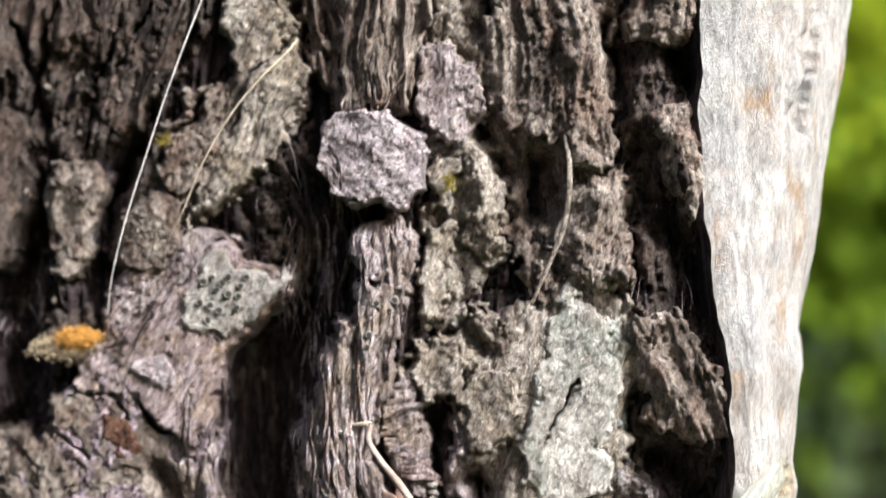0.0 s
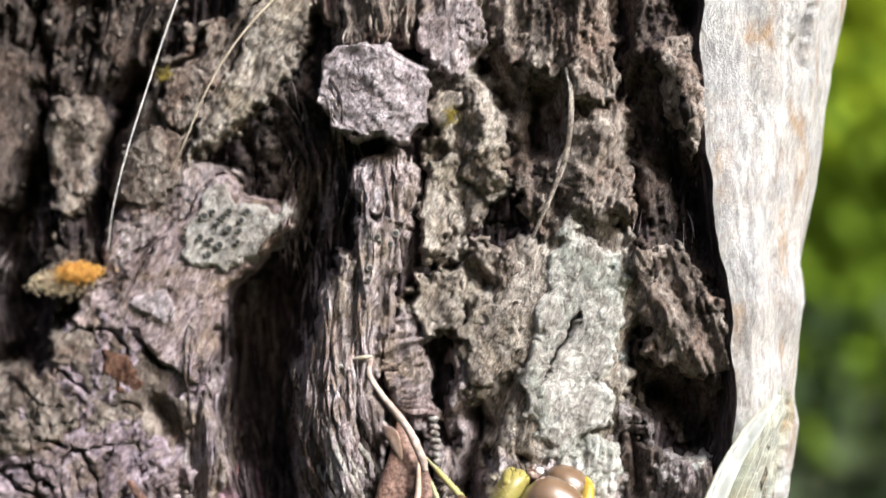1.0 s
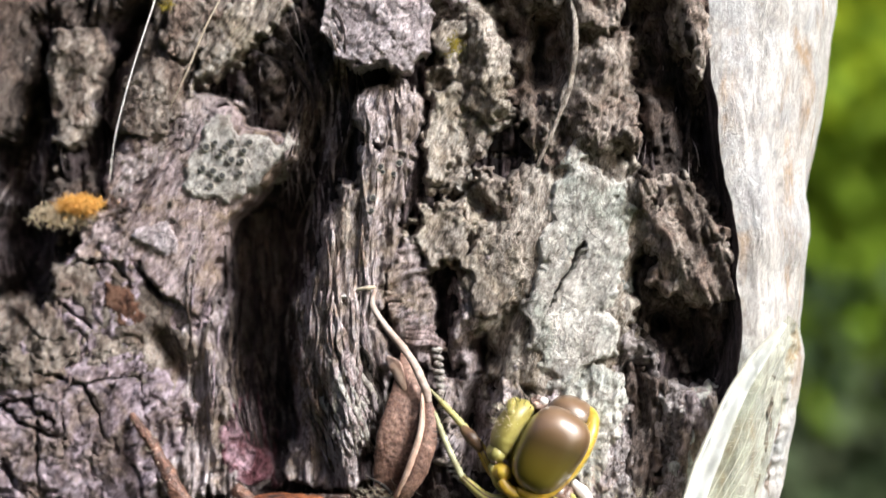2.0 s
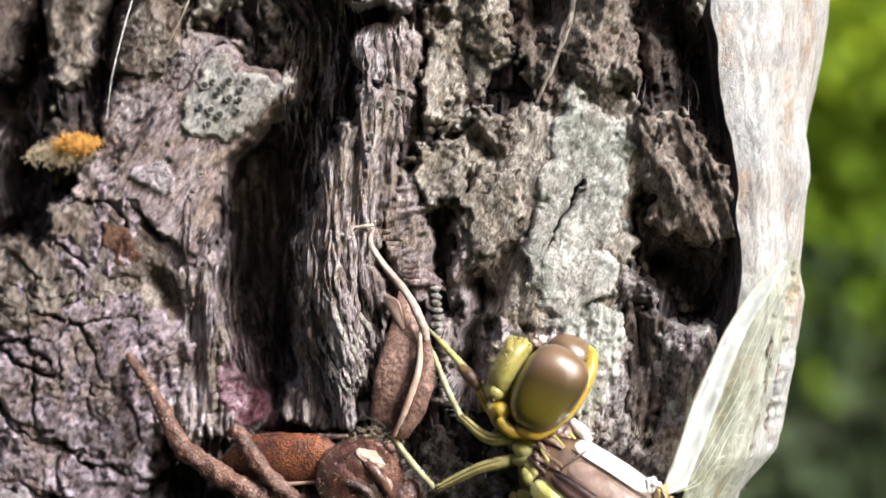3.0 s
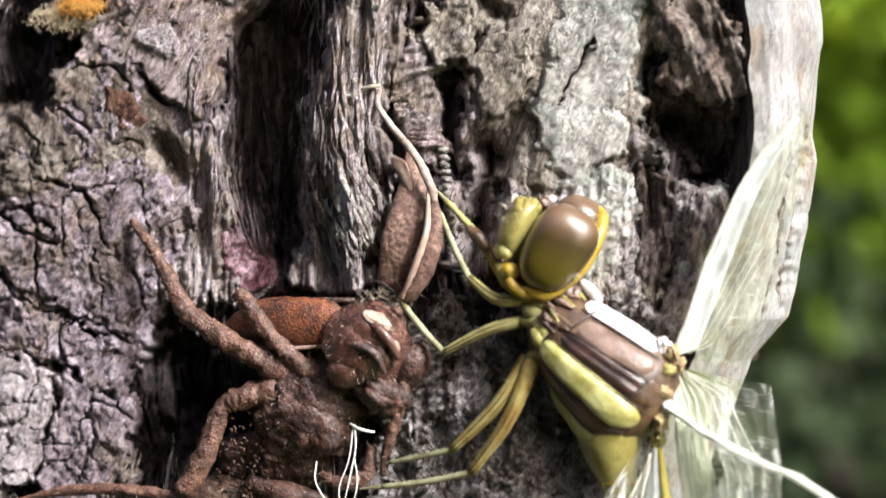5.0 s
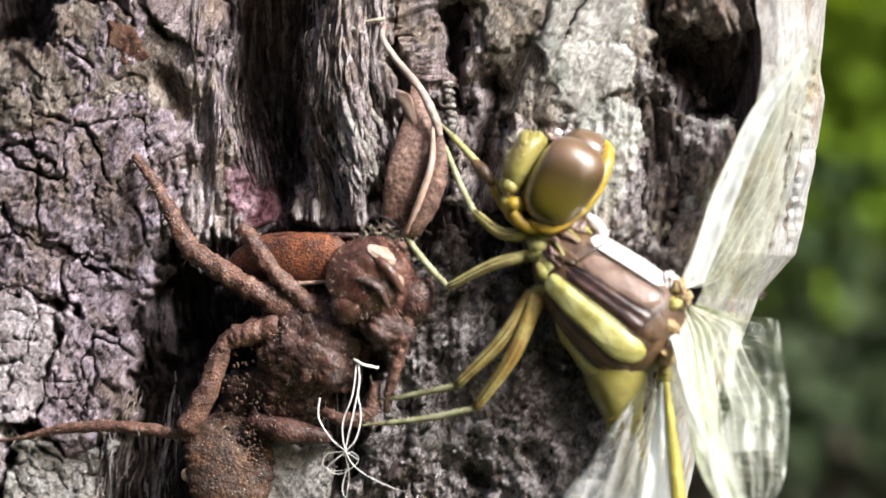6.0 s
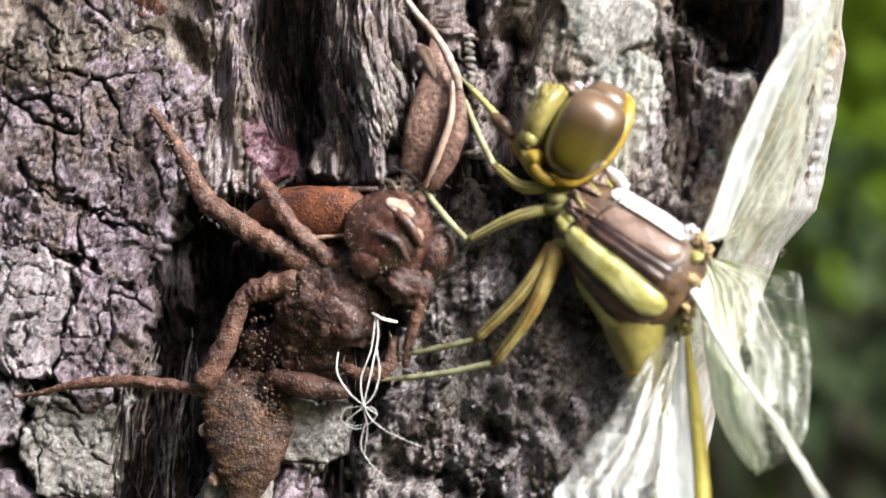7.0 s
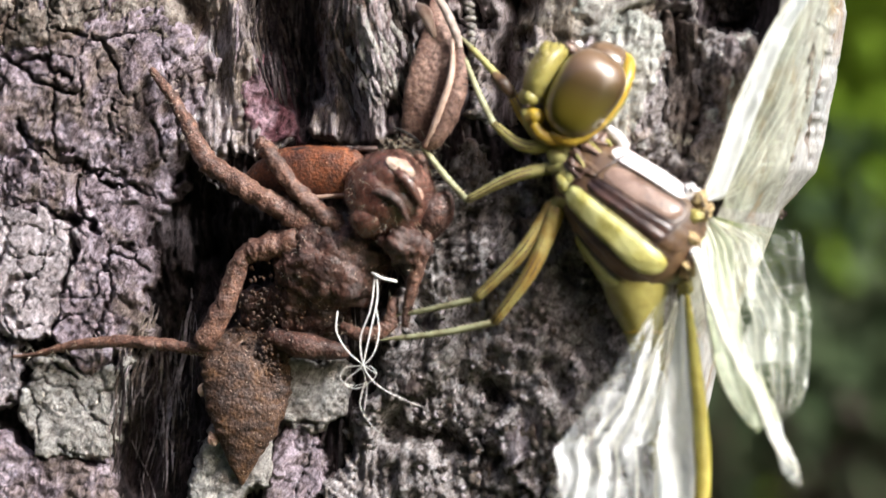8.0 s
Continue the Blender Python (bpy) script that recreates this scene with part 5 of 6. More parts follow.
    # white highlight behind the head, put into the collar's colour
    put("collar", *tube([(7.75, -4.9, -3.95), (8.3, -5.0, -4.45), (8.75, -5.2, -5.1)], [0.25, 0.38, 0.3], 12, lumps=0.2), SKIN_GLARE, thorax, "pale shiny collar")
    for k, (x, y, z, r, m) in enumerate(((12.35, -6.7, -7.6, 0.42, SKIN_GLARE), (12.75, -6.9, -8.0, 0.4, SKIN_JOINT), (12.95, -6.9, -8.7, 0.45, SKIN_JOINT), (12.45, -7.2, -8.9, 0.36, SKIN_YELLOW), (12.2, -7.3, -10.1, 0.45, SKIN_JOINT), (12.5, -7.1, -11.0, 0.4, SKIN_GLARE), (12.1, -7.1, -11.9, 0.45, SKIN_JOINT), (12.0, -6.9, -12.9, 0.4, SKIN_YELLOW))):
        put("wing_hinge", *blob((x, y, z), (r, r * 1.2, r * 1.3), (10 * k, 30 * k, 0), lumps=0.5, freq=3, seed=k), m, thorax, "knobbly amber wing joint")
    for k in range(5):
        p = np.array((12.55 + 0.12 * k, -7.35, -7.5 - 0.33 * k))
        put("hinge_seam", *tube([p, p + (0.25, -0.1, -0.2), p + (0.3, 0.1, -0.55)], [0.03, 0.06, 0.03], 6), SKIN_DARK, thorax, "dark seam")
    for pts, r, m in (([(6.3, -4.8, -5.9), (5.5, -4.8, -5.3), (4.5, -4.4, -4.95)], (0.8, 0.55, 0.36), SKIN_LEG), ([(6.3, -5.4, -6.8), (5.4, -5.1, -6.35), (4.4, -4.4, -6.2)], (0.85, 0.55, 0.3), SKIN_GREEN),
                      ([(6.5, -5.9, -8.2), (5.7, -5.5, -8.0), (4.8, -4.8, -8.3)], (0.85, 0.6, 0.36), SKIN_GREEN), ([(5.9, -4.9, -6.1), (4.95, -4.6, -5.6), (4.7, -4.0, -4.7)], (0.8, 0.6, 0.34), SKIN_LEG), ([(5.9, -5.6, -7.5), (5.3, -5.9, -7.2), (5.0, -5.6, -6.7)], (0.5, 0.42, 0.25), SKIN_GREEN)):
        put("leg_base", *tube(pts, r, 16, lumps=0.18, seed=len(m.name)), m, thorax, "olive leg joint")
    surface_hairs("back_hair", FIBRE, (10.4, -5.4, -6.4), (2.9, 1.2, 2.0), 110, 0.6, thorax, 8, (0.5, 0.0, 0.85))


def dragonfly_abdomen():
    line = [(9.3, -5.6, -10.0), (9.4, -5.5, -13.0), (9.85, -5.4, -15.4), (10.2, -5.4, -17.8), (10.7, -5.4, -20.6), (11.2, -5.3, -23.6), (11.6, -5.2, -27.4)]
    ab = put("abdomen", *tube(line, [2.4, 1.85, 1.1, 0.92, 0.82, 0.75, 0.5], 24, 8), SKIN_YELLOW, dragonfly, "slim yellow abdomen")
    pts = curve(line, 8)
    for k in (16, 25, 34, 42):
        p, r = pts[k], np.interp(k / 48, np.linspace(0, 1, 7), [2.4, 1.85, 1.1, 0.92, 0.82, 0.75, 0.5])
        ring = [p + np.array([r * math.cos(t), r * math.sin(t), 0.05 * math.sin(3 * t)]) for t in np.linspace(0, 2 * math.pi, 13)]
        put("abdomen_ring", *tube(ring, [0.09] * 13, 6, 2), SKIN_AMBER, ab, "amber joint between two rings")


def dragonfly_legs():
    def one(femur, tibia, tarsus, fm, tm, r=(0.42, 0.26), seed=1, spines=7):
        a = limb("leg", fm, femur, [r[0] * 1.1, r[0] * 0.95, r[0] * 0.6], dragonfly, "yellow-green jointed leg", seed=seed)
        b = limb("shin", tm, tibia, [r[1], r[1], r[1] * 0.8], a, seed=seed)
        limb("foot", SKIN_BLACK if tarsus[1] else SKIN_SHIN, tarsus[0], [r[1] * 0.7, r[1] * 0.5, 0.04], a, "dark clawed foot" if tarsus[1] else "", seed=seed)
        for shift, m in ((-0.3, SKIN_BAND), (0.35, SKIN_BAND)):
            way = np.cross(np.array(femur[-1]) - np.array(femur[0]), (0, -1, 0))
            way = way / np.linalg.norm(way) * r[0]
            put("leg_line", *tube([np.array(p) + way * shift * k + np.array((0, -r[0] * 0.88 * k, 0)) for p, k in zip(femur, (1.0, 0.92, 0.6))], [0.04, 0.06, 0.05], 6, 8), m, a, "thin brown line along the thigh")
        rnd, pieces = random.Random(seed), []
        for pts, n in ((tibia, spines), (femur, 3)):
            line = curve(pts, 10)
            d = (line[-1] - line[0]) / np.linalg.norm(line[-1] - line[0])
            for k in range(n * 2):
                p = line[int((k + 0.5) / (2 * n) * (len(line) - 1))]
                s = np.cross(d, (0, -1, 0)) * (1 if k % 2 else -1) + np.array((0, -0.5, 0)) + d * 0.6
                s = s / np.linalg.norm(s) * rnd.uniform(0.55, 0.95)
                pieces.append(tube([p, p + s * 0.5, p + s], [0.045, 0.032, 0.009], 5, 2))
        put("leg_bristle", *joined(pieces), SKIN_BLACK, a, "short black spines")
    one([(4.59, -4.29, -4.93), (2.89, -4.35, -4.94), (1.32, -3.74, -3.72)], [(1.32, -3.74, -3.72), (0.54, -3.14, -2.13), (-0.30, -2.52, -0.07)], ([(-0.30, -2.52, -0.07), (-0.66, -2.23, 0.49), (-1.09, -1.92, 1.15)], False), SKIN_GREEN, SKIN_SHIN, (0.38, 0.2), 11, 11)
    one([(4.83, -3.66, -4.60), (3.22, -3.44, -3.41), (2.16, -2.96, -1.63)], [(2.16, -2.96, -1.63), (1.29, -2.53, -0.65), (0.02, -2.00, 0.73)], ([(0.02, -2.00, 0.73), (-0.31, -1.82, 1.06), (-0.67, -1.63, 1.49)], False), SKIN_AMBER, SKIN_LEG, (0.44, 0.22), 12, 6)
    put("leg_patch", *tube([(2.41, -3.38, -2.13), (1.83, -3.18, -1.38), (1.32, -2.84, -0.86)], [0.24, 0.4, 0.24], 10, lumps=0.2), SKIN_BAND, dragonfly, "dark brown knee patch")
    one([(4.50, -4.17, -6.22), (2.42, -4.03, -6.74), (-0.14, -3.16, -8.04)], [(-0.14, -3.16, -8.04), (-1.28, -2.47, -6.82), (-2.75, -1.68, -4.94)], ([(-2.75, -1.68, -4.94), (-3.48, -1.40, -4.28), (-4.46, -1.04, -3.82)], True), SKIN_LEG, SKIN_SHIN, (0.36, 0.2), 13, 11)
    one([(4.73, -4.43, -8.33), (3.01, -4.48, -10.97), (0.37, -3.40, -13.68)], [(0.37, -3.40, -13.68), (-1.40, -2.43, -14.11), (-3.23, -1.46, -14.52)], ([(-3.23, -1.46, -14.52), (-3.69, -1.24, -14.59), (-4.18, -1.01, -14.73)], False), SKIN_FEMUR, SKIN_SHIN, (0.45, 0.2), 14, 11)
    one([(4.97, -4.99, -8.52), (3.55, -4.92, -11.91), (1.44, -3.77, -14.98)], [(1.44, -3.77, -14.98), (-1.07, -2.62, -15.56), (-3.68, -1.54, -15.95)], ([(-3.68, -1.54, -15.95), (-4.40, -1.26, -16.03), (-5.06, -0.98, -16.14)], False), SKIN_FEMUR, SKIN_SHIN, (0.46, 0.21), 15, 11)


def wing(length, chord, root_share, belly, seed, label, mat, rib, pleat=0.13, folds=3, ribs=(0.16, 0.14, 0.1, 0.05), net=1.0):
    """A wing along its own x, hinge at the origin, leading edge on top; veins and a thick front rib are parts of it."""
    ns, nc = 72, 40

    def place(s, c):
        s, c = np.broadcast_arrays(np.asarray(s, float), np.asarray(c, float))
        root = 0.15 + 0.85 * np.minimum(1.0, s / root_share) ** 0.9
        tip = np.where(s > belly, np.sqrt(np.clip(1 - ((s - belly) / (1 - belly)) ** 2, 0, 1)), 1.0)
        w = chord * root * tip
        lead = 0.35 * np.sin(math.pi * s) - 0.25 * chord * np.maximum(0, (s - 0.6) / 0.4) ** 2
        zig = 2 * np.abs((c * folds * 2 + 2.6 * vnoise(s * 3, c * 4 + seed, seed) + 0.8 * vnoise(s * 9, c * 9, seed + 1)) % 2 - 1) - 1
        y = pleat * zig * np.minimum(1, 2.5 * c + 0.3) * (1 - s * 0.4) + 0.5 * np.sin(2.2 * s + 0.8 * c + seed) * s + 0.45 * vnoise(s * 6 + seed, c * 2.5, seed) + 0.2 * vnoise(s * 15, c * 5 + seed, seed + 2)
        return np.stack([s * length, y, lead - c * w * 0.98 + 0.3 * vnoise(s * 12, c * 0 + seed, seed) * c ** 2], -1)

    gs, gc = np.meshgrid(np.linspace(0, 1, ns), np.linspace(0, 1, nc), indexing='ij')
    mem = put("wing", place(gs.ravel(), gc.ravel()), grid_faces(ns, nc).tolist(), mat, dragonfly, label)
    out = np.array((0, -0.12, 0))
    put("front_rib", *tube(place(np.linspace(0, 0.97, 14), 0.0) + out * (1 if ribs[0] < 0.3 else 3), ribs, 10, 4, lumps=0.12, seed=seed), rib, mem, "thick front rib of the wing")
    ss, cc = np.meshgrid(np.linspace(0, 0.97, 62), np.linspace(0, 1, 8), indexing='ij')
    strip = place(ss.ravel(), cc.ravel() * 0.3) + np.stack([0 * ss.ravel(), -0.12 - 0.09 * np.sin(cc.ravel() * 9.1), 0 * ss.ravel()], -1)
    # Front pleat, coloured opaque white for the sunlight its fold reflects.
    put("folded_margin", strip, grid_faces(62, 8).tolist(), WING_FOLD, mem, "pleated front margin, whitened for sun on the fold")
    lanes = (0.0, 0.1, 0.2, 0.32, 0.45, 0.58, 0.7, 0.82, 0.98)
    for c in lanes[1:-1]:
        s = np.linspace(0.02, 0.93, 16)
        put("vein", *tube(place(s, c * (0.5 + 0.5 * np.minimum(1, s * 2))), [0.06 * net, 0.045 * net, 0.02 * net], 6, 3), VEIN, mem)
    rnd, pieces = random.Random(seed), []
    for k in range(150):
        s, j = rnd.uniform(0.08, 0.9), rnd.randrange(len(lanes) - 1)
        a, b = lanes[j], lanes[j + 1]
        pieces.append(tube(place([s, s + 0.01, s + 0.016], [a, (a + b) / 2, b]), [0.015 * net] * 3, 4, 2))
    put("vein_net", *joined(pieces), VEIN, mem)
    return mem


def aim(base, tip, length, chord):
    """The pose of a wing hinged at base whose tip shows at tip (x, z), what its length lacks going towards the camera; chord: the way its trailing edge lies."""
    b = Vector(base)
    dx, dz = tip[0] - b.x, tip[1] - b.z
    flat = math.hypot(dx, dz)
    if flat > length * 0.995:
        dx, dz, flat = dx * length * 0.995 / flat, dz * length * 0.995 / flat, length * 0.995
    ax = Vector((dx, -math.sqrt(length ** 2 - flat ** 2), dz)).normalized()
    nz = -Vector(chord)
    nz = (nz - ax * nz.dot(ax)).normalized()
    m = Matrix((ax, nz.cross(ax), nz)).transposed().to_4x4()
    return Matrix.Translation(b * MM) @ m


dragonfly_head()
dragonfly_thorax()
dragonfly_abdomen()
dragonfly_legs()
far_fore = wing(15.6, 4.4, 0.05, 0.2, 2, "clear milky forewing held upright", WING_THIN, VEIN, 0.16, 3, net=0.45)
far_hind = wing(13.5, 5.6, 0.12, 0.5, 4, "broad greenish translucent hindwing", WING_CLEAR, VEIN, 0.2, 4, net=0.6)
near_fore = wing(15.6, 6.0, 0.35, 0.55, 6, "milky white forewing, fluttering", WING_HAZE, VEIN, 0.2, 4)
near_hind = wing(17.0, 8.2, 0.5, 0.62, 9, "broad milky hindwing with a yellow front rib", WING_MILKY, COSTA, 0.3, 5, (0.14, 0.3, 0.42, 0.46, 0.42, 0.3))


# ---- shed larval skin ----
shed = thing("dragonfly_exuvia", "empty brown larval skin of a dragonfly stuck on bark", "exuvia")


def shed_leg(pts, radii, seed):
    a = put("leg", *tube(pts, radii, 18, 12, lumps=0.42, seed=seed), SHED_LEG, shed)
    rnd, line, pieces = random.Random(seed), curve(pts, 12), []
    for k in range(40):
        p = line[rnd.randrange(len(line))]
        w = np.array([rnd.uniform(-1, 1), rnd.uniform(-1, 0.1), rnd.uniform(-1, 1)])
        w = w / np.linalg.norm(w) * rnd.uniform(0.55, 0.85)
        pieces.append(tube([p, p + w * 0.6, p + w * 1.1], [0.012, 0.009, 0.003], 4, 1))
    put("leg_hair", *joined(pieces), FIBRE, a)


def dust(centre, radii, count, parent, seed, mat):
    """Pale grains stuck to a rounded part."""
    rnd = np.random.RandomState(seed)
    n = rnd.normal(size=(count * 3, 3))
    n /= np.linalg.norm(n, axis=1)[:, None]
    n = n[n[:, 1] < 0.1][:count]
    pieces = [blob(np.array(centre) + q * np.array(radii) * 1.0, [rnd.uniform(0.025, 0.06) for _ in range(3)], seg=(4, 6), lumps=0.6, seed=k) for k, q in enumerate(n)]
    put("dust", *joined(pieces), mat, parent, "pale grains of dust")


def build_shed():
    body = put("thorax", *blob((-7.9, 0.63, -11.3), (3.35, 2.4, 3.3), (0, 25, 0), lumps=0.3, freq=2.0, seed=31, seg=(72, 96)), SHED, shed, "crumpled brown chest")
    put("thorax_fold", *blob((-9.1, 1.5, -13.9), (2.5, 1.7, 2.2), (0, 20, 0), lumps=0.34, freq=2.0, seed=33, seg=(64, 88)), SHED, body)
    put("thorax_fold", *blob((-7.33, -0.30, -12.09), (1.9, 1.5, 2.4), (0, -25, 0), lumps=0.34, freq=2.0, seed=34, seg=(64, 88)), SHED, body)
    put("thorax_fold", *blob((-11.2, 2.7, -14.8), (2.3, 1.3, 1.8), (0, 10, 0), lumps=0.34, freq=2.0, seed=36, seg=(64, 88)), SHED, body)
    put("thorax_fold", *tube([(-11.65, 1.03, -15.94), (-9.29, 0.12, -16.55), (-6.98, -0.19, -16.85)], [0.5, 0.75, 0.4], 14, lumps=0.4), SHED, body)
    head = put("head", *blob((-4.57, -1.21, -7.87), (2.7, 2.5, 2.75), (0, -20, 0), lumps=0.1, freq=2.0, seed=41, seg=(48, 64)), SHED_HEAD, shed, "rounded glossy red-brown head shell")
    put("brow", *tube([(-6.69, -2.26, -8.08), (-5.30, -3.37, -7.64), (-4.16, -3.72, -8.12), (-3.52, -3.49, -9.25)], [0.14, 0.26, 0.26, 0.14], 12), SHED, head)
    put("brow", *tube([(-5.16, -2.76, -5.93), (-3.68, -3.74, -6.90), (-2.71, -3.59, -8.44)], [0.2, 0.34, 0.18], 12), SHED_HEAD, head)
    put("forehead", *blob((-4.30, -2.18, -6.83), (1.9, 1.5, 1.5), (0, 25, 0), lumps=0.15, freq=2.5, seed=46), SHED_HEAD, head)
    put("eye", *blob((-5.59, -2.05, -9.05), (1.35, 1.25, 1.15), (0, -30, 0), lumps=0.1), SHED_HEAD, head, "dull brown eye shell")
    put("eye", *blob((-1.92, -1.70, -8.84), (0.95, 1.0, 1.5), (0, 25, 0), lumps=0.15), SHED, head)
    # Highlights of the glossy head, modelled as thin pale patches.
    put("pale_spot", *blob((-3.95, -3.49, -6.19), (0.75, 0.2, 0.42), (-25, 30, 0), lumps=0.4, freq=3), SHED_PALE, head, "pale worn spot")
    put("pale_spot", *blob((-2.98, -3.48, -7.79), (0.3, 0.22, 0.5), (0, -20, 30), lumps=0.4, freq=3), SHED_PALE, head, "pale worn spot")
    put("mask", *blob((-3.70, -1.84, -10.57), (1.5, 1.4, 1.1), (0, 30, 0), lumps=0.35, freq=3, seed=44), SHED, head, "folded lower lip")
    pad = put("wing_pad", *tube([(-13.01, 1.98, -7.36), (-11.03, 0.87, -6.53), (-8.34, -0.23, -6.45), (-6.35, -0.75, -6.51), (-5.38, -0.60, -6.18)], [0.7, 1.35, 1.5, 1.3, 0.6], 24, 10, flat=0.5, lumps=0.1, seed=50), SHED_ORANGE, shed, "orange-brown wing sheath")
    put("rib", *tube([(-12.69, 1.20, -7.92), (-9.97, -0.31, -7.97), (-6.99, -1.18, -7.76)], [0.1, 0.14, 0.1], 8), SHED_PALE, pad)
    put("rib", *tube([(-12.38, 1.32, -5.47), (-9.34, 0.03, -5.14), (-5.38, -0.80, -5.07)], [0.12, 0.2, 0.16], 8, lumps=0.3), SHED, pad)
    put("rib", *tube([(-12.52, 1.06, -6.53), (-9.65, -0.39, -6.03), (-6.34, -1.25, -5.86)], [0.06, 0.09, 0.06], 8), SHED, pad)
    ab = put("abdomen", *tube([(-12.89, 2.45, -16.22), (-12.93, 1.76, -18.18), (-12.95, 1.47, -20.81), (-13.12, 1.71, -22.81), (-13.19, 2.03, -24.76)], [2.3, 2.65, 2.15, 1.15, 0.1], 48, 16, flat=0.4, lumps=0.13, seed=61), SHED_SOIL, shed, "pointed abdomen crusted with soil")
    rnd, pieces = random.Random(4), []
    for k in range(260):
        t = rnd.random() ** 0.8
        w = np.interp(t, [0, 0.3, 0.6, 1.0], [2.6, 2.7, 2.0, 0.3])
        a = rnd.uniform(-1, 1)
        zc, xc = -11.6 - t * 8.0, -11.1 - 0.9 * t + a * w * 0.92
        pieces.append(blob((xc, SLOPE * xc - 1.75 - 1.0 * math.sqrt(max(0.05, 1 - a * a)) * (1.1 - 0.7 * t), zc), [rnd.uniform(0.05, 0.16) for _ in range(3)], (rnd.uniform(0, 90), rnd.uniform(0, 90), 0), seg=(5, 7), lumps=0.5, seed=k))
    put("soil_grain", *joined(pieces), SHED_SOIL, ab, "grains of dried soil")
    put("pale_chip", *blob((-15.40, 1.70, -19.19), (0.3, 0.15, 0.42), (0, 15, 0), lumps=0.5, freq=3), SHED_PALE, ab)
    put("pale_chip", *blob((-14.84, 1.66, -22.10), (0.28, 0.15, 0.36), (0, -30, 0), lumps=0.5, freq=3), SHED_PALE, ab)
    shed_leg([(-18.81, 3.29, -0.40), (-18.08, 2.60, -1.29), (-17.29, 2.10, -2.30), (-16.30, 1.44, -4.07), (-15.14, 0.74, -6.15)], [0.2, 0.3, 0.36, 0.48, 0.55], 71)
    shed_leg([(-15.39, 0.90, -5.82), (-13.29, 0.26, -7.20), (-11.13, -0.11, -8.44), (-9.32, 0.02, -9.31)], [0.62, 0.62, 0.7, 0.9], 72)
    shed_leg([(-12.27, 0.59, -4.75), (-11.57, 0.01, -5.38), (-10.29, -0.52, -7.18), (-8.63, -0.76, -8.81), (-7.33, -0.49, -9.79)], [0.42, 0.5, 0.5, 0.6, 0.7], 73)
    shed_leg([(-9.97, -0.01, -10.47), (-11.95, 0.21, -10.87), (-13.15, 0.42, -11.54), (-14.01, 0.64, -13.79), (-15.46, 1.22, -16.53)], [0.9, 0.7, 0.55, 0.62, 0.7], 74)
    shed_leg([(-15.24, 1.36, -16.97), (-17.35, 2.01, -16.65), (-20.10, 2.93, -16.44), (-23.24, 4.04, -16.71), (-25.73, 5.09, -17.32), (-27.16, 5.66, -17.49)], [0.28, 0.36, 0.36, 0.3, 0.16, 0.1], 75)
    shed_leg([(-2.24, -1.82, -9.10), (-2.65, -2.01, -11.05), (-3.24, -1.66, -13.01), (-3.69, -1.04, -15.32)], [0.4, 0.42, 0.36, 0.22], 76)
    shed_leg([(-3.40, -1.32, -6.17), (-2.88, -1.65, -5.52), (-2.55, -1.64, -6.50), (-2.25, -1.62, -8.12)], [0.3, 0.34, 0.32, 0.3], 77)
    shed_leg([(-7.32, -0.10, -15.38), (-5.99, -0.64, -15.84), (-4.68, -0.78, -15.33), (-4.29, -0.88, -13.69)], [0.3, 0.4, 0.45, 0.3], 78)
    dust((-7.9, 0.63, -11.3), (3.1, 2.25, 3.05), 90, body, 81, SHED_PALE)
    dust((-9.1, 1.5, -13.9), (2.3, 1.55, 2.0), 50, body, 82, SHED_PALE)
    dust((-4.57, -1.21, -7.87), (2.7, 2.52, 2.78), 60, head, 83, SHED_PALE)
    surface_hairs("head_hair", FIBRE, (-4.57, -1.21, -7.87), (2.7, 2.4, 2.8), 110, 0.5, head, 12, (0.1, -0.8, 0.2), 0.007)
    surface_hairs("body_hair", FIBRE, (-7.9, 0.63, -11.3), (3.1, 2.2, 3.05), 120, 0.5, body, 13, (0, -1, 0), 0.008)


build_shed()


# ---- loose fibres, leaf, lichens ----
def strand(name, mat, pts, r, label, category, sides=8):
    ob = put(name, *tube(pts, r, sides, 12), mat, None, label, category, "fibres on the bark")
    return ob


threads = put("breathing_thread", *tube([(-5.57, -2.15, -12.23), (-4.98, -2.51, -12.54), (-4.14, -2.32, -12.73)], [0.06, 0.09, 0.07], 8, 8), SILK, shed, "white thread-like lining of breathing tubes")
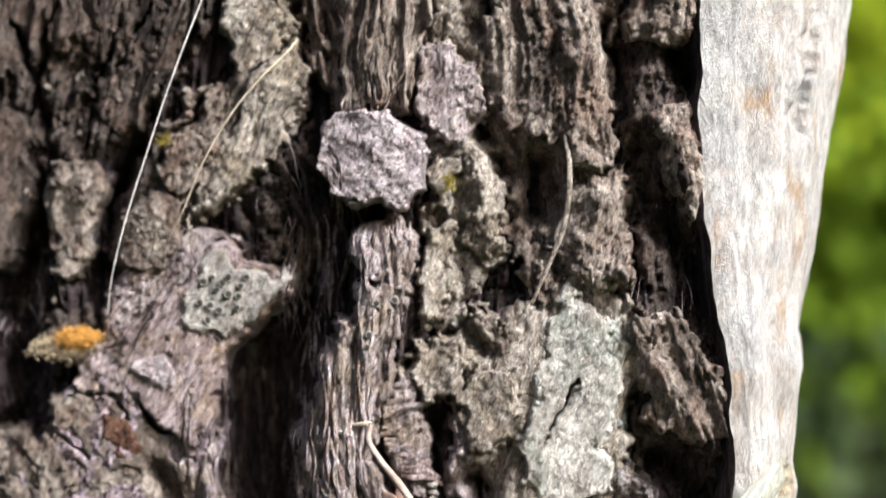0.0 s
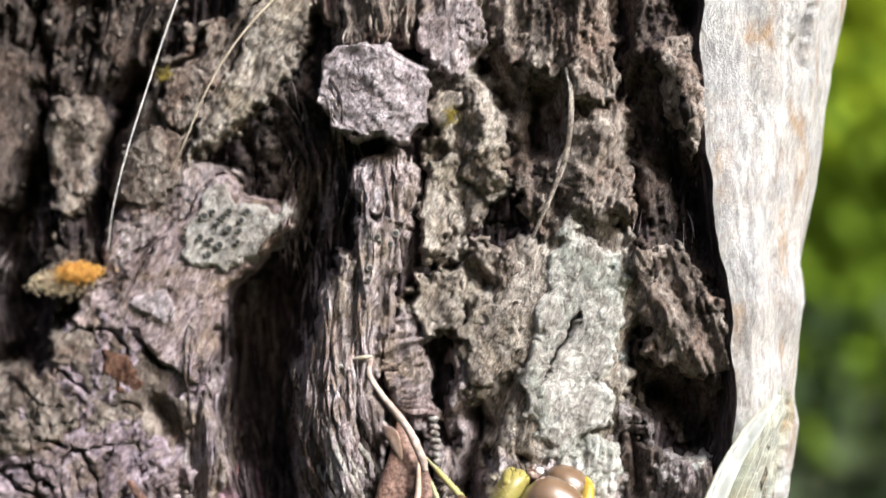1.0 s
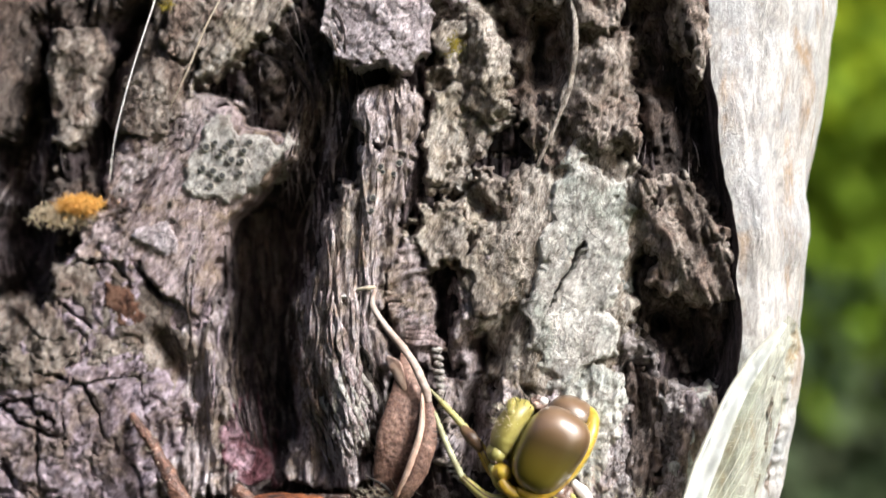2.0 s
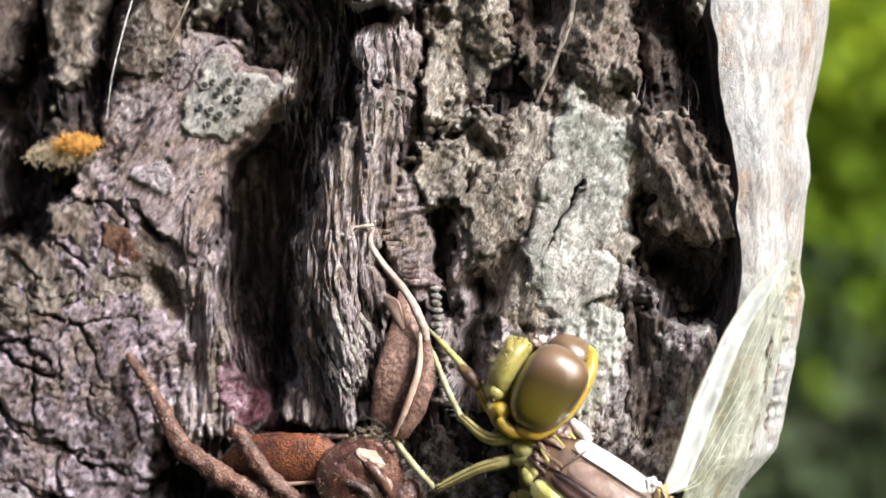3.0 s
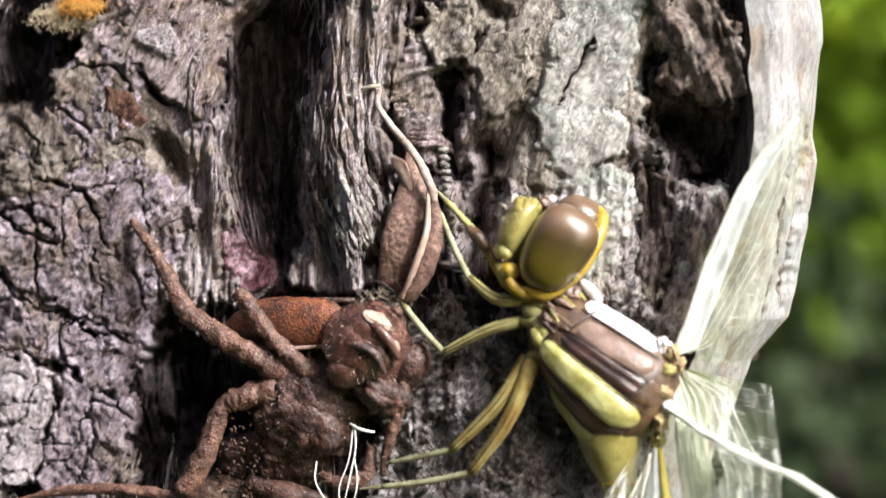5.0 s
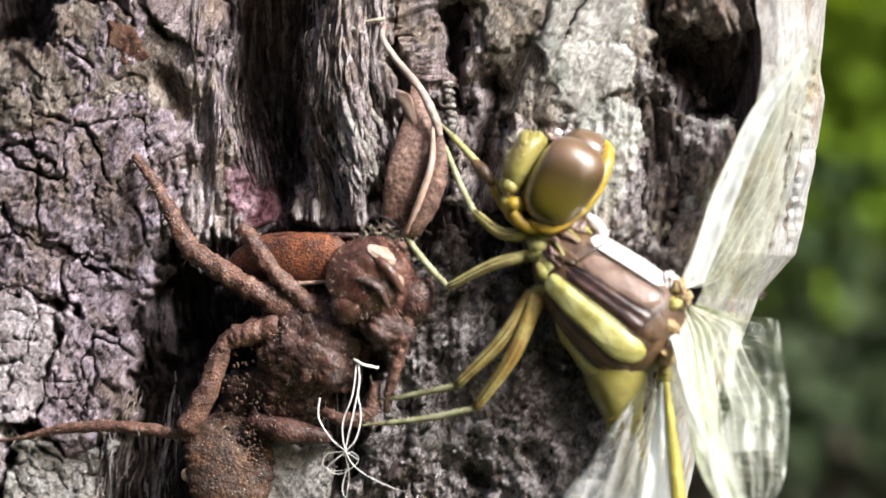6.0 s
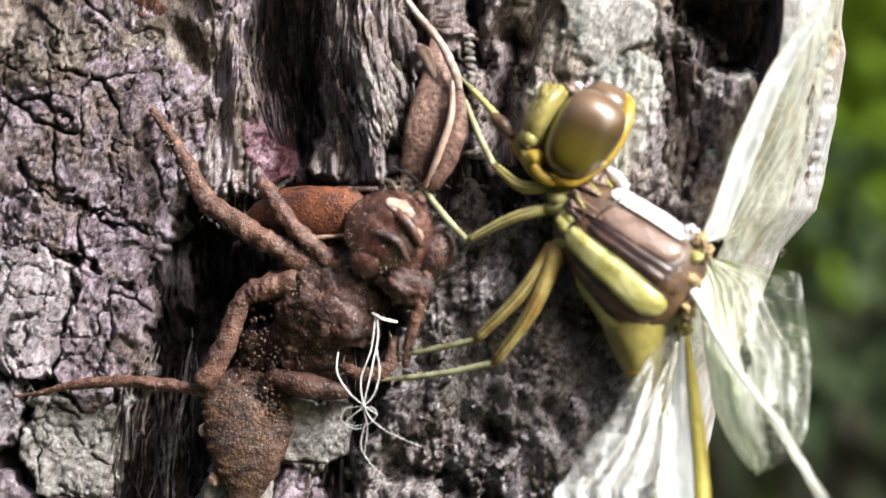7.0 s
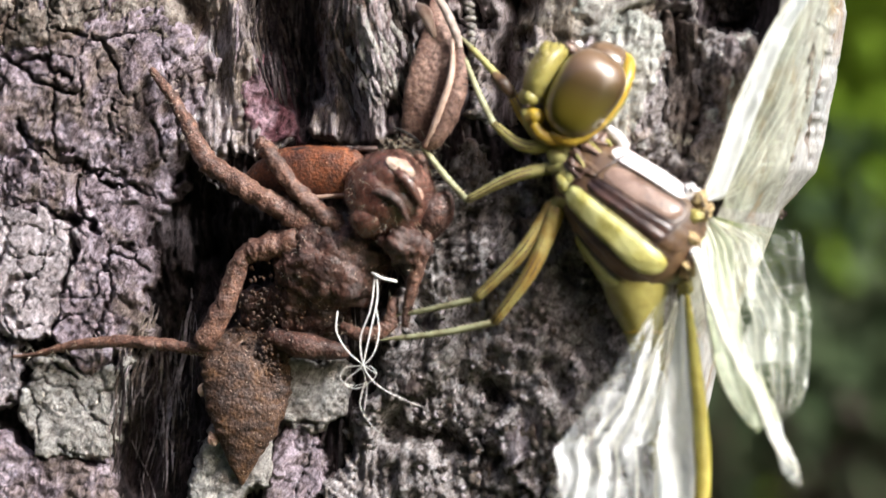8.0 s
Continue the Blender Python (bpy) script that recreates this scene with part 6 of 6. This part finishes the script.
for pts, r in (([(-5.30, -2.32, -12.28), (-5.23, -2.54, -13.64), (-5.61, -2.54, -15.58), (-6.00, -2.24, -17.55), (-5.81, -1.89, -18.87), (-6.01, -1.44, -20.53)], 0.065),
               ([(-5.37, -2.20, -12.35), (-5.61, -2.64, -14.28), (-6.19, -2.39, -16.08), (-5.86, -2.28, -17.87), (-4.95, -2.21, -18.84), (-3.65, -2.05, -19.50), (-2.68, -1.70, -19.90)], 0.055),
               ([(-7.53, -1.44, -14.50), (-7.58, -1.73, -15.63), (-6.91, -2.10, -16.75), (-6.06, -2.32, -17.48), (-5.28, -2.33, -18.02)], 0.06),
               ([(-5.30, -2.22, -14.30), (-5.12, -2.47, -15.59), (-5.44, -2.49, -16.88), (-6.19, -2.19, -17.71), (-7.08, -1.66, -18.56), (-6.26, -1.77, -18.88), (-5.28, -2.23, -18.13), (-5.60, -2.34, -17.60), (-6.19, -2.19, -17.81)], 0.05),
               ([(-6.06, -2.22, -17.55), (-7.08, -1.76, -17.74), (-7.32, -1.50, -18.41), (-6.59, -1.69, -18.72), (-5.77, -2.00, -18.53)], 0.04),
               ([(-5.93, -1.96, -18.54), (-6.20, -1.49, -19.87), (-5.62, -1.34, -20.92), (-4.80, -1.15, -21.68)], 0.045)):
    put("breathing_thread", *tube(pts, [r * 0.75, r * 0.75, r * 0.5, r * 0.3], 7, 10), SILK, shed, "white thread-like lining of breathing tubes")

strand("plant_fibre", SILK, [(-13.48, 0.90, 34.31), (-14.51, 0.97, 31.92), (-16.08, 1.18, 27.83), (-17.50, 1.55, 23.73), (-18.76, 2.08, 19.96), (-19.70, 2.72, 16.51), (-20.14, 3.64, 13.86)], [0.03, 0.042, 0.04, 0.026], "long thin white fibre caught on the bark", "fibre")
strand("plant_fibre", FIBRE, [(-8.25, 0.35, 30.50), (-8.99, -0.06, 29.62), (-10.86, -0.08, 27.75), (-12.60, 0.27, 25.55), (-14.07, 0.76, 23.01), (-15.26, 1.37, 20.28), (-16.39, 2.46, 18.23)], [0.07, 0.06, 0.05, 0.03], "straw-coloured fibre lying across the bark", "fibre")
strand("plant_fibre", BARK_OLIVE, [(7.72, -3.81, 24.51), (7.96, -4.47, 22.49), (7.69, -4.40, 19.50), (6.86, -3.98, 17.17), (5.71, -3.28, 14.49)], [0.12, 0.19, 0.16, 0.1], "dull brown tendril hanging on the bark", "fibre")
strand("plant_fibre", SILK, [(-6.11, -0.81, 6.74), (-5.70, -1.12, 6.86), (-5.16, -1.26, 6.72), (-5.04, -0.99, 6.47)], [0.1, 0.14, 0.08], "tiny pale curl of fibre", "fibre")
strand("plant_fibre", FIBRE, [(-5.04, -1.09, 7.26), (-4.36, -1.57, 7.37), (-3.83, -1.60, 7.44)], [0.08, 0.12, 0.1], "tiny pale curl of fibre", "fibre")


def dry_leaf():
    leaf = thing("dry_leaf", "curled reddish-brown dry leaf on a pale stalk", "leaf")
    put("stalk", *tube([(-3.87, -1.19, 7.25), (-3.97, -1.47, 6.32), (-3.10, -1.99, 4.98), (-1.78, -2.54, 3.32), (-0.95, -2.65, 1.68), (-0.66, -2.53, 0.69)], [0.14, 0.17, 0.2, 0.24, 0.28, 0.2], 12, 10, lumps=0.2), STALK, leaf, "pale bent stalk")
    put("blade", *tube([(-2.05, -1.07, 3.68), (-1.92, -1.50, 2.02), (-2.05, -1.77, -0.30), (-2.45, -1.56, -2.28), (-3.12, -0.99, -4.28), (-3.46, -0.60, -4.95)], [0.25, 0.75, 1.35, 1.45, 0.9, 0.3], 28, 14, flat=0.32, lumps=0.07, seed=5), DRY_LEAF, leaf)
    put("rolled_edge", *tube([(-0.72, -2.31, 0.69), (-0.62, -2.54, -0.95), (-1.18, -2.49, -2.93), (-2.04, -2.07, -4.58), (-2.78, -1.48, -4.99)], [0.25, 0.5, 0.62, 0.5, 0.2], 16, 10, lumps=0.2, seed=7), DRY_LEAF, leaf)
    put("midrib", *tube([(-1.05, -2.63, 1.35), (-1.12, -2.91, -0.95), (-1.84, -2.82, -3.25), (-2.57, -2.23, -4.97)], [0.1, 0.2, 0.22, 0.12], 10, 10), DRY_EDGE, leaf, "pale rib")
    put("husk", *tube([(-3.11, -1.19, 3.18), (-2.61, -1.62, 2.68), (-2.05, -1.87, 1.35)], [0.2, 0.4, 0.15], 12, lumps=0.3), DRY_EDGE, leaf)
    rnd = random.Random(3)
    roots = [(lambda s: np.array((-2.78, -1.48, -4.99)) + s)(np.array([rnd.uniform(-2.2, 1.2), rnd.uniform(-0.4, 0.6), rnd.uniform(-0.6, 0.4)])) for _ in range(60)]
    hairs("leaf_hair", FIBRE, roots, [(rnd.uniform(-1, 1), rnd.uniform(-1, 0), rnd.uniform(-0.3, 1)) for _ in roots], 0.9, leaf, 9, 0.012)


dry_leaf()


def tuft(name, mat, centre, spread, count, seed, label, hair=0.36):
    """A fuzzy cushion of short curled threads."""
    rnd, pieces = random.Random(seed), []
    for k in range(count):
        p = np.array(centre) + np.array([rnd.gauss(0, spread[0]), -abs(rnd.gauss(0, 0.25)), rnd.gauss(0, spread[1])])
        w = np.array([rnd.gauss(0, 1), rnd.gauss(-0.3, 0.6), rnd.gauss(0, 0.7)])
        w = w / np.linalg.norm(w) * hair * rnd.uniform(0.6, 1.3)
        k2 = np.array([rnd.gauss(0, 0.15) for _ in range(3)])
        pieces.append(tube([p, p + w * 0.5 + k2, p + w], [0.02, 0.017, 0.008], 4, 2))
    return put(name, *joined(pieces), mat, None, label, "lichen", "tufts on the bark")


tuft("lichen_tuft", ORANGE_TUFT, (-21.94, 4.10, 12.40), (0.5, 0.22), 1500, 1, "small orange lichen tuft on brown bark")
tuft("lichen_tuft", CREAM_TUFT, (-22.98, 4.68, 11.75), (0.8, 0.26), 900, 2, "cream-coloured fuzzy lichen on brown bark")
tuft("moss_tuft", MOSS, (0.87, -1.83, 21.83), (0.16, 0.3), 70, 3, "speck of yellow moss on bark")
tuft("moss_tuft", MOSS, (-16.44, 2.48, 24.44), (0.12, 0.2), 40, 4, "speck of yellow moss on bark")


def lichen_cups(name, spots, r, label):
    """Small round fruiting cups: a raised rim with a dark disc."""
    group = thing(name, label, "lichen", "lichen cups on the bark")
    for k, (x, z) in enumerate(spots):
        rr = r * (0.75 + 0.5 * hash2(k, 3, 7))
        c = np.array([x, bark_top(x, z) - 0.05, z])
        a = np.linspace(0, 2 * math.pi, 13)
        put("cup_rim", *tube([c + np.array([rr * math.cos(t), 0.02 * math.sin(3 * t + k), rr * math.sin(t)]) for t in a], [rr * 0.22] * 13, 8, 2), CUP_RIM, group)
        put("cup_disc", *blob(c - np.array([0, 0.03, 0]), (rr * 0.9, 0.04, rr * 0.9), seg=(7, 12)), CUP_DISC, group)


lichen_cups("lichen_cups", [(-12.55, 15.10), (-11.91, 15.00), (-12.54, 16.14), (-13.25, 15.38), (-13.53, 16.14), (-14.06, 15.87), (-13.11, 14.13), (-13.82, 13.54), (-11.77, 15.62), (-13.68, 14.41), (-11.42, 16.14), (-12.0, 14.3), (-12.9, 15.8), (-14.3, 14.6)], 0.19, "cluster of dark round lichen cups on a grey flake")
lichen_cups("lichen_cups", [(-3.94, 12.72), (-4.04, 11.97), (-3.49, 14.57), (-2.73, 14.16), (-3.35, 14.26), (-2.39, 14.78)], 0.16, "small ringed lichen cups on grey bark")


# ---- surroundings ----
def ground_sheet():
    m, nt, b = material("leaf_litter", 0.95, 0.1)
    v = coords(nt, (0.02, 0.02, 0.02))
    nt.links.new(ramp(nt, noise_node(nt, v, 1.0, 6), [(0.35, (0.05, 0.04, 0.025)), (0.5, (0.07, 0.09, 0.03)), (0.65, (0.12, 0.16, 0.05))]), b.inputs["Base Color"])
    r = [0, 300, 1000, 4000, 20000, 100000, 900000]
    verts, faces, n = [(0, 0, -1200)], [], 48
    for k in r[1:]:
        verts += [(k * math.cos(2 * math.pi * c / n), k * math.sin(2 * math.pi * c / n), -1200 + 0.02 * min(k, 1000) * noise.noise((c, k, 0))) for c in range(n)]
    faces += [[0, 1 + c, 1 + (c + 1) % n] for c in range(n)]
    for q in range(len(r) - 2):
        faces += [[1 + q * n + c, 1 + (q + 1) * n + c, 1 + (q + 1) * n + (c + 1) % n, 1 + q * n + (c + 1) % n] for c in range(n)]
    put("ground", np.array(verts), faces, m, None, "grassy ground with leaf litter under the tree", "ground", "", "structure")


def leaf_mat(name, a, b_):
    m, nt, b = material(name, 0.9, 0.1)
    geo = nt.nodes.new("ShaderNodeNewGeometry")
    nt.links.new(ramp(nt, geo.outputs["Random Per Island"], [(0.0, a), (1.0, b_)]), b.inputs["Base Color"])
    b.inputs["Subsurface Weight"].default_value = 0.0
    b.inputs["Transmission Weight"].default_value = 0.0
    return m


def leaves(name, mat, count, lo, hi, size, seed, label):
    """A crowd of bent pointed leaves, one mesh."""
    rnd = np.random.RandomState(seed)
    c = rnd.uniform(lo, hi, (count, 3))
    ax, ay, az = rnd.uniform(-0.9, 0.9, count), rnd.uniform(-0.9, 0.9, count), rnd.uniform(0, 6.3, count)
    t = np.repeat(np.arange(7) / 6, 3)
    side = np.tile((-1.0, 0.0, 1.0), 7)
    w = 0.3 * np.sin(math.pi * np.minimum(1, t * 0.94 + 0.03)) ** 0.8
    p = np.stack([side * w, 0.12 * np.abs(side) - 0.35 * (t - 0.5) ** 2, t - 0.5], -1)[None] * (size * rnd.uniform(0.6, 1.3, count))[:, None, None]
    for a, (i, j) in ((ax, (1, 2)), (ay, (2, 0)), (az, (0, 1))):
        u, v = p[..., i].copy(), p[..., j].copy()
        p[..., i], p[..., j] = u * np.cos(a)[:, None] - v * np.sin(a)[:, None], u * np.sin(a)[:, None] + v * np.cos(a)[:, None]
    quad = np.array([[r * 3 + k, r * 3 + k + 1, r * 3 + k + 4, r * 3 + k + 3] for r in range(6) for k in range(2)])
    faces = (quad[None] + 21 * np.arange(count)[:, None, None]).reshape(-1, 4).tolist()
    put(name, (p + c[:, None]).reshape(-1, 3), faces, mat, None, label, "foliage", "", "stuff")


ground_sheet()
# Sun and shade on the foliage are put into these leaf colours.
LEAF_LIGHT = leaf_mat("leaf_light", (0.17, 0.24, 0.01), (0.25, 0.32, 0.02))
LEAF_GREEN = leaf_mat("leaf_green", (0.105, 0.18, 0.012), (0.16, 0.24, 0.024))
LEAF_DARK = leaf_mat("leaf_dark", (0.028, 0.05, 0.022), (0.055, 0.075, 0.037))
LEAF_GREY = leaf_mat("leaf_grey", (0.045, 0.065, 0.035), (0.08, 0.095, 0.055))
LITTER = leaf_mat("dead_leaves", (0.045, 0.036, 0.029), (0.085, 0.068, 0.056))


def far_hedge():
    """A distant bank of leaves that closes the view behind the tree."""
    m, nt, b = material("far_foliage", 0.95, 0.05)
    v = coords(nt, (0.02, 0.02, 0.02))
    nt.links.new(ramp(nt, noise_node(nt, v, 0.8, 4, 0.6), [(0.3, (0.05, 0.09, 0.008)), (0.48, (0.08, 0.135, 0.010)), (0.66, (0.13, 0.18, 0.012))]), b.inputs["Base Color"])
    xs, zs = np.linspace(-150, 900, 60), np.linspace(-1190, 900, 90)
    gx, gz = (a.ravel() for a in np.meshgrid(xs, zs))
    gy = 760 + 120 * fbm(gx * 0.012, gz * 0.012, 5, 4)
    put("backdrop", np.stack([gx, gy, gz], -1), grid_faces(len(zs), len(xs)).tolist(), m, None, "distant bank of green foliage", "backdrop", "", "structure")


far_hedge()
# light leaves high, dark leaves low: lighting done by colour, not lamps
leaves("bright_foliage", LEAF_LIGHT, 6000, (26, 235, 26), (130, 330, 90), 4.2, 1, "yellow-green foliage behind the trunk, coloured as sunlit")
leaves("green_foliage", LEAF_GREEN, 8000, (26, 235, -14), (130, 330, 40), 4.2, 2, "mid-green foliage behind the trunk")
leaves("shaded_foliage", LEAF_DARK, 2200, (26, 225, -34), (130, 300, 8), 4.2, 3, "dark leaves behind the trunk, shade put in their colour")
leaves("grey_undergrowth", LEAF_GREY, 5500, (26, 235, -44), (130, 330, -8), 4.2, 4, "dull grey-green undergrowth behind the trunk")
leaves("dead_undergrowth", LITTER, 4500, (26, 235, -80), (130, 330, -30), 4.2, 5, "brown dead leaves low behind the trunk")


def thicket():
    """Unseen ragged leaf wall, added to block skylight behind and beside camera; open sunward."""
    rnd = random.Random(12)
    verts, faces = [], []
    for k in range(5200):
        az, el = radians(rnd.uniform(105, 292)), radians(rnd.uniform(-38, 30))
        rad = rnd.uniform(900, 1700)
        c = np.array([math.cos(az) * math.cos(el), math.sin(az) * math.cos(el), math.sin(el)]) * rad
        if c[2] < -1150:
            continue
        r = np.array(Euler((rnd.uniform(-1, 1), rnd.uniform(-1, 1), az + math.pi / 2 + rnd.uniform(-0.6, 0.6))).to_matrix())
        s, at = rnd.uniform(90, 190), len(verts)
        for i in range(5):
            t = i / 4
            w = 0.3 * math.sin(math.pi * min(1, t * 0.92 + 0.04)) ** 0.8
            for side in (-1, 0, 1):
                verts.append(c + r @ (np.array([side * w, 0.1 * abs(side) - 0.3 * (t - 0.5) ** 2, t - 0.5]) * s))
        for i in range(4):
            for j in range(2):
                n = at + i * 3 + j
                faces.append([n, n + 1, n + 4, n + 3])
    put("thicket", np.array(verts), faces, LEAF_DARK, None, "unseen wall of dark leaves added to block skylight", "foliage", "", "stuff")


thicket()


# ---- what moves ----
def motions():
    """The wings quiver, and beat once in the middle of the clip."""
    up = (12.93, -6.16, -8.03)
    lo = (13.01, -5.98, -8.98)
    nu = (12.59, -7.47, -11.02)
    nl = (12.1, -7.40, -13.3)
    rest = (18.95, 6.43)
    right, wide = (1.0, 0.35, -0.45), (1.0, -0.2, -0.2)
    walk(far_fore, [(t, aim(up, tip, 15.6, c)) for t, tip, c in (
        (0.0, rest, right), (3.1, rest, right), (3.4, rest, right), (3.6, (19.49, 6.19), wide), (4.0, (19.80, 6.35), wide), (4.2, rest, right), (4.4, rest, right), (6.0, rest, right), (8.0, rest, right))])
    hang, side = (14.08, -20.78), (1.0, 0.1, 0.45)
    walk(far_hind, [(t, aim(lo, tip, 13.5, c)) for t, tip, c in (
        (0.0, hang, side), (3.2, hang, side), (3.4, (20.59, -10.33), (0.8, 0.0, 0.6)), (3.6, (26.54, -8.07), (0.2, 0.3, -0.9)), (4.0, (26.70, -8.61), (0.2, 0.3, -0.9)), (4.15, (22.61, -13.26), (0.8, 0.0, -0.2)), (4.3, (19.96, -16.82), side), (4.6, hang, side), (6.0, hang, side), (8.0, hang, side))])
    edge, flat = (0.05, 1.0, 0.0), (0.1, 0.1, -1.0)
    walk(near_fore, [(t, aim(nu, tip, 15.6, c)) for t, tip, c in (
        (0.0, (17.53, -20.19), edge), (3.0, (17.53, -20.19), edge), (3.3, (23.45, -11.56), (0.0, 0.6, -0.8)), (3.6, (25.29, -2.28), flat), (3.8, (23.03, -5.16), flat), (3.9, (25.50, -3.33), flat), (4.0, (26.40, -2.49), flat), (4.1, (26.36, -3.53), flat), (4.2, (21.33, -5.25), (0.0, 0.5, -0.8)),
        (4.4, (17.78, -16.48), edge), (4.6, (20.86, -15.23), edge), (5.8, (20.70, -19.40), edge), (5.9, (17.54, -18.89), edge), (6.0, (14.03, -19.35), edge), (6.1, (15.87, -19.55), edge), (6.2, (12.03, -20.22), (0.5, 0.9, 0.0)),
        (6.3, (11.98, -20.47), (0.5, 0.9, 0.0)), (6.4, (18.53, -20.23), edge), (6.5, (17.54, -21.15), edge), (6.7, (17.03, -21.04), edge), (6.9, (14.97, -21.30), edge), (7.0, (18.07, -21.32), edge), (7.3, (17.18, -21.50), edge),
        (7.5, (17.11, -21.50), edge), (7.7, (15.94, -21.00), edge), (8.0, (15.91, -21.89), (0.2, 1.0, 0.0)))])
    down, left = (12.75, -29.4), (-1.0, 0.1, -0.1)
    walk(near_hind, [(t, aim(nl, tip, 17.0, c)) for t, tip, c in (
        (0.0, down, left), (2.9, down, left), (3.1, (4.17, -14.00), (-0.6, 0.2, -0.6)), (3.3, (-3.25, -5.94), (-0.2, 0.2, -1.0)), (3.4, (2.12, -8.54), (-0.2, 0.2, -1.0)), (3.5, (2.44, -9.04), (-0.2, 0.2, -1.0)), (3.7, (3.39, -10.59), (-0.4, 0.2, -1.0)), (4.0, (7.59, -11.53), (-0.6, 0.2, -0.8)),
        (4.2, (10.46, -19.83), left), (4.4, down, left), (6.0, down, left), (6.5, down, left), (8.0, down, left))])


motions()
